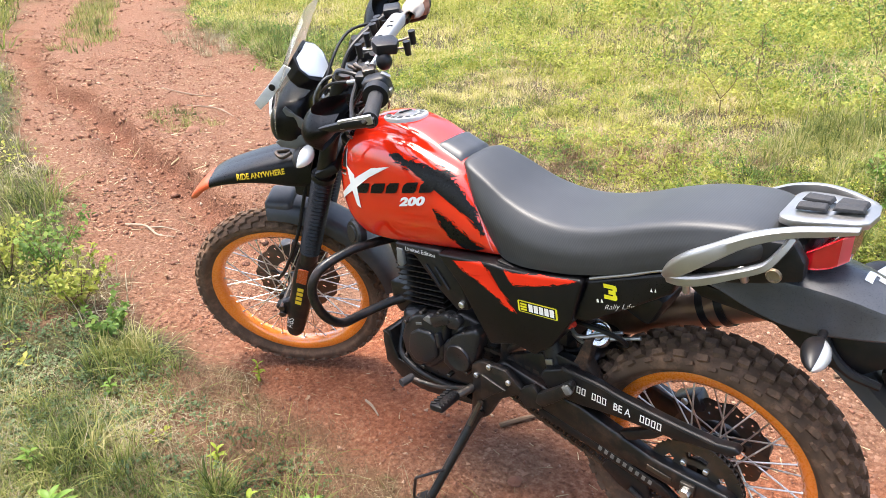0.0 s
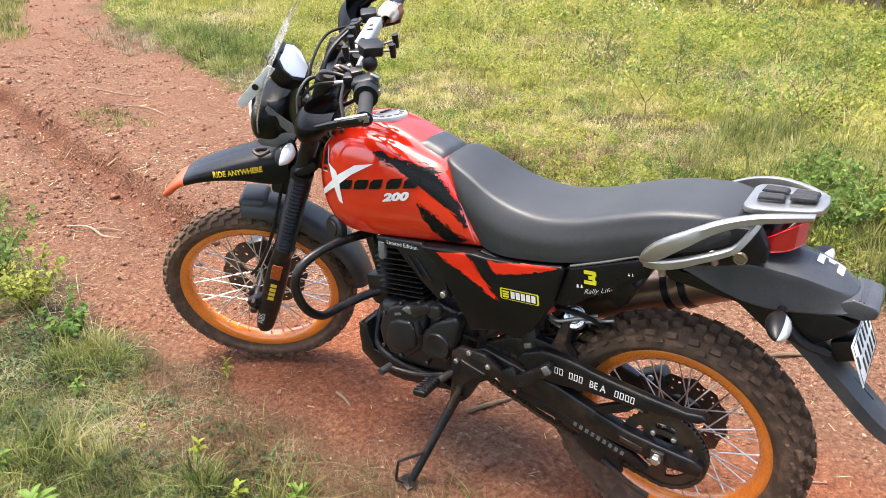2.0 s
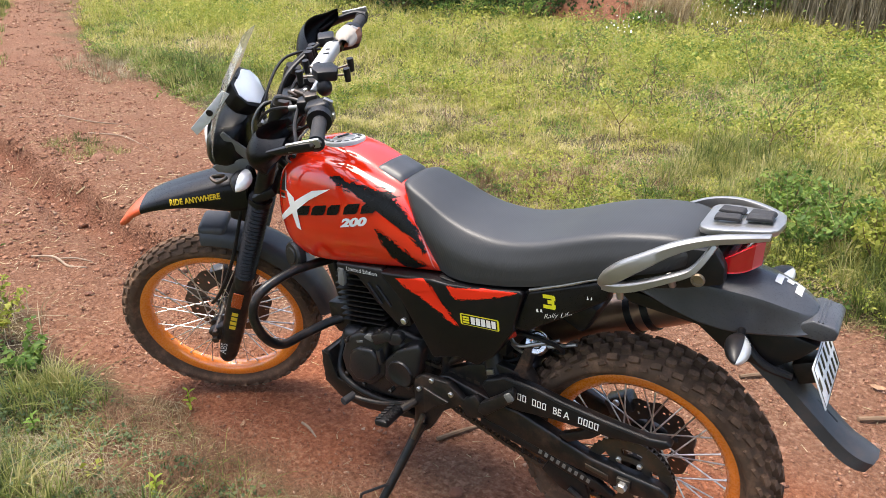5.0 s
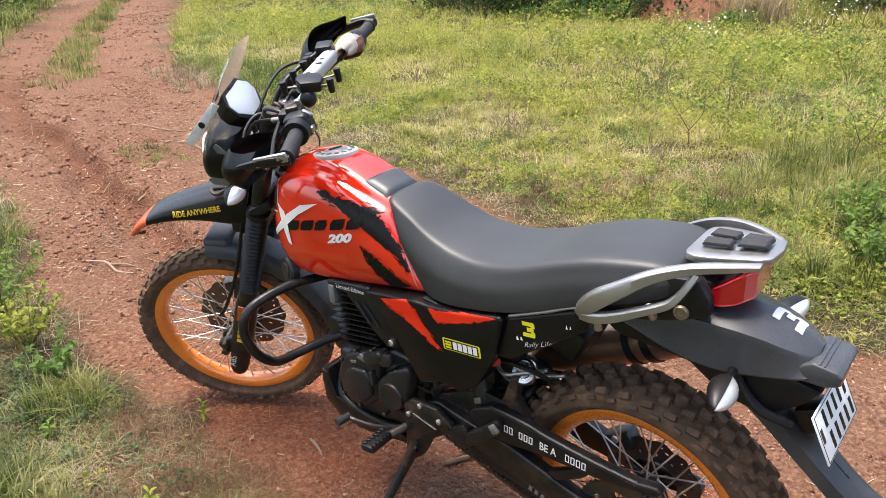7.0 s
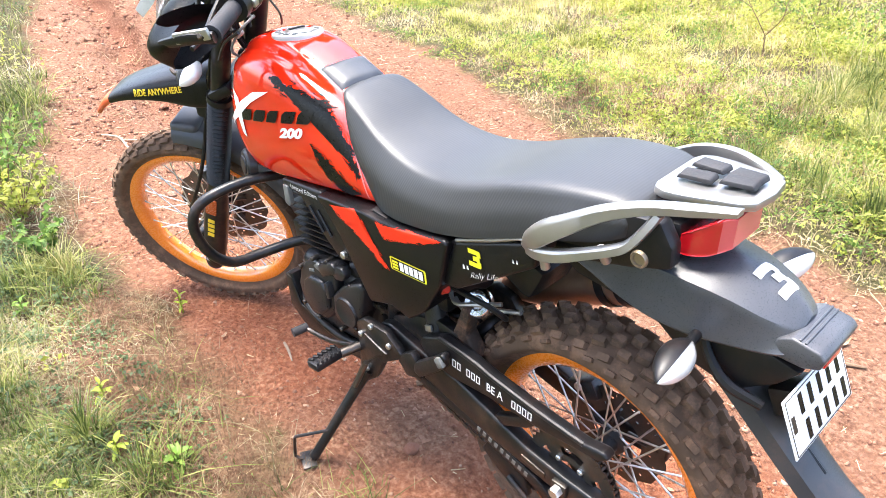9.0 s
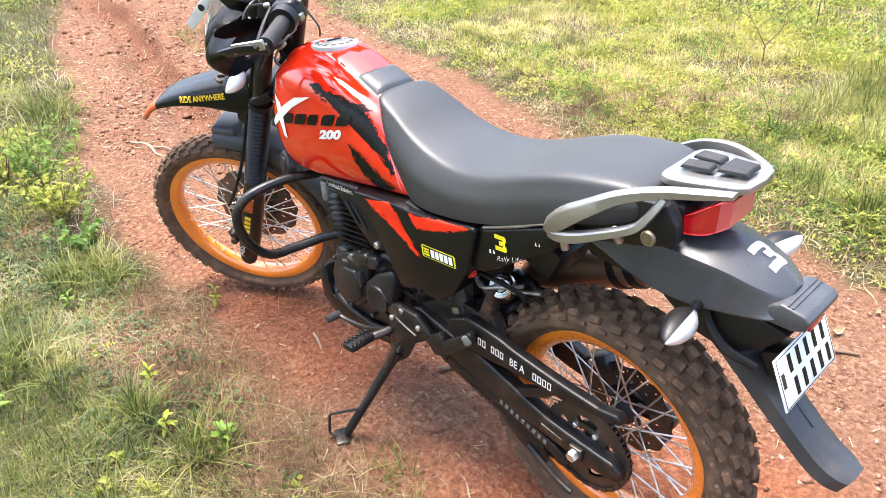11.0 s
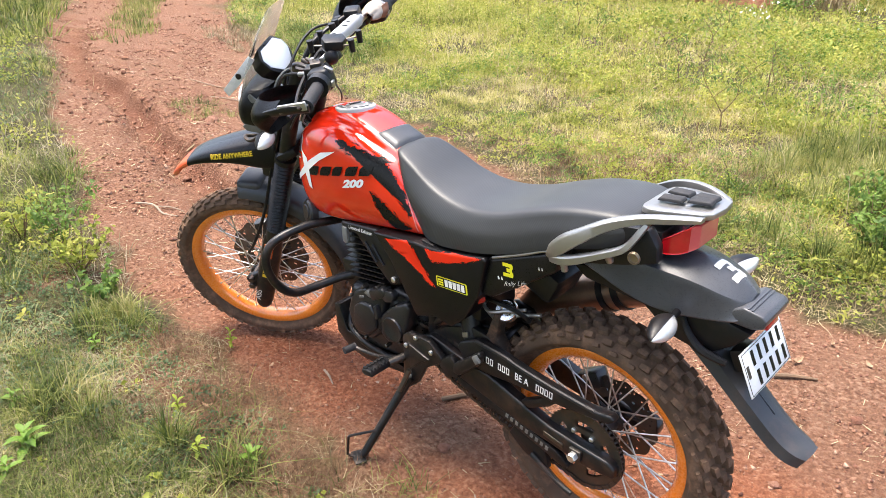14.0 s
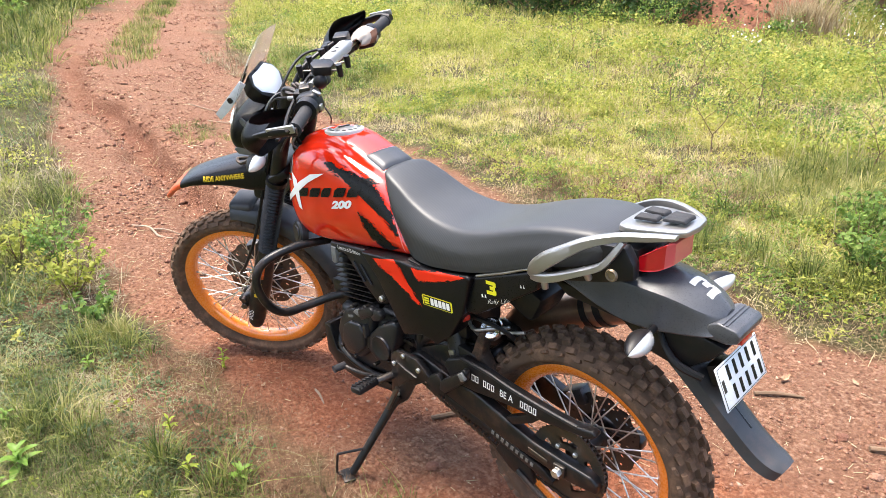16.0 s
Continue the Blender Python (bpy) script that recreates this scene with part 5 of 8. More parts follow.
# high front mudguard
BEAK = [  # x, crown z, edge z, half width
    (1.240, 0.893, 0.800, 0.070), (1.30, 0.890, 0.802, 0.075), (1.38, 0.876, 0.817, 0.073), (1.46, 0.857, 0.820, 0.068), (1.54, 0.834, 0.810, 0.059), (1.60, 0.806, 0.788, 0.046), (1.645, 0.772, 0.752, 0.030), (1.676, 0.742, 0.736, 0.012)]
rings = []
for x, zc, ze, w in glide(BEAK, 36):
    hs = glide([(w, ze), (w * 0.98, ze + (zc - ze) * 0.45), (w * 0.80, ze + (zc - ze) * 0.86), (w * 0.35, zc), (0, zc)], 12)
    outer = [(x, y, z) for y, z in hs] + [(x, -y, z) for y, z in hs[-2::-1]]
    inn = [(x, y * 0.95, z - 0.005) for x, y, z in outer[::-1]]
    rings.append(outer + inn)
cut = int(36 * 0.65)
beak = part("front_mudguard", loft(rings[:cut + 1]), M_PANEL, bike, "high black front mudguard with an orange tip", ST, 50)
part("mudguard_tip", loft(rings[cut:]), M_TIP, beak, "faded orange-red tip", ST, 50)
btree_bm = loft(rings)
tmp_me = bpy.data.meshes.new("beak_tmp")
btree_bm.to_mesh(tmp_me)
btree_bm.free()
tmp_ob = bpy.data.objects.new("beak_tmp", tmp_me)
tb = tree_of(tmp_ob)
part("lettering", wrapped(letters("RIDE ANYWHERE", 0.0225, 0.12, 0.90, 0.0006), (1.472, 0.829), 6, tb, 1, 0.0015), M_GOLD, beak, "amber hand-drawn lettering", ST)
bpy.data.objects.remove(tmp_ob)
part("mudguard_mount", plate([(1.30, 0.815), (1.22, 0.83), (1.20, 0.76), (1.26, 0.745), (1.31, 0.765)], -0.068, 0.068, 0.010), M_BLACK, bike, m=ST)
part("wire_cluster", tube([(1.30, 0.03, 0.895), (1.33, 0.05, 0.905), (1.31, 0.07, 0.90), (1.28, 0.065, 0.91)], 0.006, 20, 8), M_DARKSTEEL, bike, m=ST)
# headlamp, cowl, display, screen
rings = []
for z, x0, x1, w in glide([(0.925, 1.215, 1.265, 0.060), (0.940, 1.200, 1.290, 0.085), (0.978, 1.190, 1.318, 0.108), (1.030, 1.185, 1.310, 0.112), (1.065, 1.180, 1.285, 0.098), (1.080, 1.185, 1.265, 0.08)], 22):
    cx, rx = (x0 + x1) / 2, (x1 - x0) / 2
    rings.append([(cx + rx * math.copysign(abs(math.cos(t)) ** 0.7, math.cos(t)), w * math.copysign(abs(math.sin(t)) ** 0.7, math.sin(t)), z) for t in (2 * math.pi * k / 28 for k in range(28))])
lamp = part("headlamp", loft(rings), M_PANEL, bike, "black headlamp housing", ST, 50)
part("lamp_lens", lathe([(0.055, 0), (0.053, 0.008), (0.036, 0.014), (0, 0.016)], 28), M_LENS, lamp, "clear headlamp lens", ST @ Matrix.Translation((1.306, 0, 1.005)) @ Matrix.Rotation(radians(-90), 4, "Z"))
for side in (1, -1):
    ss = (0.098, 0.106) if side > 0 else (-0.106, -0.098)
    part("cowl_bracket", plate([(1.170, 1.012), (1.185, 1.018), (1.225, 1.062), (1.238, 1.078), (1.248, 1.068), (1.240, 1.045), (1.200, 0.990), (1.180, 0.985)], *ss, 0.003), M_BRACKET, bike, "grey plastic cowl bracket", ST)
    part("cowl_bracket", plate([(1.172, 0.998), (1.195, 0.990), (1.270, 0.985), (1.296, 0.972), (1.285, 0.955), (1.245, 0.945), (1.190, 0.955)], *ss, 0.003), M_BRACKET, bike, "grey plastic cowl bracket", ST)
DISP = Matrix.Translation((1.162, 0.006, 1.150)) @ Matrix(((0, 0.60, -0.800, 0), (-1, 0, 0, 0), (0, 0.800, 0.60, 0), (0, 0, 0, 1))) @ Matrix.Scale(0.97, 4)
hexa = [(-0.052, 0.058), (0.052, 0.058), (0.082, 0.026), (0.080, -0.012), (0.036, -0.060), (-0.036, -0.060), (-0.080, -0.012), (-0.082, 0.026)]


def prism(poly, z0, z1, shrink=1.0, bevel=0.003):
    bm = bmesh.new()
    a = [bm.verts.new((x * shrink, y * shrink, z0)) for x, y in poly]
    c = [bm.verts.new((x, y, z1)) for x, y in poly]
    bm.faces.new(a[::-1])
    bm.faces.new(c)
    for i in range(len(poly)):
        j = (i + 1) % len(poly)
        bm.faces.new((a[i], a[j], c[j], c[i]))
    if bevel:
        bmesh.ops.bevel(bm, geom=bm.edges[:], offset=bevel, segments=2, profile=0.5, affect="EDGES", clamp_overlap=True)
    return bm


dis = part("instrument_display", prism(hexa, -0.060, 0.0, 0.75, 0.005), M_BLACK, bike, "octagonal instrument display, its screen whitened for reflected sky", ST @ DISP)
part("screen", prism([(x * 0.90, y * 0.74 + 0.004) for x, y in hexa], -0.002, 0.0025, 1.0, 0.001), M_SCREEN, dis, "glossy screen, whitened for the reflected sky", ST @ DISP)
part("display_tab", box((0, 0.050, 0.002), (0.032, 0.008, 0.006), 0.002), M_BLACK, dis, m=ST @ DISP)
rows = []
for i in range(22):
    v = i / 21
    row = []
    for j in range(17):
        u = j / 16 * 2 - 1
        w = 0.128 - 0.030 * v - 0.03 * max(0, 0.25 - v)
        x = 1.312 - 0.160 * v ** 1.4 - 0.034 * u * u * (1 - 0.4 * v)
        z = 1.000 + 0.292 * v
        if v > 0.92:
            w *= 1 - 2.2 * (v - 0.92)
        row.append((x, u * w, z))
    rows.append(row)
bm = loft(rows, closed=False)
bmesh.ops.solidify(bm, geom=bm.faces[:], thickness=0.003)
screen = part("windscreen", bm, M_GLASS, bike, "clear scratched plastic windscreen", ST)
for y, z in ((0.045, 1.205), (0.055, 1.185), (0.030, 1.175)):
    part("screen_sticker", box((1.312 - 0.160 * ((z - 1.0) / 0.292) ** 1.4 - 0.008, y, z), (0.002, 0.018, 0.028), 0.0008, (20, -30, 0)), M_INK, screen, m=ST)
part("side_deflector", plate([(1.195, 1.178), (1.212, 1.190), (1.325, 1.088), (1.314, 1.066), (1.270, 1.10)], 0.088, 0.091, 0.001), M_CLEAR, bike, "pale clear wind deflector", ST)
for side in (1, -1):
    part("screen_bolt", rod((1.258, 0.076 * side, 1.128), (1.262, 0.094 * side, 1.130), 0.009, 12), M_BLACK, bike, m=ST)
# cables and their silver adjusters between the bar and the lamp
for pts, rad in (([(0.985, 0.195, 1.168), (1.060, 0.165, 1.150), (1.120, 0.105, 1.080), (1.115, 0.060, 0.980)], 0.0042), ([(0.960, 0.225, 1.160), (1.020, 0.190, 1.085), (1.075, 0.120, 1.040), (1.130, 0.085, 0.985)], 0.0038),
                 ([(0.990, -0.19, 1.165), (1.080, -0.10, 1.175), (1.120, 0.03, 1.100), (1.110, 0.075, 1.010)], 0.0040)):
    part("control_cable", tube(pts, rad, 26, 8), M_BLACK, bike, "black control cable", STB)
for p, q, rad in (((0.968, 0.200, 1.170), (1.002, 0.190, 1.164), 0.0070), ((1.062, 0.128, 1.050), (1.084, 0.114, 1.034), 0.0065), ((1.105, 0.120, 1.100), (1.118, 0.106, 1.082), 0.0060)):
    part("cable_adjuster", rod(p, q, rad, 12), M_ALU, bike, "silver cable adjuster", STB)
part("clamp_plate", plate([(1.085, 1.040), (1.120, 1.062), (1.150, 1.030), (1.135, 1.000), (1.095, 1.005)], 0.070, 0.078, 0.003), M_BRACKET, bike, "grey steering clamp plate", STB)
# handlebar
bar_pts = [(0.893, 0.402, 1.172), (0.905, 0.300, 1.172), (0.935, 0.190, 1.165), (0.985, 0.115, 1.140), (1.005, 0.060, 1.118), (1.010, 0.0, 1.115)]
bar_pts = bar_pts + [(x, -y, z) for x, y, z in bar_pts[-2::-1]]
hbar = part("handlebar", tube(bar_pts, 0.0112, 90, 12), M_FRAME, bike, "wide black handlebar", STB)
part("crossbar", rod((0.945, 0.155, 1.185), (0.930, -0.175, 1.185), 0.009), M_STEEL, hbar, m=STB)
pad = []
for k, f in enumerate(np.linspace(0, 1, 12)):
    c = Vector((0.958, 0.075, 1.192)).lerp(Vector((0.936, -0.140, 1.192)), f)
    rr = 0.020 * (0.75 if k in (0, 11) else 1)
    pad.append([c + Vector((rr * math.copysign(abs(math.cos(t)) ** 0.6, math.cos(t)), 0, 0.9 * rr * math.copysign(abs(math.sin(t)) ** 0.6, math.sin(t)))) for t in (2 * math.pi * q / 20 for q in range(20))])
bp = part("bar_pad", loft(pad), M_BARPAD, hbar, "silver-white bar pad with dark marks", STB)
for k in (0, 1, 3, 4, 6):
    c = Vector((0.956, 0.055, 1.2105)).lerp(Vector((0.934, -0.125, 1.2105)), k / 6)
    part("pad_mark", box((c.x - 0.006 + 0.004 * (k % 3), c.y, c.z), (0.016 - 0.005 * (k % 3), 0.006, 0.0016), 0, (0, 0, 15)), M_INK, bp, "dark mark", STB)
for side in (1, -1):
    prof = [(0, 0)]
    for k in range(25):
        prof.append((0.0175 if k % 2 else 0.0165, 0.106 * k / 24))
    prof += [(0.019, 0.106), (0.020, 0.112), (0, 0.113)]
    g = lathe(prof, 20)
    gm = Matrix.Translation((0.907, 0.290 * side, 1.172)) @ Vector((-0.1, side, 0)).to_track_quat("Y", "Z").to_matrix().to_4x4()
    part("grip", g, M_GRIP, hbar, "grey-black rubber grip", STB @ gm)
    part("grip_flange", rod((0.910, 0.268 * side, 1.172), (0.908, 0.292 * side, 1.172), 0.031, 24, 0.030), M_BLACK, hbar, m=STB)
    part("switch_block", box((0.914, 0.240 * side, 1.172), (0.062, 0.050, 0.058), 0.012, (0, 10, 0), seg=3), M_BLACK, hbar, "black switch block", STB)
    part("switch", box((0.890, 0.240 * side, 1.200), (0.024, 0.012, 0.008), 0.002, (0, -30, 0)), M_ALU, hbar, m=STB)
    part("switch", box((0.882, 0.252 * side, 1.165), (0.010, 0.018, 0.016), 0.003), M_ALU, hbar, m=STB)
    part("lever_perch", box((0.950, 0.195 * side, 1.172), (0.055, 0.040, 0.036), 0.008), M_BLACK, hbar, m=STB)
    part("brake_lever" if side < 0 else "clutch_lever", tube([(0.975, 0.200 * side, 1.172), (0.978, 0.260 * side, 1.150), (0.960, 0.340 * side, 1.140), (0.955, 0.395 * side, 1.140)], 0.0050, 24, 8), M_BLACK, hbar, m=STB)
    # hand guard: a deep shell ahead of the grip and a bracket to the bar's end
    sh = []
    way = glide([(1.030, 0.160, 0.028, 1.090), (1.066, 0.215, 0.046, 1.092), (1.084, 0.280, 0.054, 1.098), (1.084, 0.340, 0.053, 1.108), (1.060, 0.390, 0.042, 1.122), (1.012, 0.416, 0.026, 1.142), (0.970, 0.426, 0.015, 1.162)], 26)
    for k in range(26):
        d = way[min(k + 1, 25)] - way[max(k - 1, 0)]
        o = Vector((d[1], -d[0], 0)).normalized()
        x, y, hh, zc = way[k]
        hh, zc = hh * 1.08, zc + (0.010 if side > 0 else 0.034)
        sh.append([(x - o.x * 0.034 * t * t, (y - o.y * 0.034 * t * t) * side, zc + t * hh) for t in np.linspace(-1, 1, 15)])
    bm = loft(sh, closed=False)
    bmesh.ops.solidify(bm, geom=bm.faces[:], thickness=0.005)
    hg = part("hand_guard", bm, M_PANEL, bike, "deep black plastic hand guard", STB, 50)
    part("guard_bracket", tube([(1.030, 0.390 * side, 1.146), (0.980, 0.414 * side, 1.164), (0.920, 0.424 * side, 1.178), (0.880, 0.416 * side, 1.176)], [0.010, 0.015, 0.018, 0.016], 22, 12, flat=0.6), M_BLACK, hg, "black bracket to the bar end", STB)
    part("bracket_face", box((0.918, 0.428 * side, 1.184), (0.078, 0.010, 0.022), 0.003, (0, 8, 0)), M_ALU, hg, m=STB)
    part("bracket_bolt", disc((0.898, 0.430 * side, 1.186), (0, side, 0.5), 0.006, 0.006, seg=10), M_DARKSTEEL, hg, m=STB)
part("lever_reservoir", box((0.960, -0.158, 1.204), (0.046, 0.055, 0.028), 0.006, (0, 0, 10)), M_BLACK, hbar, "black brake fluid reservoir", STB)
# phone holder clamped on the bar, with rubber-tipped arms
holder = part("phone_holder", prism([(-0.024, -0.034), (0.024, -0.034), (0.034, 0), (0.024, 0.034), (-0.024, 0.034), (-0.034, 0)], -0.022, 0.004, 1.0, 0.004), M_BLACK, bike, "black phone holder with rubber-tipped arms", STB @ pose(0.912, 0.120, 1.232, 0, -8, 20))
for dx, dy in ((-0.058, -0.022), (-0.058, 0.020), (0.058, -0.026), (0.062, 0.018)):
    p, q = Vector((0.912 + dx * 0.4, 0.118 + dy, 1.220)), Vector((0.912 + dx, 0.112 + dy * 1.5, 1.222))
    part("arm", rod(p, q, 0.0030, 8), M_DARKSTEEL, holder, m=STB)
    part("rubber_tip", rod(q - Vector((0, 0, 0.018)), q + Vector((0, 0, 0.016)), 0.0075, 12, 0.009), M_BLACK, holder, m=STB)
part("holder_ball", ball((0.915, 0.150, 1.195), (0.020, 0.020, 0.022)), M_BLACK, holder, m=STB)
for y in (-0.125, -0.100, -0.072):
    part("rubber_tip", rod((0.992, y, 1.165), (0.996, y, 1.205), 0.009, 12, 0.011), M_BLACK, holder, m=STB)
# cloth tied round the right end of the bar
def wad(lo, hi, swell, y0, y1, sag=0.0):
    rows = []
    for f in np.linspace(0, 1, 22):
        r = swell * math.sin(math.pi * (0.08 + 0.86 * f)) ** 0.5
        ring = []
        zc = 1.186 - sag * f * f
        for t in np.linspace(lo, hi, 20):
            rr = r * (1 + 0.03 * math.sin(2 * t + 3 * f) + 0.02 * math.sin(9 * t - 5 * f) + 0.025 * math.sin(26 * f + t))
            ring.append((0.912 + rr * math.cos(t), y0 + (y1 - y0) * f + 0.006 * math.sin(4 * t), zc + rr * math.sin(t) * 0.85))
        for t in np.linspace(hi, lo, 20):
            ring.append((0.912 + 0.012 * math.cos(t), y0 + (y1 - y0) * f, zc + 0.012 * math.sin(t)))
        rows.append(ring)
    return loft(rows)


cloth = part("tied_cloth", wad(radians(-35), radians(225), 0.031, -0.160, -0.275), M_CLOTH, bike, "pale cloth rolled and tied round the bar", STB, 70)
part("cloth_end", wad(radians(150), radians(290), 0.040, -0.195, -0.268, 0.006), M_LEATHER, cloth, "brown inner side of the cloth", STB, 70)
# cables from the bar to the head
for pts in ([(0.955, 0.19, 1.175), (1.03, 0.16, 1.19), (1.09, 0.08, 1.14), (1.12, 0.05, 1.03), (1.10, 0.03, 0.93)],
            [(0.930, 0.23, 1.170), (1.00, 0.20, 1.12), (1.06, 0.11, 1.07), (1.10, 0.06, 0.98), (1.06, 0.05, 0.90)],
            [(0.955, -0.19, 1.19), (1.02, -0.13, 1.185), (1.075, -0.06, 1.15), (1.12, 0.0, 1.06), (1.12, 0.02, 0.95)],
            [(0.950, -0.17, 1.21), (1.01, -0.09, 1.195), (1.07, -0.01, 1.16), (1.10, 0.06, 1.08), (1.14, 0.09, 1.00)],
            [(0.93, -0.21, 1.17), (1.02, -0.12, 1.15), (1.06, 0.02, 1.12), (1.06, 0.06, 1.02)],
            [(1.02, 0.10, 1.10), (1.06, 0.13, 1.06), (1.11, 0.12, 1.02), (1.15, 0.09, 1.00), (1.17, 0.05, 1.04)]):
    part("cable", tube(pts, 0.0052, 34, 8), M_BLACK, bike, m=ST)
for pts in ([(1.06, 0.05, 1.07), (1.09, 0.09, 1.10), (1.13, 0.11, 1.07), (1.15, 0.08, 1.02)], [(1.02, 0.09, 1.06), (1.06, 0.12, 1.09), (1.10, 0.13, 1.05), (1.12, 0.11, 1.00)],
            [(1.08, 0.02, 1.11), (1.12, 0.06, 1.13), (1.15, 0.10, 1.10), (1.16, 0.11, 1.04)], [(1.00, 0.12, 1.08), (1.03, 0.15, 1.06), (1.07, 0.15, 1.01), (1.06, 0.12, 0.97)]):
    part("wire", tube(pts, 0.0032, 26, 7), M_BRACKET, bike, "grey wire", ST)
for x, y, z in ((1.075, 0.115, 1.075), (1.12, 0.085, 1.085), (1.045, 0.135, 1.045)):
    part("wire_clip", box((x, y, z), (0.022, 0.016, 0.014), 0.003, (15, 25, 40)), M_ALU, bike, "bare metal clip", ST)
part("ignition_lock", rod((1.04, 0, 1.10), (1.03, 0, 1.125), 0.018, 18), M_DARKSTEEL, bike, m=ST)
for y, z in ((0.07, 1.06), (0.045, 1.08), (0.09, 1.03)):
    part("connector", box((1.10, y, z), (0.035, 0.025, 0.022), 0.004, (20, 15, 30)), M_BLACK, bike, m=ST)
part("wire_loop", tube([(1.09, 0.09, 1.05), (1.12, 0.115, 1.03), (1.14, 0.10, 1.045), (1.12, 0.075, 1.06)], 0.003, 24, 6), M_ALU, bike, m=ST)
for side in (1, -1):
    clamp = part("bar_clamp", box((1.008, 0.048 * side, 1.122), (0.050, 0.036, 0.046), 0.006, (0, 15, 0)), M_BLACK, bike, "black handlebar clamp", STB)
    for dx in (-0.016, 0.016):
        part("clamp_bolt", disc((1.008 + dx, 0.048 * side, 1.143), (0.1, 0, 1), 0.006, 0.007, 0.001, 10), M_STEEL, clamp, "steel clamp bolt", STB)
for x, y, z in ((0.965, 0.165, 1.186), (0.985, 0.150, 1.178), (0.962, -0.140, 1.190)):
    part("cable_adjuster", rod((x, y, z), (x + 0.028, y - 0.022, z + 0.002), 0.0050, 12), M_DARKSTEEL, bike, "dull steel cable adjuster", STB)
part("clutch_switch", box((0.940, 0.205, 1.196), (0.030, 0.022, 0.016), 0.003, (0, 0, 20)), M_DARKSTEEL, bike, m=STB)
part("mirror_boss", disc((0.950, 0.195, 1.190), (0, 0, 1), 0.010, 0.014, 0.002, 16), M_DARKSTEEL, bike, m=STB)
for pts in ([(1.06, 0.14, 1.10), (1.10, 0.16, 1.08), (1.15, 0.13, 1.06), (1.18, 0.10, 1.01)], [(1.05, 0.10, 1.10), (1.09, 0.06, 1.13), (1.14, 0.04, 1.10), (1.16, 0.05, 1.03)], [(1.03, 0.16, 1.06), (1.08, 0.15, 1.03), (1.12, 0.14, 0.98)]):
    part("cable", tube(pts, 0.004, 26, 8), M_FRAME, bike, m=ST)
part("key_tag", tube([(0.99, 0.07, 1.11), (0.965, 0.072, 1.06), (0.97, 0.07, 1.03)], 0.0025, 12, 6), M_DARKSTEEL, bike, m=ST)


# ---- ground: one sheet with the red track, its rut and the grassy verges ----
def vnoise(x, y, seed):
    """Smooth value noise in -1..1 on arrays."""
    xi, yi = np.floor(x).astype(np.int64), np.floor(y).astype(np.int64)
    fx, fy = x - xi, y - yi
    fx, fy = fx * fx * (3 - 2 * fx), fy * fy * (3 - 2 * fy)

    def at(i, j):
        h = (i * 374761393 + j * 668265263 + seed * 974711) & 0x7FFFFFFF
        h = ((h ^ (h >> 13)) * 1274126177) & 0x7FFFFFFF
        return ((h ^ (h >> 16)) & 0xFFFF) / 32767.5 - 1
    return (at(xi, yi) * (1 - fx) + at(xi + 1, yi) * fx) * (1 - fy) + (at(xi, yi + 1) * (1 - fx) + at(xi + 1, yi + 1) * fx) * fy


def fbm(x, y, scale, octaves, seed):
    out, amp, tot = 0 * x, 1.0, 0.0
    for k in range(octaves):
        out = out + amp * vnoise(x * scale, y * scale, seed + k)
        tot, amp, scale = tot + amp, amp * 0.5, scale * 2.03
    return out / tot


NEAR = np.array([(-30, 1.5), (-4, 0.75), (-1, 0.52), (0.28, 0.40), (0.73, 0.36), (1.0, 0.33), (1.36, 0.32), (1.65, 0.28), (2.14, 0.27), (2.65, 0.16), (3.06, 0.07), (3.48, -0.03), (4.44, -0.36), (5.9, -0.83), (7.5, -1.43), (8.76, -1.82), (10.3, -2.4), (13.2, -3.85), (21, -8.5), (60, -34), (300, -190)])
FAR = np.array([(-30, -1.2), (-4, -1.6), (-0.5, -1.66), (0.0, -1.62), (0.4, -1.66), (1.6, -1.93), (1.9, -2.06), (2.4, -2.20), (3.04, -2.32), (3.7, -2.48), (4.46, -2.62), (5.4, -3.1), (7.4, -3.9), (8.3, -4.1), (11.6, -6.0), (16.3, -9.4), (60, -40), (300, -205)])
STRIP = np.array([(7.6, -2.35), (8.1, -2.55), (10, -3.5), (13.8, -5.75), (18, -8.4), (30, -16), (300, -197)])
RUT = np.array([(2.4, -0.52), (2.94, -0.66), (3.34, -0.78), (3.87, -0.90), (4.64, -1.10), (5.5, -1.30), (6.6, -1.45), (8.0, -1.9), (10.5, -3.05)])


def soil_of(x, y, with_strip=1.0):
    """1 on the bare track, 0 in the grass, with a ragged edge."""
    wob = 0.10 * fbm(x, y, 2.3, 3, 11) + 0.06 * fbm(x, y, 9.0, 2, 17)
    near, far = np.interp(x, NEAR[:, 0], NEAR[:, 1]), np.interp(x, FAR[:, 0], FAR[:, 1])
    s = np.clip((near - y + wob) / 0.10 + 0.5, 0, 1) * np.clip((y - far + wob * 1.4) / 0.14 + 0.5, 0, 1)
    mid = np.interp(x, STRIP[:, 0], STRIP[:, 1])
    strip = np.clip((0.30 + 1.5 * wob - np.abs(y - mid)) / 0.12 + 0.5, 0, 1) * np.clip((x - 7.5) / 0.5, 0, 1)
    return s * (1 - strip * with_strip)


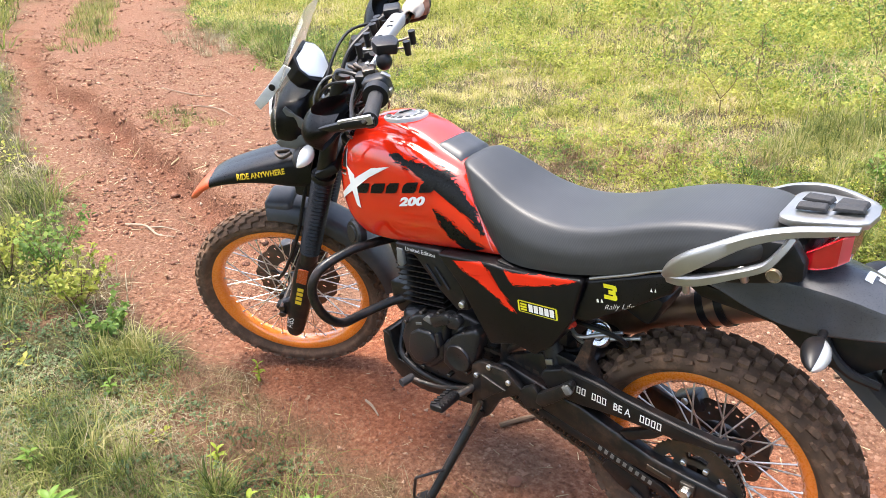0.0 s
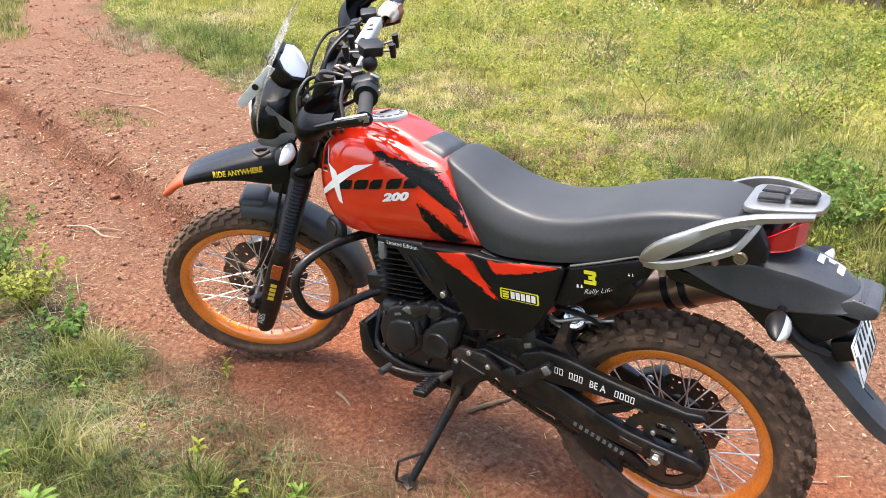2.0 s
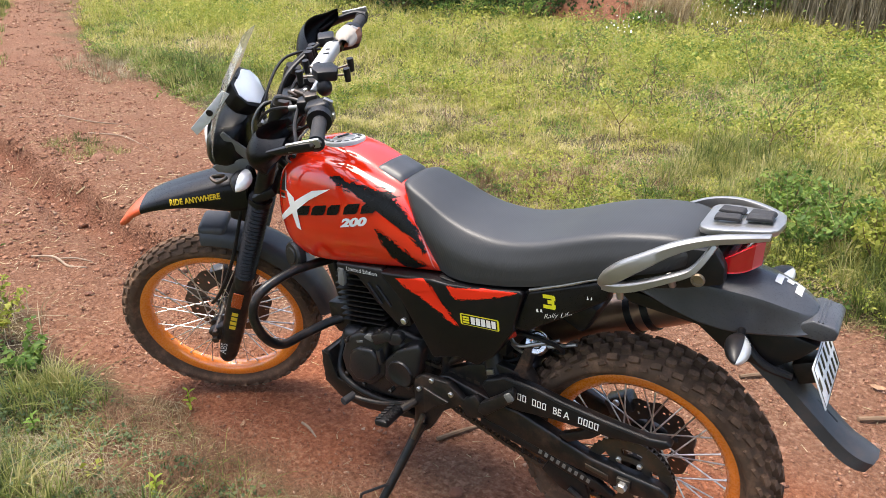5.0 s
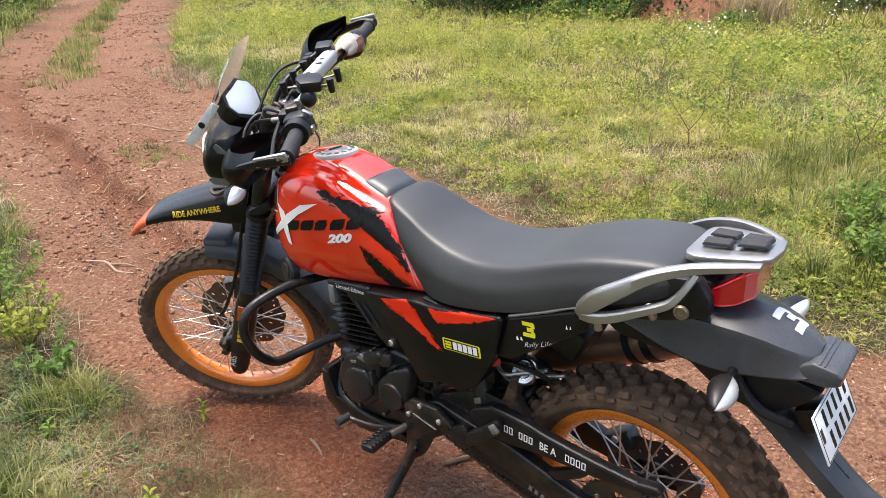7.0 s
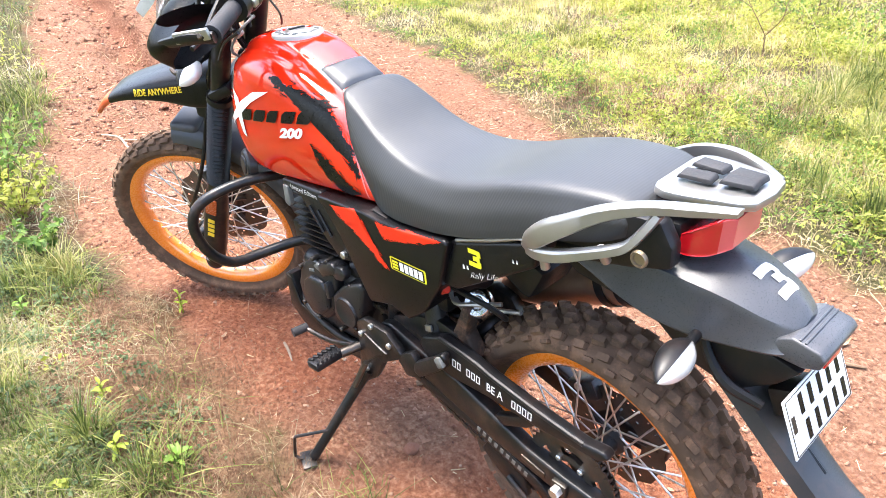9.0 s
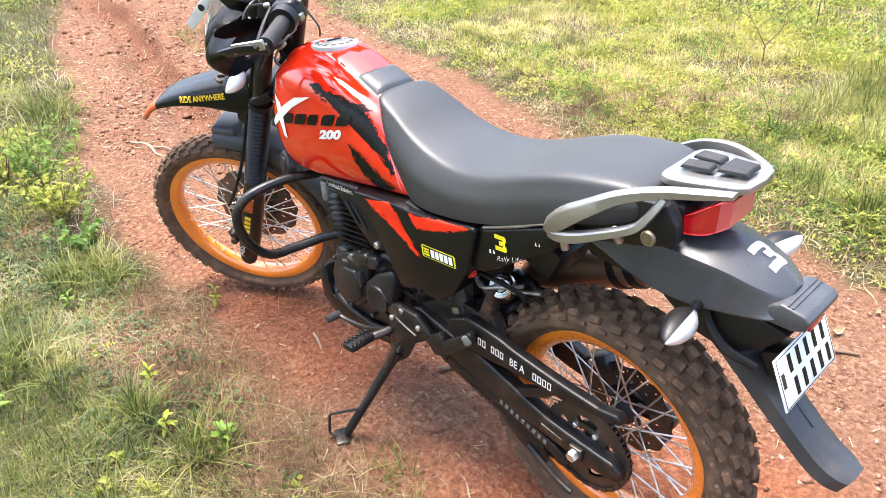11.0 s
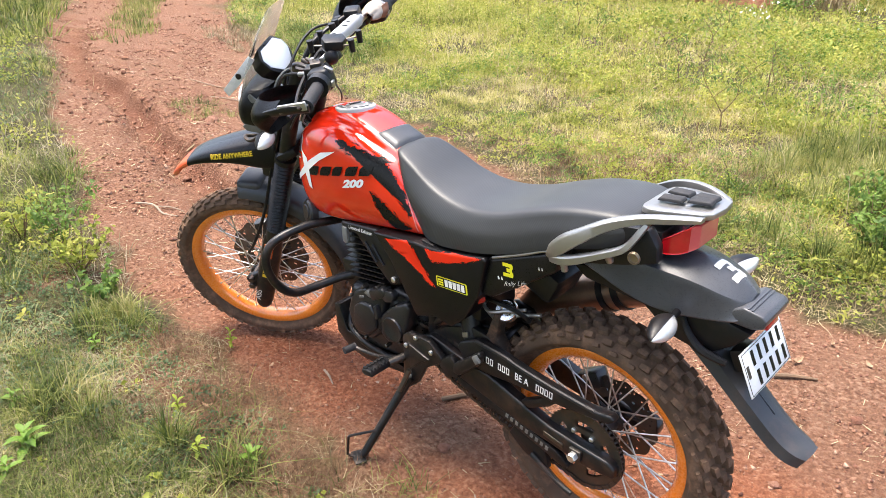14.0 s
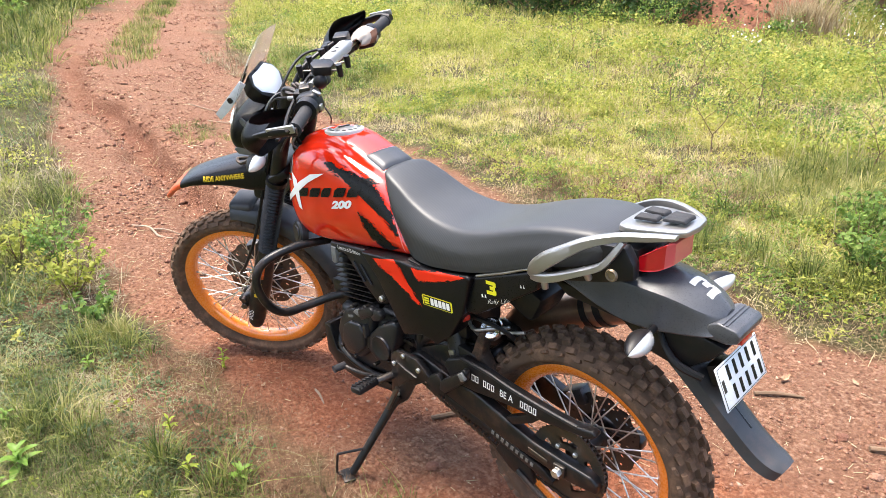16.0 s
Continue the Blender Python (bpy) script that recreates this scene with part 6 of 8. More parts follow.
def height_of(x, y):
    s = soil_of(x, y)
    near = np.interp(x, NEAR[:, 0], NEAR[:, 1])
    far = np.interp(x, FAR[:, 0], FAR[:, 1])
    h = 0.018 * fbm(x, y, 0.9, 3, 3) + 0.017 * fbm(x, y, 4.0, 4, 5) * s + 0.006 * fbm(x, y, 22.0, 2, 7) * s
    h = h + 0.045 * np.clip((y - near) / 0.25, 0, 1) + 0.03 * np.clip((far - y) / 0.35, 0, 1)
    h = h + (1 - s) * (0.025 * fbm(x, y, 3.0, 3, 23) + 0.010)
    rut = np.interp(x, RUT[:, 0], RUT[:, 1])
    fade = np.clip((x - 2.3) / 0.5, 0, 1) * np.clip((10.5 - x) / 2.0, 0, 1)
    edge = rut + 0.10 * fbm(x, y, 2.2, 4, 31)
    step = np.clip((edge - y) / 0.035 + 0.5, 0, 1)
    low = np.exp(-((y - edge - 0.11) / 0.12) ** 2)
    h = h + fade * (0.085 * step * np.exp(-((y - edge) / 0.9) ** 2) - 0.085 * low)
    h = h + fade * 0.035 * np.maximum(fbm(x, y, 5.0, 4, 35), -0.2) * np.exp(-((y - edge) / 0.55) ** 2)
    h = h + 0.022 * s * np.maximum(fbm(x, y, 7.0, 3, 37) - 0.15, 0) * np.clip((x - 2.2) / 1.0, 0, 1)
    flat = np.exp(-((x - 0.02) ** 2 + (y - 0.0) ** 2) / 0.06) + np.exp(-((x - 1.49) ** 2 + (y - 0.03) ** 2) / 0.06)
    h = h * (1 - np.clip(flat, 0, 1)) - 0.006 * np.clip(flat, 0, 1) - 0.020 * np.exp(-((x - 1.49) ** 2 + (y - 0.03) ** 2) / 0.05)
    foot = np.exp(-((x - 0.64) ** 2 + (y - 0.317) ** 2) / 0.008)
    h = h * (1 - foot) + 0.026 * foot
    r = np.hypot(x - 3, y + 4)
    return h + 0.10 * np.clip((r - 8) / 12, 0, 1) * fbm(x, y, 0.16, 3, 41) + 1.5 * np.clip((r - 60) / 200, 0, 1) * fbm(x, y, 0.012, 2, 43)


def packed_of(x, y):
    """1 where wheels and feet have pressed the soil smooth; its colour there also offsets the motorcycle's shade."""
    lane = np.exp(-((y + 0.12 + 0.03 * x) / 0.42) ** 4) * np.clip((2.6 - x) / 1.2, 0, 1)
    return lane * np.clip((fbm(x, y, 1.7, 4, 301) + 0.55) / 0.5, 0, 1)


def spread_axis(a, b, step, far, grow=1.16):
    mid = list(np.arange(a, b, step))
    out, d, lo, hi = mid, step, a, mid[-1]
    low, high = [], []
    while hi < far:
        d = min(d * grow, 30)
        hi += d
        high.append(hi)
    d = step
    while lo > -far:
        d = min(d * grow, 30)
        lo -= d
        low.append(lo)
    return np.array(low[::-1] + out + high)


gx, gy = spread_axis(-1.2, 5.0, 0.02, 320), spread_axis(-2.8, 1.3, 0.02, 320)
X, Y = np.meshgrid(gx, gy, indexing="ij")
Z = height_of(X, Y)
nx, ny = X.shape
idx = np.arange(nx * ny).reshape(nx, ny)
quads = np.stack([idx[:-1, :-1], idx[1:, :-1], idx[1:, 1:], idx[:-1, 1:]], -1).reshape(-1, 4)


def mesh_of(name, verts, faces, mat, smooth=True):
    """One mesh from arrays of vertices and of equal-sized faces."""
    me = bpy.data.meshes.new(name)
    k = faces.shape[1]
    me.vertices.add(len(verts))
    me.vertices.foreach_set("co", np.ascontiguousarray(verts, np.float32).ravel())
    me.loops.add(faces.size)
    me.loops.foreach_set("vertex_index", np.ascontiguousarray(faces, np.int32).ravel())
    me.polygons.add(len(faces))
    me.polygons.foreach_set("loop_start", np.arange(0, faces.size, k, dtype=np.int32))
    me.polygons.foreach_set("loop_total", np.full(len(faces), k, np.int32))
    me.polygons.foreach_set("use_smooth", np.full(len(faces), smooth, bool))
    me.update(calc_edges=True)
    me.materials.append(mat)
    return me


# red laterite soil with pebbly grain; thatch where grass grows
M_GROUND, nt, b = nodes_of("red_soil_and_thatch")
at = nt.nodes.new("ShaderNodeAttribute")
at.attribute_name = "soil"
fine = noise_of(nt, 55.0, 8.0, 0.7)
mid_n = noise_of(nt, 7.0, 6.0, 0.6)
big_n = noise_of(nt, 1.1, 4.0)
vor = nt.nodes.new("ShaderNodeTexVoronoi")
vor.inputs["Scale"].default_value = 70.0
tc = nt.nodes.new("ShaderNodeTexCoord")
nt.links.new(tc.outputs["Object"], vor.inputs["Vector"])
red = ramp(nt, fine, [(0.30, (0.066, 0.026, 0.014)), (0.47, (0.178, 0.086, 0.049)), (0.68, (0.365, 0.225, 0.147))])
red = mixed(nt, ramp(nt, mid_n, [(0.42, 0.0), (0.66, 0.75)]), red, (0.200, 0.102, 0.060))
red = mixed(nt, ramp(nt, big_n, [(0.35, 0.0), (0.7, 0.55)]), red, (0.180, 0.077, 0.043))
pk = nt.nodes.new("ShaderNodeAttribute")
pk.attribute_name = "packed"
# smooth redder soil, its colour lightened to offset the shade under the motorcycle
trodden_lightened = ramp(nt, fine, [(0.26, (0.120, 0.034, 0.014)), (0.5, (0.268, 0.091, 0.042)), (0.75, (0.43, 0.195, 0.108))])
red = mixed(nt, ramp(nt, vor.outputs["Color"], [(0.80, 0.0), (0.92, 0.55)]), red, (0.42, 0.24, 0.16))
thatch = ramp(nt, fine, [(0.30, (0.016, 0.013, 0.006)), (0.52, (0.068, 0.053, 0.026)), (0.75, (0.20, 0.155, 0.085))])
thatch = mixed(nt, ramp(nt, mid_n, [(0.4, 0.0), (0.7, 0.7)]), thatch, (0.098, 0.104, 0.034))
red = mixed(nt, pk.outputs["Fac"], red, trodden_lightened)
# darker, redder soil colour in a band along the rut
rut_tone = nt.nodes.new("ShaderNodeAttribute")
rut_tone.attribute_name = "rut_tone"
red = mixed(nt, rut_tone.outputs["Fac"], red, mixed(nt, fine, (0.075, 0.025, 0.014), (0.22, 0.080, 0.044)))
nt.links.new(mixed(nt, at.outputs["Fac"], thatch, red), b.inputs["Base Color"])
b.inputs["Roughness"].default_value = 0.95
b.inputs["Specular IOR Level"].default_value = 0.2
hmix = nt.nodes.new("ShaderNodeMath")
hmix.operation = "MULTIPLY_ADD"
nt.links.new(vor.outputs["Distance"], hmix.inputs[0])
hmix.inputs[1].default_value = -0.6
nt.links.new(fine, hmix.inputs[2])
bumped(nt, b, hmix.outputs[0], 1.0, 0.022)

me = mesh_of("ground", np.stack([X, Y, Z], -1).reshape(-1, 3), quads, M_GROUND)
soil = me.attributes.new("soil", "FLOAT", "POINT")
near_y = np.interp(X, NEAR[:, 0], NEAR[:, 1])
bald = np.clip((fbm(X, Y, 2.0, 4, 201) + 0.30) / 0.5, 0, 1) * (Y > near_y - 0.3) * np.clip((3.4 - X) / 1.0, 0, 1)
soil.data.foreach_set("value", np.maximum(soil_of(X, Y, 0.0), 0.75 * bald * np.clip(1.3 - (Y - near_y) / 0.8, 0.25, 1)).astype(np.float32).ravel())
# band beside the rut's cut edge, fading out at both ends
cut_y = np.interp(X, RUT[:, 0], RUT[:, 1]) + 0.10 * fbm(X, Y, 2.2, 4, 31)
rut_attr = me.attributes.new("rut_tone", "FLOAT", "POINT")
rut_attr.data.foreach_set("value", (0.6 * np.clip((X - 2.2) / 0.5, 0, 1) * np.clip((10.5 - X) / 2.0, 0, 1) * np.exp(-((Y - cut_y - 0.05) / 0.075) ** 2)).astype(np.float32).ravel())
pack = me.attributes.new("packed", "FLOAT", "POINT")
pack.data.foreach_set("value", packed_of(X, Y).astype(np.float32).ravel())
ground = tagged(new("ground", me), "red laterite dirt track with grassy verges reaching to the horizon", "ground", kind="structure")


# ---- grass ----
def leaf_mat(name, stops, rough=0.55, through=0.45):
    """Thin foliage: each blade takes its own colour, and some light passes through it."""
    mat, nt, b = nodes_of(name)
    g = nt.nodes.new("ShaderNodeNewGeometry")
    patch = noise_of(nt, 0.7, 3.0)
    add = nt.nodes.new("ShaderNodeMath")
    add.operation = "MULTIPLY_ADD"
    nt.links.new(patch, add.inputs[0])
    add.inputs[1].default_value = 0.9
    half_r = nt.nodes.new("ShaderNodeMath")
    half_r.operation = "MULTIPLY_ADD"
    nt.links.new(g.outputs["Random Per Island"], half_r.inputs[0])
    half_r.inputs[1].default_value = 0.62
    lump = nt.nodes.new("ShaderNodeMath")
    lump.operation = "MULTIPLY_ADD"
    nt.links.new(noise_of(nt, 4.2, 2.0), lump.inputs[0])
    lump.inputs[1].default_value, lump.inputs[2].default_value = 1.9, -1.2
    nt.links.new(lump.outputs[0], half_r.inputs[2])
    nt.links.new(half_r.outputs[0], add.inputs[2])
    col = ramp(nt, add.outputs[0], stops)
    nt.links.new(col, b.inputs["Base Color"])
    b.inputs["Roughness"].default_value = rough
    b.inputs["Specular IOR Level"].default_value = 0.25
    tr = nt.nodes.new("ShaderNodeBsdfTranslucent")
    nt.links.new(col, tr.inputs["Color"])
    mx = nt.nodes.new("ShaderNodeMixShader")
    mx.inputs[0].default_value = through
    nt.links.new(b.outputs[0], mx.inputs[1])
    nt.links.new(tr.outputs[0], mx.inputs[2])
    nt.links.new(mx.outputs[0], nt.nodes["Material Output"].inputs["Surface"])
    return mat


M_GRASS = leaf_mat("meadow_grass", [(0.05, (0.095, 0.115, 0.018)), (0.35, (0.290, 0.300, 0.062)), (0.65, (0.47, 0.425, 0.130)), (0.95, (0.64, 0.55, 0.27))])
M_VERGE = leaf_mat("verge_grass", [(0.05, (0.046, 0.070, 0.016)), (0.4, (0.145, 0.176, 0.040)), (0.7, (0.285, 0.29, 0.086)), (0.95, (0.44, 0.385, 0.175))])
M_DRY = leaf_mat("dry_grass", [(0.05, (0.24, 0.17, 0.09)), (0.5, (0.42, 0.33, 0.19)), (0.95, (0.60, 0.50, 0.32))], 0.7, 0.3)
M_STRAW = leaf_mat("bleached_verge_grass", [(0.05, (0.12, 0.098, 0.048)), (0.5, (0.235, 0.198, 0.108)), (0.95, (0.48, 0.41, 0.28))], 0.7, 0.3)
M_WEED = leaf_mat("weed_leaves", [(0.05, (0.065, 0.125, 0.026)), (0.5, (0.15, 0.235, 0.045)), (0.95, (0.28, 0.35, 0.075))])
M_LIME = leaf_mat("bright_leaves", [(0.05, (0.17, 0.215, 0.026)), (0.5, (0.315, 0.335, 0.062)), (0.95, (0.46, 0.43, 0.105))])
M_SPROUT = leaf_mat("sprout_leaves", [(0.05, (0.20, 0.27, 0.03)), (0.5, (0.33, 0.39, 0.04)), (0.95, (0.46, 0.47, 0.06))], 0.4)
M_BROAD = leaf_mat("fresh_broad_leaves", [(0.05, (0.12, 0.22, 0.03)), (0.5, (0.21, 0.34, 0.05)), (0.95, (0.32, 0.42, 0.08))], 0.4)
M_BUSH = leaf_mat("bush_leaves", [(0.05, (0.018, 0.045, 0.012)), (0.5, (0.035, 0.075, 0.018)), (0.95, (0.08, 0.13, 0.03))])
M_REED = leaf_mat("dry_reeds", [(0.05, (0.10, 0.085, 0.055)), (0.5, (0.20, 0.17, 0.11)), (0.95, (0.32, 0.28, 0.19))], 0.8, 0.2)
rs = np.random.default_rng(7)


def blades(xy, height, width, lean=0.5, segs=2, droop=0.35, z=None, az=None):
    """Arched, tapering blades rooted at xy (n x 2); height and width may be arrays."""
    n = len(xy)
    hgt, wid = np.broadcast_to(height, n), np.broadcast_to(width, n)
    base = np.c_[xy, height_of(xy[:, 0], xy[:, 1]) - 0.004 if z is None else z]
    az = rs.uniform(0, 2 * np.pi, n) if az is None else az
    out = np.c_[np.cos(az), np.sin(az), np.zeros(n)]
    turn = az + np.pi / 2 + rs.normal(0, 0.5, n)
    wide = np.c_[np.cos(turn), np.sin(turn), np.zeros(n)]
    bend = np.abs(rs.normal(0, lean, n)) + 0.08
    verts = []
    for k in range(segs + 1):
        f = k / segs
        side = hgt * bend * (f * 0.35 + f * f * 0.65)
        up = hgt * (f - droop * bend * f * f * 0.6)
        c = base + out * side[:, None] + np.c_[np.zeros((n, 2)), up]
        w = wid * (1 - f) ** 0.6 / 2 if k < segs else 0 * wid
        if k < segs:
            verts += [c - wide * w[:, None], c + wide * w[:, None]]
        else:
            verts += [c]
    v = np.stack(verts, 1)
    m = v.shape[1]
    tris = []
    for k in range(segs - 1):
        a = 2 * k
        tris += [(a, a + 1, a + 3), (a, a + 3, a + 2)]
    tris.append((m - 3, m - 2, m - 1))
    f = (np.arange(n)[:, None, None] * m + np.array(tris)[None]).reshape(-1, 3)
    return v.reshape(-1, 3), f


def stuff(name, groups, mat, label, category="grass"):
    vs, fs, o = [], [], 0
    for v, f in groups:
        vs.append(v)
        fs.append(f + o)
        o += len(v)
    return tagged(new(name, mesh_of(name, np.concatenate(vs), np.concatenate(fs), mat)), label, category, kind="stuff")


def scatter(n, box_, keep):
    """About n random points of a box (x0, y0, x1, y1), thinned by keep(x, y) in 0..1."""
    x, y = rs.uniform(box_[0], box_[2], n), rs.uniform(box_[1], box_[3], n)
    ok = rs.random(n) < keep(x, y)
    return np.c_[x[ok], y[ok]]


def grassy(x, y):
    return (1 - soil_of(x, y)) ** 1.5


def field(x, y):
    far = np.interp(x, FAR[:, 0], FAR[:, 1])
    return grassy(x, y) * (y < far + 0.3) * (np.hypot((x - 4.6) / 1.6, (y + 11.7) / 1.25) > 1)


def clumpy(x, y, scale, seed, lo=-0.2, hi=0.4):
    return np.clip((fbm(x, y, scale, 3, seed) - lo) / (hi - lo), 0, 1)


def in_view(x, y, margin=0.15):
    """The wedge of country that the walk looks over."""
    a = np.arctan2(-(y - 1.6), x + 0.9)
    return (a > -0.25) & (a < radians(97)) & (np.hypot(x, y) < 24)


def tufts(centres, per, radius, height, width, lean=0.55, segs=2, droop=0.4):
    """Tussocks: blades that fan out from each centre; height is given a tussock."""
    n = len(centres)
    hh = np.repeat(np.broadcast_to(height, n), per) * rs.uniform(0.45, 1.15, n * per)
    rr = np.repeat(np.broadcast_to(radius, n), per) * np.sqrt(rs.random(n * per))
    az = rs.uniform(0, 2 * np.pi, n * per)
    xy = np.repeat(centres, per, 0) + np.c_[rr * np.cos(az), rr * np.sin(az)]
    return blades(xy, hh, width, lean, segs, droop, az=az + rs.normal(0, 0.5, n * per))


def leaflets(centres, size, tilt=0.6, long=1.5):
    """Small pointed leaves, folded along the midrib, at 3D centres."""
    n = len(centres)
    size = np.broadcast_to(size, n)
    az, el = rs.uniform(0, 2 * np.pi, n), rs.normal(0.15, tilt, n)
    along = np.c_[np.cos(az) * np.cos(el), np.sin(az) * np.cos(el), np.sin(el)]
    roll = rs.normal(0, 0.5, n)
    side = np.c_[-np.sin(az), np.cos(az), np.zeros(n)] * np.cos(roll)[:, None] + np.c_[np.zeros((n, 2)), np.sin(roll)]
    up = np.cross(along, side)
    ln, wd = (size * long)[:, None], (size * 0.5)[:, None]
    c = centres
    v = np.stack([c - along * ln * 0.5, c - side * wd + up * wd * 0.35, c + along * ln * 0.5 - up * wd * 0.3, c + side * wd + up * wd * 0.35], 1)
    f = (np.arange(n)[:, None, None] * 4 + np.array([(0, 1, 2), (0, 2, 3)])[None]).reshape(-1, 3)
    return v.reshape(-1, 3), f


def domes(roots, per, height, radius, size, long=1.5, tilt=0.55):
    """Low leafy cushions: leaves over a rounded, uneven mound above each root."""
    n = len(roots)
    hh, rr = np.repeat(np.broadcast_to(height, n), per), np.repeat(np.broadcast_to(radius, n), per)
    f = np.sqrt(rs.random(n * per))
    az = rs.uniform(0, 2 * np.pi, n * per)
    lobe = 1 + 0.35 * np.sin(3 * az + np.repeat(rs.uniform(0, 6, n), per)) * f
    xy = np.repeat(roots, per, 0) + np.c_[rr * f * lobe * np.cos(az), rr * f * lobe * np.sin(az)]
    up = hh * (1.05 - f ** 2) * (1 - 0.65 * rs.random(n * per) ** 2)
    z = height_of(xy[:, 0], xy[:, 1]) + up + 0.005
    return leaflets(np.c_[xy, z], np.repeat(np.broadcast_to(size, n), per) * rs.uniform(0.55, 1.35, n * per), tilt, long)


def some(n, lo, hi, power=1.6):
    """Sizes between lo and hi, most of them small."""
    return lo + (hi - lo) * rs.random(n) ** power


# meadow: short bent grass, leafy cushions, dry stalks lying across one another
NEAR_BOX, MID_BOX, FAR_BOX = (-1.2, -4.6, 5.5, -1.5), (-2, -8.5, 11, -4.0), (-4, -16, 18, -6.5)


def edge_fade(x, y):
    return np.clip((np.interp(x, FAR[:, 0], FAR[:, 1]) - y) / 0.5, 0.25, 1)


p1 = scatter(125000, NEAR_BOX, lambda x, y: field(x, y) * (0.15 + 0.85 * clumpy(x, y, 4.5, 51, -0.1, 0.25)) * in_view(x, y))
p1h = some(len(p1), 0.020, 0.075) * edge_fade(p1[:, 0], p1[:, 1])
p2 = scatter(70000, MID_BOX, lambda x, y: field(x, y) * (0.2 + 0.8 * clumpy(x, y, 2.2, 55, -0.15, 0.25)) * in_view(x, y))
GAP_BOX = (5.3, -4.3, 11, -2.8)
p3 = scatter(14000, GAP_BOX, lambda x, y: field(x, y) * in_view(x, y))
t1 = scatter(2600, (-1.2, -7.0, 8.0, -2.0), lambda x, y: field(x, y) * clumpy(x, y, 1.3, 91, 0.0, 0.4) * in_view(x, y))
t2 = scatter(7000, (-2, -14, 15, -5.5), lambda x, y: field(x, y) * (0.1 + 0.9 * clumpy(x, y, 0.8, 93, -0.1, 0.4)) * in_view(x, y))
t3 = scatter(9000, (-6, -30, 30, -11.0), lambda x, y: field(x, y) * in_view(x, y) * (np.hypot(x, y) > 12))
stuff("meadow_grass", [blades(p1, p1h, 0.0048 + 0.003 * rs.random(len(p1)), 1.2, 2), blades(p2, some(len(p2), 0.04, 0.13), 0.009 + 0.005 * rs.random(len(p2)), 1.2, 2),
      tufts(t1, 20, 0.05, some(len(t1), 0.06, 0.20), 0.0048, 0.8, 3), tufts(t2, 14, 0.11, some(len(t2), 0.08, 0.30), 0.011, 0.8, 2), tufts(t3, 12, 0.25, some(len(t3), 0.10, 0.30), 0.024, 0.7, 2)],
      M_GRASS, "bright yellow-green meadow grass beyond the track")
c1 = scatter(6000, NEAR_BOX, lambda x, y: field(x, y) * clumpy(x, y, 1.7, 65, 0.0, 0.4) * edge_fade(x, y) * in_view(x, y))
c2 = scatter(5200, MID_BOX, lambda x, y: field(x, y) * clumpy(x, y, 0.9, 67, -0.1, 0.35) * in_view(x, y))
c7 = scatter(700, GAP_BOX, lambda x, y: field(x, y) * in_view(x, y))
c3 = scatter(5200, FAR_BOX, lambda x, y: field(x, y) * clumpy(x, y, 0.5, 68, -0.25, 0.3) * in_view(x, y))
stuff("meadow_weeds", [domes(c1, 24, some(len(c1), 0.03, 0.15), some(len(c1), 0.04, 0.12), 0.0115, 2.1), domes(c2, 26, some(len(c2), 0.06, 0.38), some(len(c2), 0.08, 0.24), 0.018, 2.0), domes(c3, 26, some(len(c3), 0.10, 0.34), some(len(c3), 0.15, 0.45), 0.034)],
      M_LIME, "lime-green leafy weeds in the meadow", "weeds")
c4 = scatter(3400, NEAR_BOX, lambda x, y: field(x, y) * clumpy(x, y, 1.5, 69, -0.05, 0.35) * in_view(x, y))
c5 = scatter(2400, MID_BOX, lambda x, y: field(x, y) * clumpy(x, y, 1.0, 70, 0.0, 0.4) * in_view(x, y))
c6 = scatter(2200, FAR_BOX, lambda x, y: field(x, y) * clumpy(x, y, 0.6, 74, 0.05, 0.4) * in_view(x, y))
stuff("green_weeds", [domes(c7, 26, some(len(c7), 0.05, 0.26), some(len(c7), 0.08, 0.22), 0.017, 2.0), domes(c4, 24, some(len(c4), 0.02, 0.10), some(len(c4), 0.04, 0.11), 0.0105, 1.9), domes(c5, 26, some(len(c5), 0.05, 0.30), some(len(c5), 0.08, 0.22), 0.018), domes(c6, 26, some(len(c6), 0.10, 0.40), some(len(c6), 0.15, 0.40), 0.032)],
      M_WEED, "darker green low weeds in the meadow", "weeds")
d1 = scatter(70000, NEAR_BOX, lambda x, y: field(x, y) * (0.3 + 0.7 * clumpy(x, y, 1.6, 61, -0.1, 0.35)) * in_view(x, y))
d2 = scatter(18000, (-1.5, -10, 9, -4.2), lambda x, y: field(x, y) * clumpy(x, y, 0.9, 63, -0.05, 0.4) * in_view(x, y))
d4 = scatter(7000, GAP_BOX, lambda x, y: field(x, y) * in_view(x, y))
d3 = scatter(900, (-1, -9, 8, -2.2), lambda x, y: field(x, y) * in_view(x, y))
stuff("dry_meadow_grass", [blades(d1, some(len(d1), 0.03, 0.10), 0.0032, 1.9, 3, 0.9), blades(d2, some(len(d2), 0.08, 0.24), 0.0075, 1.7, 3, 0.8), blades(d4, some(len(d4), 0.06, 0.20), 0.006, 1.6, 3, 0.8), blades(d3, some(len(d3), 0.2, 0.45), 0.0042, 0.7, 3, 0.4)],
      M_DRY, "dry straw-coloured grass in the meadow")
lush = scatter(900, (-0.9, -4.2, 0.9, -2.0), lambda x, y: field(x, y) * clumpy(x, y, 1.6, 171, -0.1, 0.3))
lush2 = scatter(220, (0.7, -4.6, 4.0, -2.4), lambda x, y: field(x, y) * clumpy(x, y, 1.1, 173, 0.1, 0.4))
edge_tuft = np.array((-0.52, -1.80)) + rs.normal(0, 0.10, (26, 2))
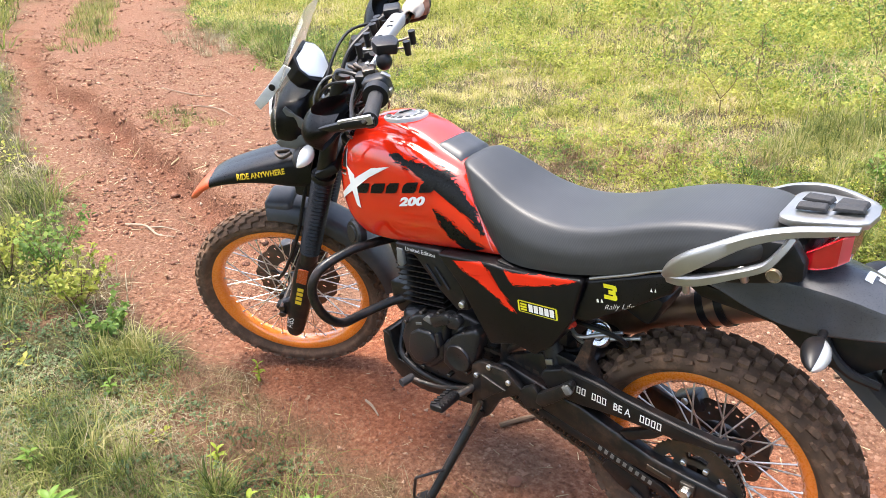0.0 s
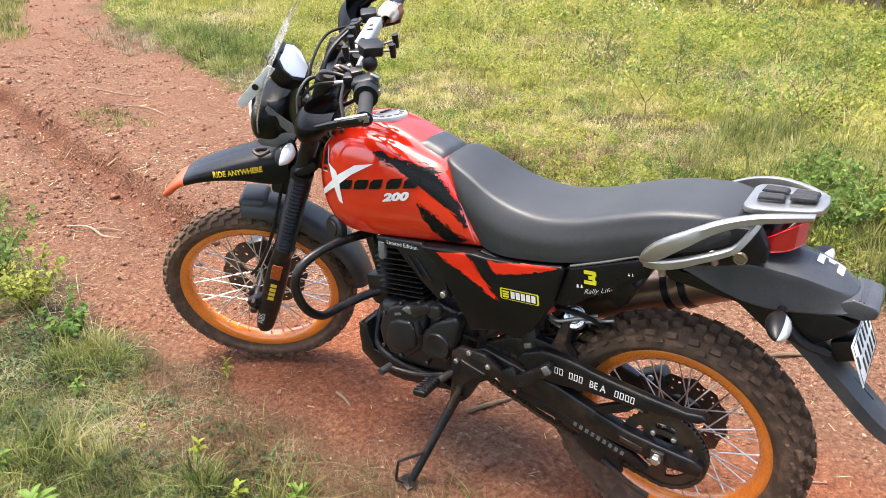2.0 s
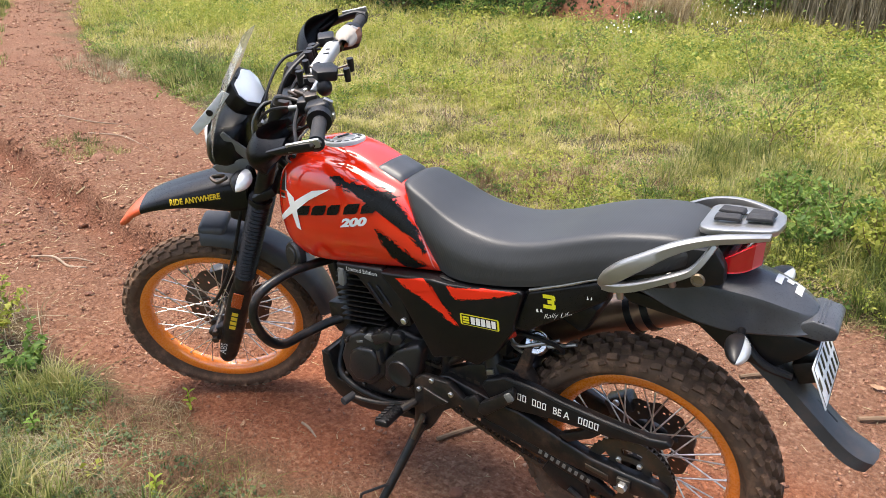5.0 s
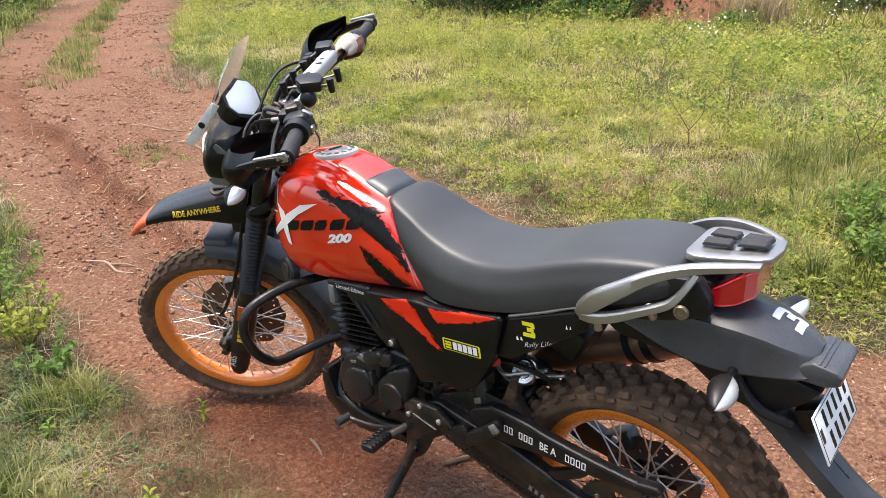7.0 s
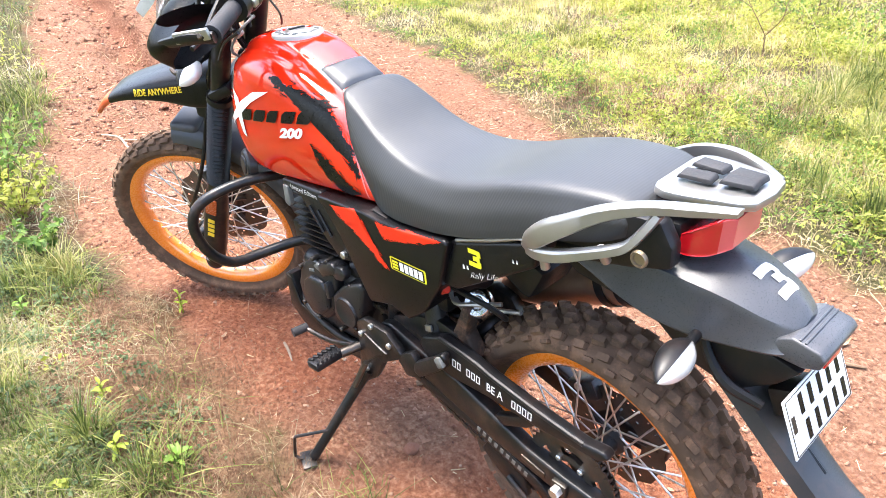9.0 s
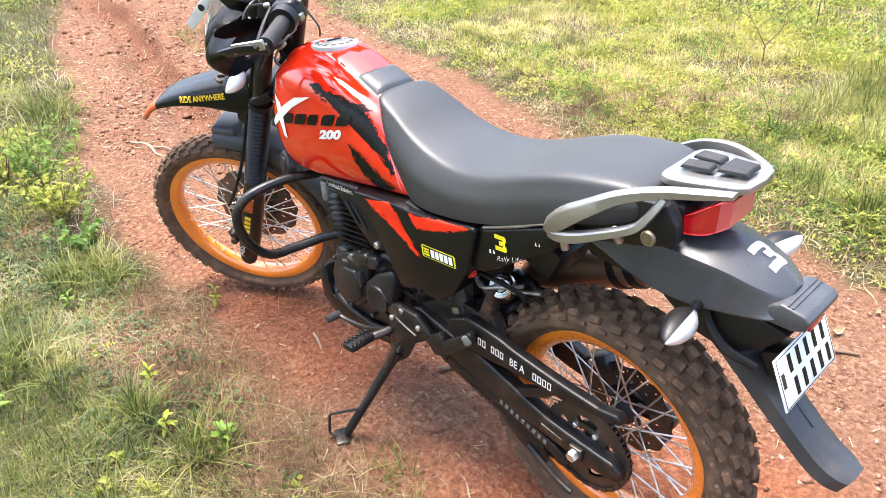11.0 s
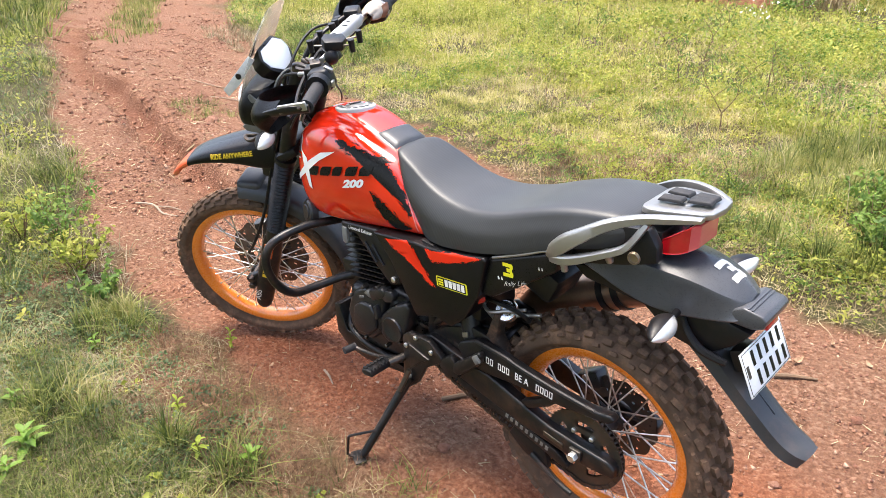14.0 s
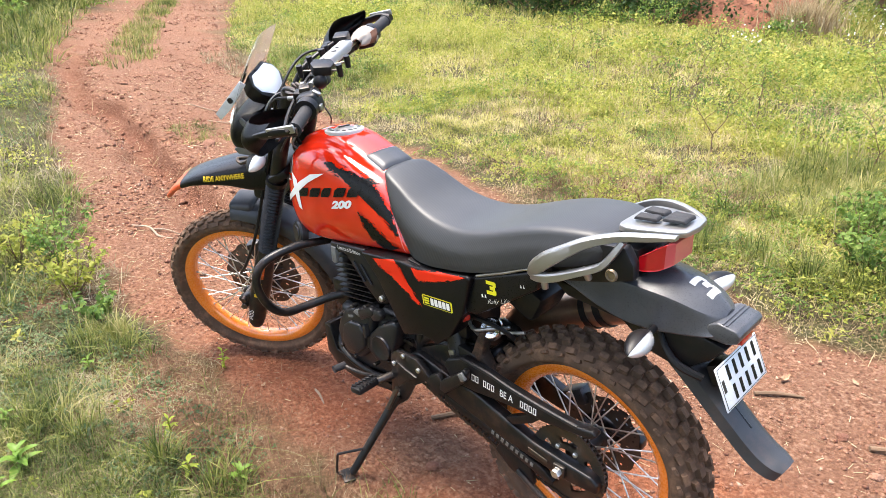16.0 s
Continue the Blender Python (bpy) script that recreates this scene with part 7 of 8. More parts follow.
edge2 = scatter(1500, GAP_BOX, lambda x, y: field(x, y) * in_view(x, y) * clumpy(x, y, 1.2, 179, -0.2, 0.3))
stuff("lush_grass", [blades(p3, some(len(p3), 0.04, 0.15), 0.008 + 0.004 * rs.random(len(p3)), 1.2, 2), tufts(edge2, 18, 0.07, some(len(edge2), 0.10, 0.30), 0.0075, 0.8, 3, 0.6), tufts(lush, 20, 0.06, some(len(lush), 0.08, 0.26), 0.0062, 0.9, 4, 0.7), tufts(lush2, 20, 0.05, some(len(lush2), 0.06, 0.18), 0.0055, 0.9, 4, 0.7), tufts(edge_tuft, 26, 0.05, rs.uniform(0.12, 0.26, 26), 0.0045, 0.7, 4, 0.7)],
      M_VERGE, "taller lush green grass tufts in the meadow")
M_BROWN = leaf_mat("brown_dead_grass", [(0.05, (0.09, 0.052, 0.030)), (0.5, (0.215, 0.125, 0.071)), (0.95, (0.42, 0.30, 0.19))], 0.8, 0.2)
brown = scatter(80000, (0.2, -3.7, 3.6, -1.9), lambda x, y: field(x, y) * np.exp(-((x - 1.75) / 0.75) ** 2 - ((y + 2.75) / 0.5) ** 2) * clumpy(x, y, 1.8, 175, -0.3, 0.2))
brown3 = np.concatenate([np.array(c) + rs.normal(0, r, (k, 2)) for c, r, k in (((1.12, 0.44), 0.12, 1500), ((0.78, 0.50), 0.09, 900), ((0.55, 0.44), 0.07, 500), ((1.55, 0.40), 0.08, 500))])
brown2 = scatter(5000, (1.0, -7.5, 7.0, -3.5), lambda x, y: field(x, y) * clumpy(x, y, 0.8, 177, 0.1, 0.4) * in_view(x, y))
stuff("dead_grass", [blades(brown, some(len(brown), 0.03, 0.10), 0.0042, 2.0, 3, 0.95), blades(brown2, some(len(brown2), 0.06, 0.20), 0.006, 1.4, 3, 0.8), blades(brown3, some(len(brown3), 0.03, 0.12), 0.0014, 1.2, 3, 0.7)], M_BROWN, "patches of flattened brown dead grass in the meadow")


# near verge: a mat of creepers, bent grass and bleached stalks
def verge(x, y):
    near = np.interp(x, NEAR[:, 0], NEAR[:, 1])
    return grassy(x, y) * (y > near - 0.2)


def inland(x, y, a=0.05, b=0.45):
    """0 at the track's edge, 1 well inside the verge."""
    return np.clip((y - np.interp(x, NEAR[:, 0], NEAR[:, 1]) - a) / (b - a), 0, 1)


V_BOX, W_BOX = (-0.3, 0.15, 3.2, 1.9), (2.6, -4.8, 13, 1.6)
v1 = scatter(60000, V_BOX, lambda x, y: verge(x, y) * np.clip(0.12 + inland(x, y, 0.0, 0.55), 0, 1) * (0.08 + 0.92 * clumpy(x, y, 4.5, 71, -0.05, 0.35)))
v8 = scatter(15000, (0.3, 0.72, 1.9, 1.3), lambda x, y: verge(x, y))
v9 = scatter(15000, (0.3, 0.62, 1.9, 1.3), lambda x, y: verge(x, y))
tv = scatter(900, V_BOX, lambda x, y: verge(x, y) * inland(x, y, 0.0, 0.5) * clumpy(x, y, 3.2, 72, 0.05, 0.35))
known = np.concatenate([np.array(c) + rs.normal(0, r, (k, 2)) for c, r, k in (((1.05, 0.735), 0.04, 7), ((1.93, 0.51), 0.06, 16), ((1.49, 0.86), 0.07, 18), ((0.83, 0.62), 0.03, 4), ((3.3, 0.35), 0.12, 20), ((3.9, 0.05), 0.15, 20))])
v2 = scatter(42000, W_BOX, lambda x, y: verge(x, y) * (0.3 + 0.7 * clumpy(x, y, 1.8, 75)) * in_view(x, y))
tv2 = scatter(2600, W_BOX, lambda x, y: verge(x, y) * (0.1 + 0.9 * clumpy(x, y, 1.5, 76, -0.1, 0.4)) * in_view(x, y))
v3 = scatter(7000, (9, -16, 30, 4), lambda x, y: verge(x, y) * in_view(x, y))
stuff("verge_grass", [blades(v8, some(len(v8), 0.02, 0.08), 0.0030, 1.4, 3, 0.8), blades(v1, some(len(v1), 0.02, 0.09), 0.0034, 1.3, 3, 0.7), tufts(tv, 22, 0.030, some(len(tv), 0.05, 0.15), 0.0042, 0.9, 4, 0.75), tufts(known, 26, 0.030, rs.uniform(0.07, 0.16, len(known)), 0.0045, 0.85, 4, 0.75)],
      M_VERGE, "uneven tussocks of green grass on the near verge")
stuff("far_verge_grass", [blades(v2, some(len(v2), 0.03, 0.12), 0.0065, 1.3, 2), tufts(tv2, 20, 0.08, some(len(tv2), 0.08, 0.24), 0.0075, 0.95, 3, 0.6), tufts(v3, 14, 0.22, some(len(v3), 0.15, 0.4), 0.022, 0.7, 2)],
      M_VERGE, "green grass along the near side of the track")
out1 = scatter(20000, (-7, -9, 12, 9), lambda x, y: grassy(x, y) * (1 - in_view(x, y)) * (1 - (np.abs(x - 1.4) < 1.7) * (y > 0) * (y < 1.4)) * (np.hypot(x - 0.9, y - 1.6) > 0.8))
stuff("roadside_grass", [tufts(out1, 7, 0.14, rs.uniform(0.06, 0.15, len(out1)), 0.024, 1.3, 1)], M_VERGE, "short grass on the near side of the track")
v4 = scatter(60000, V_BOX, lambda x, y: verge(x, y) * (0.2 + 0.8 * clumpy(x, y, 2.6, 81, -0.2, 0.3)))
v5 = scatter(42000, W_BOX, lambda x, y: verge(x, y) * clumpy(x, y, 1.4, 83, -0.05, 0.4) * in_view(x, y))
v6 = scatter(1700, V_BOX, lambda x, y: verge(x, y) * (0.35 + 0.65 * clumpy(x, y, 2.0, 84, -0.1, 0.3)))
v7 = scatter(34000, (2.2, -4.6, 12, 0.6), lambda x, y: (soil_of(x, y) < 0.97) * np.exp(-((y - np.interp(x, NEAR[:, 0], NEAR[:, 1])) / 0.22) ** 2) * (0.15 + 0.85 * clumpy(x, y, 2.0, 86, -0.1, 0.3)) * (y > np.interp(x, NEAR[:, 0], NEAR[:, 1]) - 0.25))
isle = np.concatenate([np.array(c) + rs.normal(0, q, (k, 2)) for c, q, k in (((7.4, -3.75), 0.22, 34), ((8.1, -4.05), 0.22, 26), ((6.75, -3.40), 0.14, 14))])
stuff("dry_verge_grass", [tufts(isle, 18, 0.06, rs.uniform(0.08, 0.20, len(isle)), 0.006, 0.9, 3, 0.7), blades(v9, some(len(v9), 0.02, 0.08), 0.0022, 2.0, 3, 1.0), blades(v4, some(len(v4), 0.015, 0.06), 0.0022, 2.2, 3, 1.0), blades(v5, some(len(v5), 0.06, 0.22), 0.0055, 1.3, 3, 0.7), blades(v6, some(len(v6), 0.05, 0.15, 1.0), 0.0030, 2.4, 4, 1.05), blades(v7, some(len(v7), 0.04, 0.15), 0.0045, 1.2, 3, 0.7)],
      M_STRAW, "dry bleached grass lying on the near verge")
k1 = scatter(3200, V_BOX, lambda x, y: verge(x, y) * inland(x, y) * clumpy(x, y, 2.0, 85, -0.2, 0.25))
k2 = scatter(2300, W_BOX, lambda x, y: verge(x, y) * inland(x, y, 0.0, 0.6) * clumpy(x, y, 1.0, 87, -0.15, 0.35) * in_view(x, y))
M_CREEPER = leaf_mat("blue_green_creeper", [(0.05, (0.048, 0.083, 0.034)), (0.5, (0.115, 0.160, 0.070)), (0.95, (0.22, 0.27, 0.13))])
stuff("verge_creepers", [domes(k1, 26, some(len(k1), 0.008, 0.045), some(len(k1), 0.03, 0.08), 0.0105, 1.2), domes(k2, 26, some(len(k2), 0.05, 0.30), some(len(k2), 0.08, 0.24), 0.017)], M_CREEPER, "small-leaved blue-green creepers on the verge", "weeds")
k3 = scatter(4600, W_BOX, lambda x, y: verge(x, y) * inland(x, y, 0.0, 0.5) * clumpy(x, y, 1.2, 89, -0.15, 0.35) * in_view(x, y))
k4 = scatter(240, V_BOX, lambda x, y: verge(x, y) * inland(x, y) * clumpy(x, y, 2.4, 90, 0.0, 0.35))
stuff("verge_weeds", [domes(k3, 24, some(len(k3), 0.05, 0.26), some(len(k3), 0.07, 0.22), 0.017), domes(k4, 12, some(len(k4), 0.02, 0.07), some(len(k4), 0.02, 0.05), 0.015)], M_LIME, "yellow-green leafy weeds on the verge", "weeds")
strip = scatter(13000, (7.2, -16, 26, -2), lambda x, y: grassy(x, y) * (np.abs(y - np.interp(x, STRIP[:, 0], STRIP[:, 1])) < 0.9))
few = np.concatenate([np.array(c) + rs.normal(0, r, (k, 2)) for c, r, k in (((4.40, -1.38), 0.13, 40), ((4.75, -1.45), 0.12, 30), ((0.45, 0.30), 0.05, 10), ((0.24, 0.34), 0.05, 9))])
stuff("strip_grass", [tufts(strip, 16, 0.10, some(len(strip), 0.06, 0.24), 0.008, 0.7, 2), tufts(few, 12, 0.03, rs.uniform(0.03, 0.08, len(few)), 0.003, 0.9, 3)], M_VERGE, "strip and patches of grass on the track")


# ---- loose things on the ground ----
def stone_mesh(seed):
    r = random.Random(seed)
    bm = bmesh.new()
    bmesh.ops.create_icosphere(bm, subdivisions=2, radius=1)
    off = Vector((r.uniform(0, 50), r.uniform(0, 50), r.uniform(0, 50)))
    for v in bm.verts:
        v.co *= 1 + 0.35 * noise.noise(v.co * 1.3 + off) + 0.12 * noise.noise(v.co * 3.5 + off)
        v.co.z *= 0.62
    me = bpy.data.meshes.new("stone")
    bm.to_mesh(me)
    bm.free()
    me.materials.append(M_STONE)
    return me


M_STONE, nt, b = nodes_of("laterite_stone")
oi = nt.nodes.new("ShaderNodeObjectInfo")
col = ramp(nt, oi.outputs["Random"], [(0.0, (0.20, 0.085, 0.05)), (0.5, (0.32, 0.16, 0.10)), (1.0, (0.45, 0.28, 0.19))])
col = mixed(nt, ramp(nt, noise_of(nt, 6.0, 6.0, 0.7), [(0.35, 0.0), (0.7, 0.7)]), col, (0.24, 0.10, 0.06))
nt.links.new(col, b.inputs["Base Color"])
b.inputs["Roughness"].default_value = 0.95
bumped(nt, b, noise_of(nt, 4.0, 8.0, 0.75), 0.6, 0.15)
STONES = [stone_mesh(k) for k in range(6)]
rng = random.Random(21)
placed = [(0.50, 0.09, 0.020), (0.13, 0.04, 0.014), (-0.52, -0.83, 0.018), (-0.30, -0.48, 0.016), (4.2, -1.3, 0.05), (2.3, -0.15, 0.022), (2.55, -0.10, 0.016)]
while len(placed) < 130:
    x, y = rng.uniform(-0.9, 6.5), rng.uniform(-2.6, 0.3)
    if float(soil_of(np.array([x]), np.array([y]))[0]) > 0.9 and not (-0.4 < x < 1.9 and abs(y) < 0.17):
        placed.append((x, y, rng.choice((0.006, 0.008, 0.010, 0.012, 0.016)) * rng.uniform(0.8, 1.3)))
for k, (x, y, r) in enumerate(placed):
    ob = new("stone", STONES[k % 6])
    z = float(height_of(np.array([x]), np.array([y]))[0])
    ob.matrix_world = pose(x, y, z + r * 0.22, rng.uniform(-12, 12), rng.uniform(-12, 12), rng.uniform(0, 360)) @ Matrix.Scale(r, 4)
    tagged(ob, "small rough reddish stone lying on the dirt track", "stone", "stones on the track")

# gravel: crumbs of laterite too small and many to count
def crumbs(xy, r):
    n = len(xy)
    t = (1 + 5 ** 0.5) / 2
    base = np.array([(1, 1, 1), (-1, -1, 1), (-1, 1, -1), (1, -1, -1), (0.1, 0.2, 1.5), (1.4, 0.1, -0.2)]) / 1.6
    faces = np.array([(0, 4, 1), (0, 1, 3), (0, 5, 2), (0, 2, 4), (1, 4, 2), (1, 2, 3), (2, 5, 3), (0, 3, 5)])
    a = rs.uniform(0, 2 * np.pi, n)
    c, s = np.cos(a), np.sin(a)
    sc = r[:, None] * rs.uniform(0.6, 1.4, (n, 3)) * (1, 1, 0.7)
    p = base[None] * sc[:, None]
    p = np.stack([p[..., 0] * c[:, None] - p[..., 1] * s[:, None], p[..., 0] * s[:, None] + p[..., 1] * c[:, None], p[..., 2]], -1)
    p = p + np.c_[xy, height_of(xy[:, 0], xy[:, 1]) + r * 0.15][:, None]
    return p.reshape(-1, 3), (np.arange(n)[:, None, None] * 6 + faces[None]).reshape(-1, 3)


M_GRAVEL, nt, b = nodes_of("laterite_gravel")
g = nt.nodes.new("ShaderNodeNewGeometry")
nt.links.new(ramp(nt, g.outputs["Random Per Island"], [(0.0, (0.125, 0.048, 0.028)), (0.45, (0.225, 0.100, 0.059)), (0.88, (0.315, 0.162, 0.100)), (1.0, (0.43, 0.29, 0.20))]), b.inputs["Base Color"])
b.inputs["Roughness"].default_value = 0.95


def bare(x, y):
    return soil_of(x, y) ** 2 * (1 - 0.75 * packed_of(x, y))


c1 = scatter(56000, (-1.0, -2.2, 3.0, 0.5), lambda x, y: bare(x, y) * (0.2 + 0.8 * clumpy(x, y, 2.5, 101)))
c2 = scatter(48000, (3.0, -4.0, 9.0, 0.2), lambda x, y: bare(x, y) * (0.2 + 0.8 * clumpy(x, y, 2.0, 103)))
cl_x = rs.uniform(2.4, 10.0, 700)
cl = np.c_[cl_x, np.interp(cl_x, RUT[:, 0], RUT[:, 1]) + rs.normal(0.06, 0.22, 700)]
clods = scatter(450, (2.0, -4.2, 9.5, 0.1), lambda x, y: bare(x, y) * clumpy(x, y, 1.5, 109, 0.0, 0.4))
c3 = scatter(40000, (8.6, -13, 20, -1.2), lambda x, y: bare(x, y) * (0.3 + 0.7 * clumpy(x, y, 1.2, 107)))
tagged(stuff("gravel", [crumbs(c1, 0.0018 + 0.0090 * rs.random(len(c1)) ** 4), crumbs(c2, 0.003 + 0.014 * rs.random(len(c2)) ** 4), crumbs(c3, 0.007 + 0.022 * rs.random(len(c3)) ** 4)], M_GRAVEL, "loose red laterite gravel on the track", "gravel"), kind="stuff")

M_CLOD, nt, b = nodes_of("crumbly_red_clods")
g = nt.nodes.new("ShaderNodeNewGeometry")
tone = ramp(nt, g.outputs["Random Per Island"], [(0.0, (0.16, 0.062, 0.034)), (0.6, (0.25, 0.110, 0.062)), (1.0, (0.34, 0.180, 0.112))])
nt.links.new(mixed(nt, ramp(nt, noise_of(nt, 60.0, 6.0, 0.7), [(0.35, 0.0), (0.7, 0.8)]), tone, (0.30, 0.15, 0.09)), b.inputs["Base Color"])
b.inputs["Roughness"].default_value = 1.0
bumped(nt, b, noise_of(nt, 90.0, 6.0, 0.7), 1.0, 0.01)
tagged(stuff("clods", [crumbs(cl, some(len(cl), 0.005, 0.034, 4.0)), crumbs(clods, some(len(clods), 0.006, 0.028, 3.0))], M_CLOD, "crumbling clods of red soil along the rut", "soil"), kind="stuff")

# straw and chaff lying flat on the soil
def straws(xy, ln, wd):
    n = len(xy)
    a = rs.uniform(0, np.pi, n)
    d = np.c_[np.cos(a), np.sin(a)] * (ln / 2)[:, None]
    q = np.c_[-np.sin(a), np.cos(a)] * (wd / 2)[:, None]
    rows = []
    for sx, sy in ((-1, -1), (1, -1), (1, 1), (-1, 1)):
        p = xy + sx * d + sy * q
        rows.append(np.c_[p, height_of(p[:, 0], p[:, 1]) + 0.003 + 0.004 * rs.random(n) * (sx > 0)])
    return np.stack(rows, 1).reshape(-1, 3), (np.arange(n)[:, None, None] * 4 + np.array([(0, 1, 2), (0, 2, 3)])[None]).reshape(-1, 3)


s1 = scatter(5200, (-1.0, -2.4, 3.5, 0.7), lambda x, y: 0.25 + 0.75 * clumpy(x, y, 2.0, 105, 0.0, 0.5))
s2 = scatter(2600, (3.0, -4.0, 8.5, 0.2), lambda x, y: bare(x, y))
stuff("straw", [straws(s1, rs.uniform(0.008, 0.05, len(s1)), rs.uniform(0.001, 0.0028, len(s1))), straws(s2, rs.uniform(0.02, 0.09, len(s2)), rs.uniform(0.002, 0.005, len(s2)))], M_DRY, "scattered straw and chaff on the soil", "straw")

# sticks and dry leaves
M_STICK = surface("weathered_wood", (0.29, 0.215, 0.15), 0.9, 0.0, 0.2, 60, 0.5)
M_TWIG = surface("brown_twig", (0.15, 0.095, 0.055), 0.9, 0.0, 0.2, 60, 0.4)
M_LEAFDRY = surface("dry_leaf", (0.31, 0.19, 0.11), 0.85, 0.0, 0.1, 80, 0.3, spread=0.35)


def zg(x, y):
    return float(height_of(np.array([x]), np.array([y]))[0])


def stick(pts, r, mat, label):
    bm = tube([(x, y, zg(x, y) + r + h) for x, y, h in pts], [r] * (len(pts) - 1) + [r * 0.5], None, 7)
    return tagged(part("stick", bm, mat, None), label, "stick", "sticks on the track")


stick([(3.20, -0.22, 0), (3.05, -0.25, 0.01), (2.92, -0.24, 0.0), (2.80, -0.26, 0)], 0.006, M_STICK, "pale forked dry stick lying on the track")
stick([(3.02, -0.25, 0.005), (2.95, -0.30, 0.01), (2.86, -0.33, 0)], 0.004, M_STICK, "thin pale dry twig lying on the track")
stick([(1.125, 0.068, 0), (1.08, 0.083, 0.002), (1.035, 0.100, 0)], 0.0045, M_STICK, "short pale stick lying on the red soil")
stick([(-0.46, -0.97, 0), (-0.53, -1.02, 0.004), (-0.62, -1.09, 0)], 0.009, M_TWIG, "short brown stick lying on the track")
stick([(-0.06, -1.01, 0), (-0.12, -1.06, 0.004), (-0.20, -1.11, 0)], 0.008, M_TWIG, "brown stick among dry leaves")
stick([(0.69, -0.10, 0), (0.65, -0.16, 0.003), (0.60, -0.23, 0)], 0.008, M_TWIG, "brown stick under the motorcycle")
stick([(4.9, -1.7, 0), (4.6, -1.78, 0.01), (4.2, -1.70, 0)], 0.0045, M_STICK, "long pale dry stalk lying on the track")
stick([(5.6, -1.9, 0), (5.2, -1.95, 0.01), (4.95, -2.1, 0)], 0.0045, M_STICK, "pale dry stalk lying on the track")
stick([(-0.25, -0.30, 0), (-0.28, -0.36, 0.003), (-0.36, -0.40, 0)], 0.003, M_STICK, "thin bent twig on the red soil")
stick([(0.30, 0.17, 0), (0.22, 0.22, 0.004), (0.16, 0.20, 0)], 0.0025, M_STICK, "thin dry stalk on the red soil")


def leaf_mesh(seed):
    r = random.Random(seed)
    bm = bmesh.new()
    n, rows = 7, []
    curl, fold = r.uniform(0.3, 0.9), r.uniform(0.2, 0.8)
    for i in range(n):
        f = i / (n - 1)
        w = 0.22 * math.sin(math.pi * min(1, f * 0.97 + 0.03)) ** 0.8 * r.uniform(0.85, 1.1)
        z = curl * (f - 0.5) ** 2 * 2
        rows.append([(f - 0.5, -w, z + fold * w), (f - 0.5, 0, z), (f - 0.5, w, z + fold * w * r.uniform(0.5, 1.2))])
    for a, c in zip(rows, rows[1:]):
        va, vc = [bm.verts.new(p) for p in a], [bm.verts.new(p) for p in c]
        for k in range(2):
            bm.faces.new((va[k], va[k + 1], vc[k + 1], vc[k]))
    bmesh.ops.remove_doubles(bm, verts=bm.verts, dist=1e-5)
    bmesh.ops.solidify(bm, geom=bm.faces[:], thickness=0.012)
    me = bpy.data.meshes.new("dry_leaf")
    bm.to_mesh(me)
    bm.free()
    me.materials.append(M_LEAFDRY)
    return me


LEAVES = [leaf_mesh(k) for k in range(5)]
spots = [(-0.10, -1.18, 0.055), (-0.50, -1.21, 0.055), (1.15, 0.52, 0.035), (1.28, 0.19, 0.03), (-0.30, -1.35, 0.04), (-0.15, -1.42, 0.035), (0.05, -1.30, 0.04), (2.45, 0.0, 0.04), (0.80, 0.62, 0.03)]
while len(spots) < 44:
    spots.append((rng.uniform(-0.8, 4.5), rng.uniform(-2.3, 0.8), rng.uniform(0.015, 0.032)))
for k, (x, y, size) in enumerate(spots):
    ob = new("dry_leaf", LEAVES[k % 5])
    ob.matrix_world = pose(x, y, zg(x, y) + 0.006, rng.uniform(-15, 15), rng.uniform(-15, 15), rng.uniform(0, 360)) @ Matrix.Scale(size, 4)
    tagged(ob, "curled pale brown dry leaf on the ground", "leaf", "dry leaves on the ground")


# ---- plants ----
def stems(bm, root, tips, r):
    for t in tips:
        mid = [(root[i] * 0.5 + t[i] * 0.5) + (0.0 if i == 2 else rng.uniform(-0.02, 0.02)) for i in range(3)]
        tube([root, mid, t], [r, r * 0.8, r * 0.5], 7, 5, bm)
    return bm


def plant(name, x, y, height, spread_, n_stems, per, size, mat, label, category="plant", stem_mat=None, bare_part=0.2):
    """A leafy plant: forked stems and leaves set along them."""
    root = new(name)
    root.matrix_world = Matrix.Translation((x, y, zg(x, y) - 0.005))
    tagged(root, label, category)
    tips = []
    for k in range(n_stems):
        a = 2 * math.pi * (k + rng.random() * 0.7) / n_stems
        q = spread_ * rng.uniform(0.4, 1.0)
        tips.append((q * math.cos(a), q * math.sin(a), height * rng.uniform(0.65, 1.0)))
    for tip in tips:
        part("stem", stems(bmesh.new(), (0, 0, 0), [tip], max(0.0015, height * 0.010)), stem_mat or M_TWIG, root)
    pts = []
    for t in tips:
        for _ in range(per):
            f = bare_part + (1 - bare_part) * rng.random() ** 0.7
            pts.append((t[0] * f + rng.gauss(0, spread_ * 0.10), t[1] * f + rng.gauss(0, spread_ * 0.10), t[2] * f + rng.gauss(0, height * 0.03)))
    v, f = leaflets(np.array(pts), size * rs.uniform(0.6, 1.3, len(pts)))
    ob = new("foliage", mesh_of("foliage", v, f, mat))
    ob.parent = root
    tagged(ob, kind="stuff")
    return root


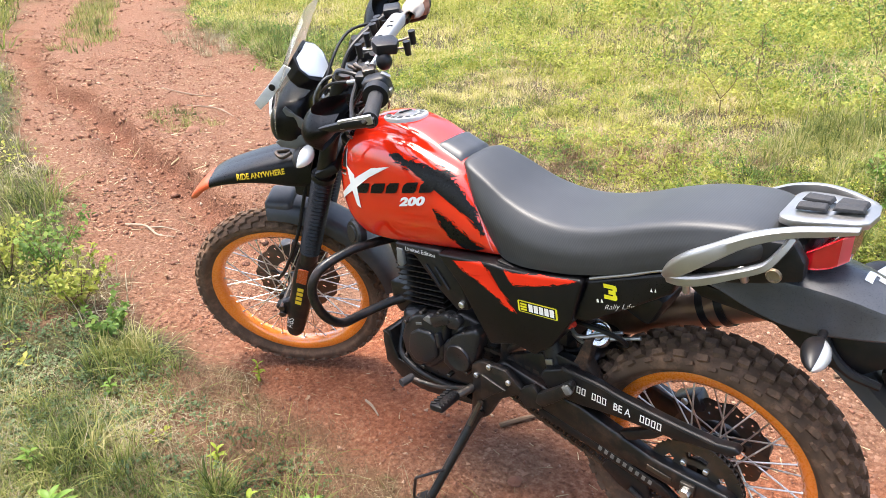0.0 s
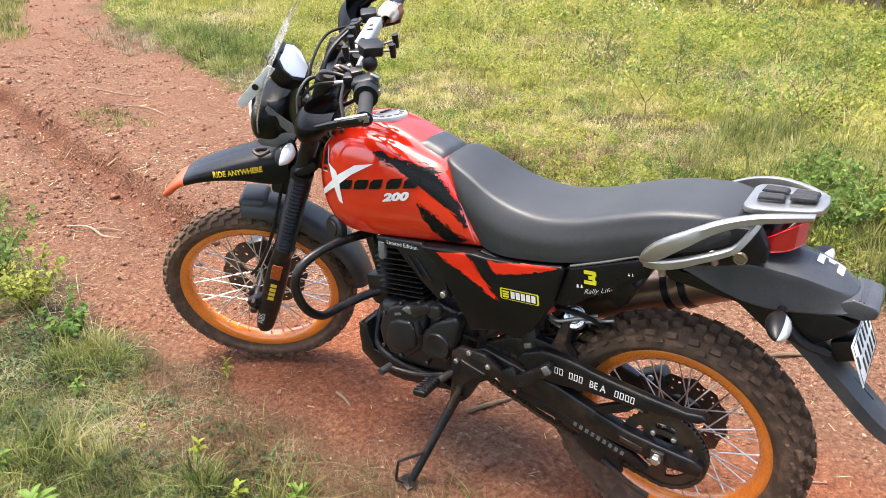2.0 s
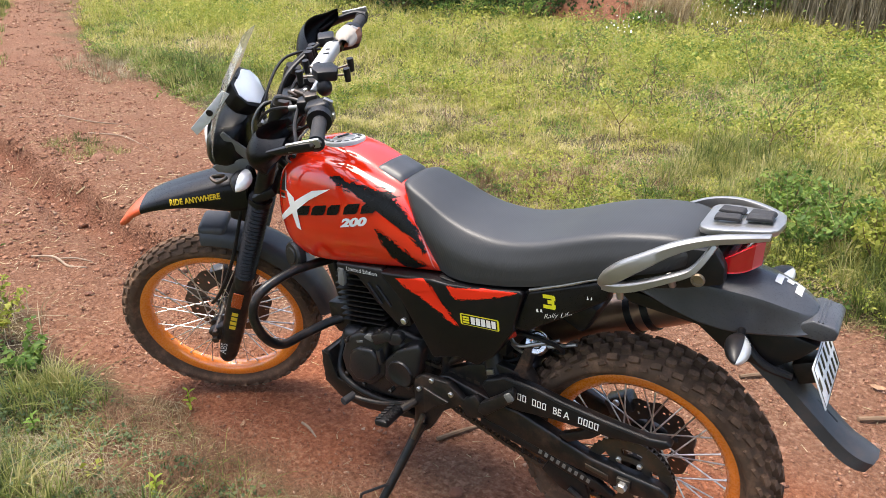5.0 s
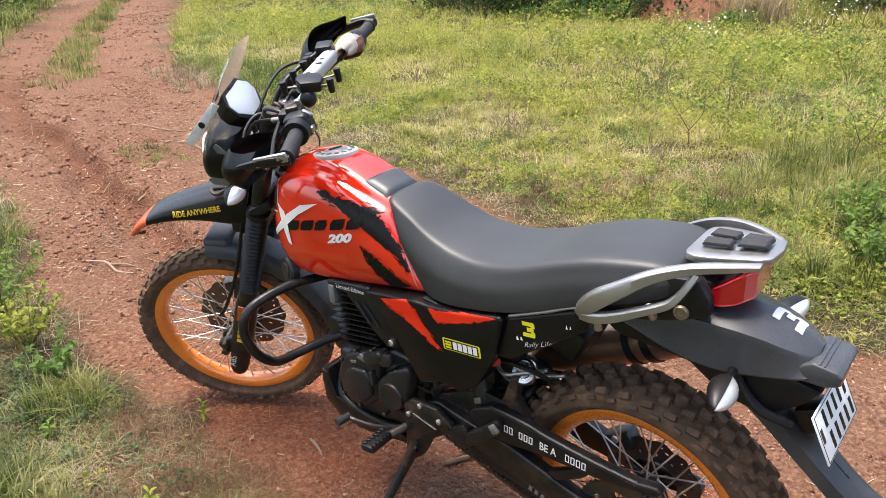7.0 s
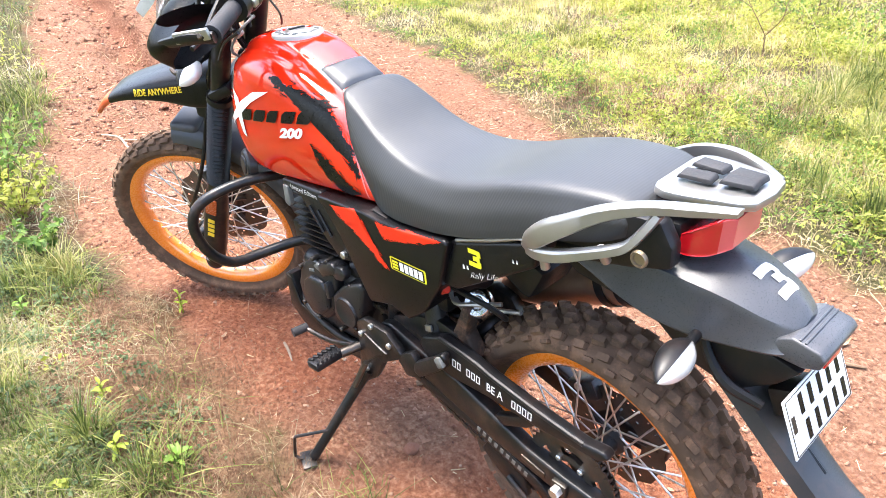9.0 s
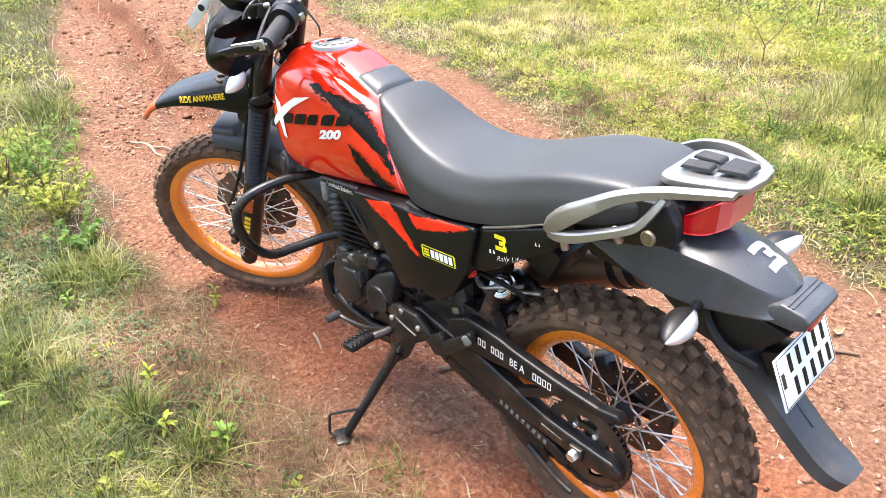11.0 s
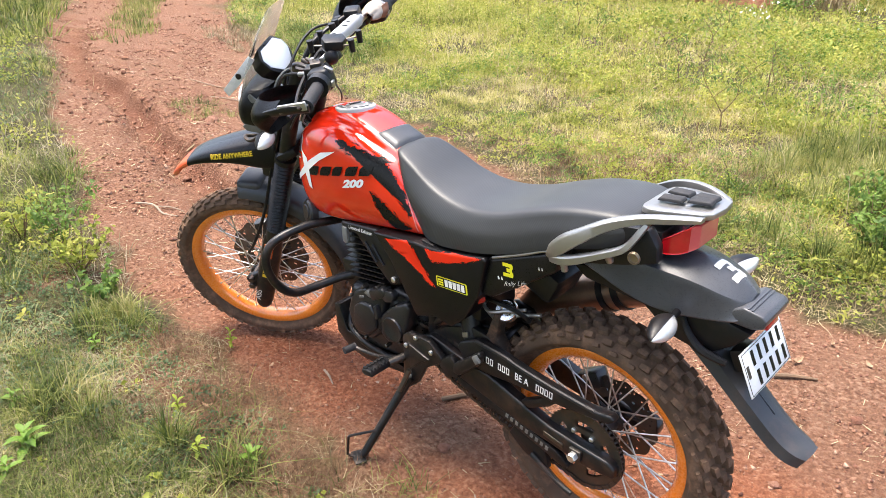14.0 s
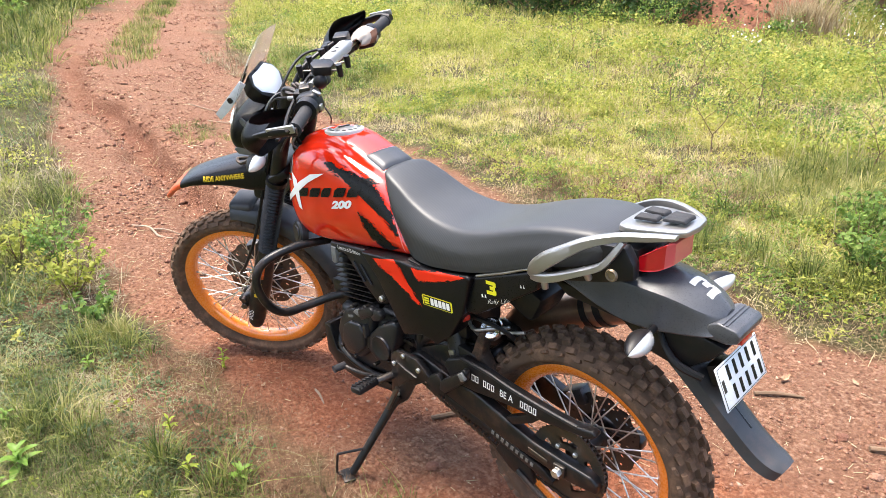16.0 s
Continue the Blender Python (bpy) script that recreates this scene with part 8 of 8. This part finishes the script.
def broad_leaf(length, width, rise, az, droop, origin=(0, 0, 0)):
    """One pointed, folded leaf arching away from the stem."""
    rows = []
    d, q = Vector((math.cos(az), math.sin(az), 0)), Vector((-math.sin(az), math.cos(az), 0))
    for k in range(7):
        f = k / 6
        c = Vector(origin) + d * length * f + Vector((0, 0, rise * f - droop * f * f))
        w = width * (math.sin(math.pi * min(0.985, 0.06 + 0.94 * f)) ** 0.75) * (1 - 0.25 * f) / 2
        rows.append([c - q * w + Vector((0, 0, w * 0.45)), c, c + q * w + Vector((0, 0, w * 0.45))])
    return loft(rows, closed=False)


def rosette(name, x, y, n, length, height, mat, label):
    """A small plant: a short stem with broad leaves in turning pairs, each leaf its own mesh."""
    root = new(name)
    root.matrix_world = Matrix.Translation((x, y, zg(x, y) - 0.004))
    tagged(root, label, "plant")
    part("stem", tube([(0, 0, 0), (0.004, 0.002, height * 0.6), (0.002, 0.006, height)], [0.0026, 0.0022, 0.0012], 8, 6), mat, root)
    for k in range(n):
        f = (k + 0.5) / n
        ln = length * (1.05 - 0.45 * f) * rng.uniform(0.8, 1.15)
        part("leaf", broad_leaf(ln, ln * rng.uniform(0.38, 0.52), ln * (0.25 + 0.5 * f), 2.4 * k + rng.uniform(-0.3, 0.3), ln * rng.uniform(0.25, 0.5), (0.002, 0.003, height * (0.15 + 0.85 * f))), mat, root, sharp=80)
    return root


rosette("sprout", 1.505, 0.215, 9, 0.034, 0.085, M_SPROUT, "small lime-green sprout beside the front tyre")
plant("verge_plant", 2.42, 0.40, 0.24, 0.17, 12, 30, 0.020, M_LIME, "yellow-leaved leafy plant on the verge")
plant("verge_plant", 2.72, 0.36, 0.30, 0.20, 11, 40, 0.019, M_WEED, "green leafy plant on the verge")
plant("verge_plant", 2.10, 0.44, 0.18, 0.12, 7, 20, 0.024, M_WEED, "green broad-leaved plant on the verge")
plant("verge_plant", 2.95, 0.45, 0.28, 0.20, 10, 36, 0.018, M_LIME, "yellow-flecked leafy plant on the verge")
for x, y, n, ln, h, mat, label in ((1.355, 0.995, 11, 0.075, 0.075, M_BROAD, "broad-leaved bright green weed on the verge"), (1.28, 1.08, 8, 0.055, 0.05, M_BROAD, "low broad-leaved weed on the verge"),
                                   (0.82, 0.565, 9, 0.055, 0.055, M_BROAD, "bright green weed with pointed leaves on the verge"), (0.95, 0.66, 8, 0.042, 0.06, M_SPROUT, "pale yellow-green seedling on the verge"),
                                   (1.18, 0.60, 9, 0.036, 0.06, M_SPROUT, "thin pale seedling leaning over the dry grass"), (1.75, 0.62, 8, 0.040, 0.06, M_BROAD, "small leafy green weed on the verge"),
                                   (1.60, 0.95, 9, 0.045, 0.06, M_BROAD, "small leafy green weed on the verge"), (0.50, 0.56, 7, 0.034, 0.045, M_BROAD, "small leafy green weed on the verge")):
    rosette("broadleaf_weed", x, y, n, ln, h, mat, label)
for k, (x, y, h) in enumerate(((-0.20, -2.55, 0.34), (-0.40, -2.35, 0.32), (-0.05, -2.30, 0.26), (-0.62, -2.50, 0.38), (0.10, -2.75, 0.30), (-0.45, -2.85, 0.36), (-0.85, -2.25, 0.34))):
    plant("leafy_shrub", x, y, h, 0.22, 12, 46, 0.022, M_LIME if k % 2 else M_WEED, "yellow-green leafy shrub at the edge of the track" if k % 2 else "green leafy shrub at the edge of the track", "shrub")
def thin_weed(x, y, height, turn):
    """A tall open weed: a short stalk that forks, crooked limbs, arching side twigs and a few leaves along them."""
    root = new("thin_weed")
    root.matrix_world = Matrix.Translation((x, y, zg(x, y) - 0.01)) @ Matrix.Rotation(turn, 4, "Z")
    tagged(root, "tall forked thin-branched weed with sparse leaves in the meadow", "weed")
    wide = 1.0 if turn == 0.35 else rng.uniform(0.25, 0.85)
    fork = Vector((0.01 + (1 - wide) * 0.06, 0, height * (0.26 + 0.25 * (1 - wide))))
    part("stem", tube([(0, 0, 0), (0.006, 0.004, height * 0.14), tuple(fork)], [0.0050, 0.0044, 0.0038], 8, 7), M_TWIG, root)
    pts = []
    for sgn, reach in ((1, 0.40), (-1, 0.34)):
        limb = [fork + Vector((sgn * reach * wide * height * f ** 0.8 + rng.gauss(0, 0.008), rng.gauss(0, 0.02), (height - fork.z) * (1.0 if sgn > 0 else 0.6 + 0.4 * wide) * f ** (1.1 if sgn > 0 else 0.9))) for f in (0, 0.3, 0.55, 0.8, 1.0)]
        part("limb", tube([tuple(p) for p in limb], [0.0034, 0.0028, 0.0024, 0.0018, 0.0010], 22, 6), M_TWIG, root)
        for k in range(6):
            f = 0.28 + 0.70 * k / 5
            i = min(int(f * 4), 3)
            a = limb[i].lerp(limb[i + 1], f * 4 - i)
            az_ = (0.3 if k % 2 else 2.8) + rng.uniform(-0.7, 0.7)
            ln = height * rng.uniform(0.22, 0.42)
            tip = a + Vector((math.cos(az_) * ln, math.sin(az_) * ln, ln * rng.uniform(-0.1, 0.4)))
            mid_ = a.lerp(tip, 0.5) + Vector((0, 0, ln * 0.28))
            part("twig", tube([tuple(a), tuple(mid_), tuple(tip)], [0.0024, 0.0018, 0.0008], 9, 5), M_TWIG, root)
            for _ in range(9):
                g_ = rng.uniform(0.25, 1.05)
                q = a.lerp(mid_, g_ * 2) if g_ < 0.5 else mid_.lerp(tip, g_ * 2 - 1)
                pts.append((q.x + rng.gauss(0, 0.008), q.y + rng.gauss(0, 0.008), q.z + rng.gauss(0, 0.008)))
    v, f = leaflets(np.array(pts), 0.015 * rs.uniform(0.6, 1.4, len(pts)), 0.6, 2.2)
    ob = new("foliage", mesh_of("foliage", v, f, M_WEED))
    ob.parent = root
    tagged(ob, kind="stuff")


for k, (x, y, h) in enumerate(((1.46, -3.83, 0.52), (1.62, -5.02, 0.50), (2.75, -6.17, 0.55), (2.41, -4.99, 0.46), (3.79, -5.87, 0.5), (0.45, -4.1, 0.45), (0.30, -5.2, 0.55), (1.0, -6.3, 0.55), (3.2, -7.6, 0.6), (4.9, -7.0, 0.55))):
    thin_weed(x, y, h, 0.35 if k == 0 else k * 1.9)
# sparse white flower heads far out in the meadow
fl = scatter(700, (1.8, -11.2, 3.2, -7.8), lambda x, y: clumpy(x, y, 0.8, 121, -0.1, 0.4))
fv, ff = leaflets(np.c_[fl, height_of(fl[:, 0], fl[:, 1]) + rs.uniform(0.25, 0.48, len(fl))], 0.032 * rs.uniform(0.5, 1.1, len(fl)), 0.9, 1.0)
stuff("white_flowers", [(fv, ff)], M_WHITE, "sparse white flower heads in the meadow", "flowers")
yl = scatter(260, (-0.5, -5.0, 4.0, -2.4), lambda x, y: field(x, y))
fv, ff = leaflets(np.c_[yl, height_of(yl[:, 0], yl[:, 1]) + rs.uniform(0.05, 0.2, len(yl))], 0.010, 0.9, 1.0)
stuff("yellow_flowers", [(fv, ff)], M_YELLOW, "small yellow flowers in the grass", "flowers")


# ---- far edge of the meadow ----
def bush(x, y, w, h, mat, label, n=2600, size=0.05):
    root = new("bush")
    root.matrix_world = Matrix.Translation((x, y, zg(x, y) - 0.05))
    tagged(root, label, "bush")
    lumps = [(rng.gauss(0, w * 0.28), rng.gauss(0, w * 0.22), h * rng.uniform(0.25, 0.75), w * rng.uniform(0.16, 0.34)) for _ in range(16)]
    for a, c, d, _ in lumps:
        part("stem", stems(bmesh.new(), (0, 0, 0), [(a, c, d)], 0.018), M_TWIG, root)
    k = rs.integers(0, 16, n)
    L = np.array(lumps)[k]
    d = rs.normal(0, 1, (n, 3))
    d /= np.linalg.norm(d, axis=1)[:, None]
    p = L[:, :3] + d * (L[:, 3] * rs.uniform(0.55, 1.05, n))[:, None] * (1, 1, 0.8)
    p[:, 2] = np.abs(p[:, 2])
    v, f = leaflets(p, size * rs.uniform(0.6, 1.3, n), 0.8)
    ob = new("foliage", mesh_of("foliage", v, f, mat))
    ob.parent = root
    tagged(ob, kind="stuff")


for x, y, w, h in ((9.6, -11.0, 1.8, 1.0), (8.5, -10.7, 2.0, 1.2), (7.5, -10.8, 1.9, 1.2), (6.5, -10.9, 1.9, 1.2), (5.6, -11.1, 1.5, 0.9)):
    bush(x, y, w, h, M_BUSH, "dark green thorny bush at the meadow's edge")
for x, y, w, h in ((13.58, -1.94, 2.4, 1.4), (11.73, -1.06, 2.0, 1.1), (16.22, -3.88, 2.8, 1.7), (14.46, -0.01, 2.6, 1.5), (19.74, -6.43, 3.2, 2.0)):
    bush(x, y, w, h, M_WEED, "green leafy bush beside the track", 3200, 0.06)
bush(2.05, -13.74, 2.4, 0.9, M_WEED, "low grey-green bush beyond the meadow")
bush(0.47, -15.23, 3.2, 1.6, M_BUSH, "dark bush beyond the meadow")
bush(4.52, -15.23, 3.0, 1.5, M_WEED, "green bush beyond the meadow")
for x, y, w, h in ((3.75, -10.55, 0.8, 0.40), (5.5, -10.15, 0.9, 0.55), (6.6, -10.0, 0.8, 0.45)):
    bush(x, y, w, h, M_WEED, "low leafy shrub in front of the soil heap", 900, 0.032)
# heap of red soil
hx, hy = np.meshgrid(np.linspace(-1, 1, 60), np.linspace(-1, 1, 60), indexing="ij")
r2 = np.hypot(hx, hy)
hz = np.clip(1 - r2, 0, 1) ** 0.8 * (1 + 0.35 * fbm(hx * 3 + 5, hy * 3, 1.0, 4, 131)) * 1.05 + 0.05 * fbm(hx * 9, hy * 9, 1.0, 3, 133) * np.clip(1.2 - r2, 0, 1) - 0.06
ix = np.arange(3600).reshape(60, 60)
M_HEAP, nt, b = nodes_of("bare_red_earth")
nt.links.new(ramp(nt, noise_of(nt, 6.0, 8.0, 0.7), [(0.3, (0.18, 0.07, 0.04)), (0.55, (0.33, 0.135, 0.075)), (0.8, (0.42, 0.22, 0.14))]), b.inputs["Base Color"])
b.inputs["Roughness"].default_value = 0.95
bumped(nt, b, noise_of(nt, 14.0, 6.0, 0.7), 0.8, 0.05)
heap = new("earth_mound", mesh_of("earth_mound", np.stack([hx * 1.35, hy * 1.1, hz * 1.35], -1).reshape(-1, 3), np.stack([ix[:-1, :-1], ix[1:, :-1], ix[1:, 1:], ix[:-1, 1:]], -1).reshape(-1, 4), M_HEAP))
heap.matrix_world = Matrix.Translation((4.7, -12.0, zg(4.7, -12.0)))
tagged(heap, "heap of bare red earth at the far edge of the meadow", "heap")
hp = np.c_[rs.normal(3.45, 0.22, 900), rs.normal(-11.2, 0.25, 900)]
stuff("heap_stalks", [blades(hp, rs.uniform(0.3, 0.8, 900), 0.016, 0.5, 2)], M_DRY, "dry brown stalks round the soil heap", "grass")
# dry reeds
rq = rs.random(11000)
rd = np.concatenate([np.stack([2.4 - 3.6 * rq, -14.3 + 4.2 * rq], 1) + rs.normal(0, 0.35, (11000, 2)) + rs.uniform(0, 1.2, (11000, 1)) * np.array((-0.4, -0.9))])
stuff("dry_reeds", [blades(rd, rs.uniform(0.9, 2.4, len(rd)), 0.017, 0.22, 4, 0.3)], M_REED, "stand of tall dry grey-brown reeds", "reeds")
# trees: one beyond the meadow; a row behind the walk, mirrored in the tank
def tree_at(x, y, scale, label, leaves=5200):
    tree = new("tree")
    tree.matrix_world = Matrix.Translation((x, y, zg(x, y) - 0.1)) @ Matrix.Scale(scale, 4)
    tagged(tree, label, "tree")
    part("trunk", tube([(0, 0, 0), (0.05, 0.02, 1.2), (-0.05, 0.05, 2.4), (0.1, 0, 3.4)], [0.16, 0.13, 0.11, 0.06], 20, 10), M_TWIG, tree)
    crown = []
    for k in range(11):
        a = k * 2.4 + x
        tip = Vector((1.6 * math.cos(a) * rng.uniform(0.5, 1), 1.6 * math.sin(a) * rng.uniform(0.5, 1), rng.uniform(3.0, 5.0)))
        part("limb", tube([(0, 0.03, 1.8 + 0.12 * k), tuple(tip * 0.5 + Vector((0, 0, 1.3))), tuple(tip)], [0.06, 0.04, 0.015], 10, 7), M_TWIG, tree)
        crown.append(tip)
    k = rs.integers(0, 11, leaves)
    cp = np.array([tuple(c) for c in crown])[k] + rs.normal(0, 0.42, (leaves, 3)) * (1, 1, 0.7)
    v, f = leaflets(cp, 0.075 * rs.uniform(0.6, 1.3, leaves), 0.8)
    ob = new("crown", mesh_of("crown", v, f, M_BUSH))
    ob.parent = tree
    tagged(ob, kind="stuff")


tree_at(3.3, -14.6, 1.0, "small tree with a bare grey-brown trunk beyond the meadow")
for x, y, k in ((-3.5, 9.0, 1.5), (0.8, 10.5, 1.8), (5.2, 9.2, 1.5), (-8.0, 6.0, 1.6), (9.5, 7.5, 1.6)):
    tree_at(x, y, k, "leafy tree on the near side of the track", 4200)
# far row, out of view: added to darken what the tank top reflects
for x, y, k in ((-6.0, -19.0, 1.9), (0.5, -21.0, 2.2), (7.0, -20.0, 2.0), (13.0, -17.0, 2.2), (19.0, -13.0, 2.0)):
    tree_at(x, y, k, "tall leafy unseen tree beyond the meadow, added for tank reflections", 4200)
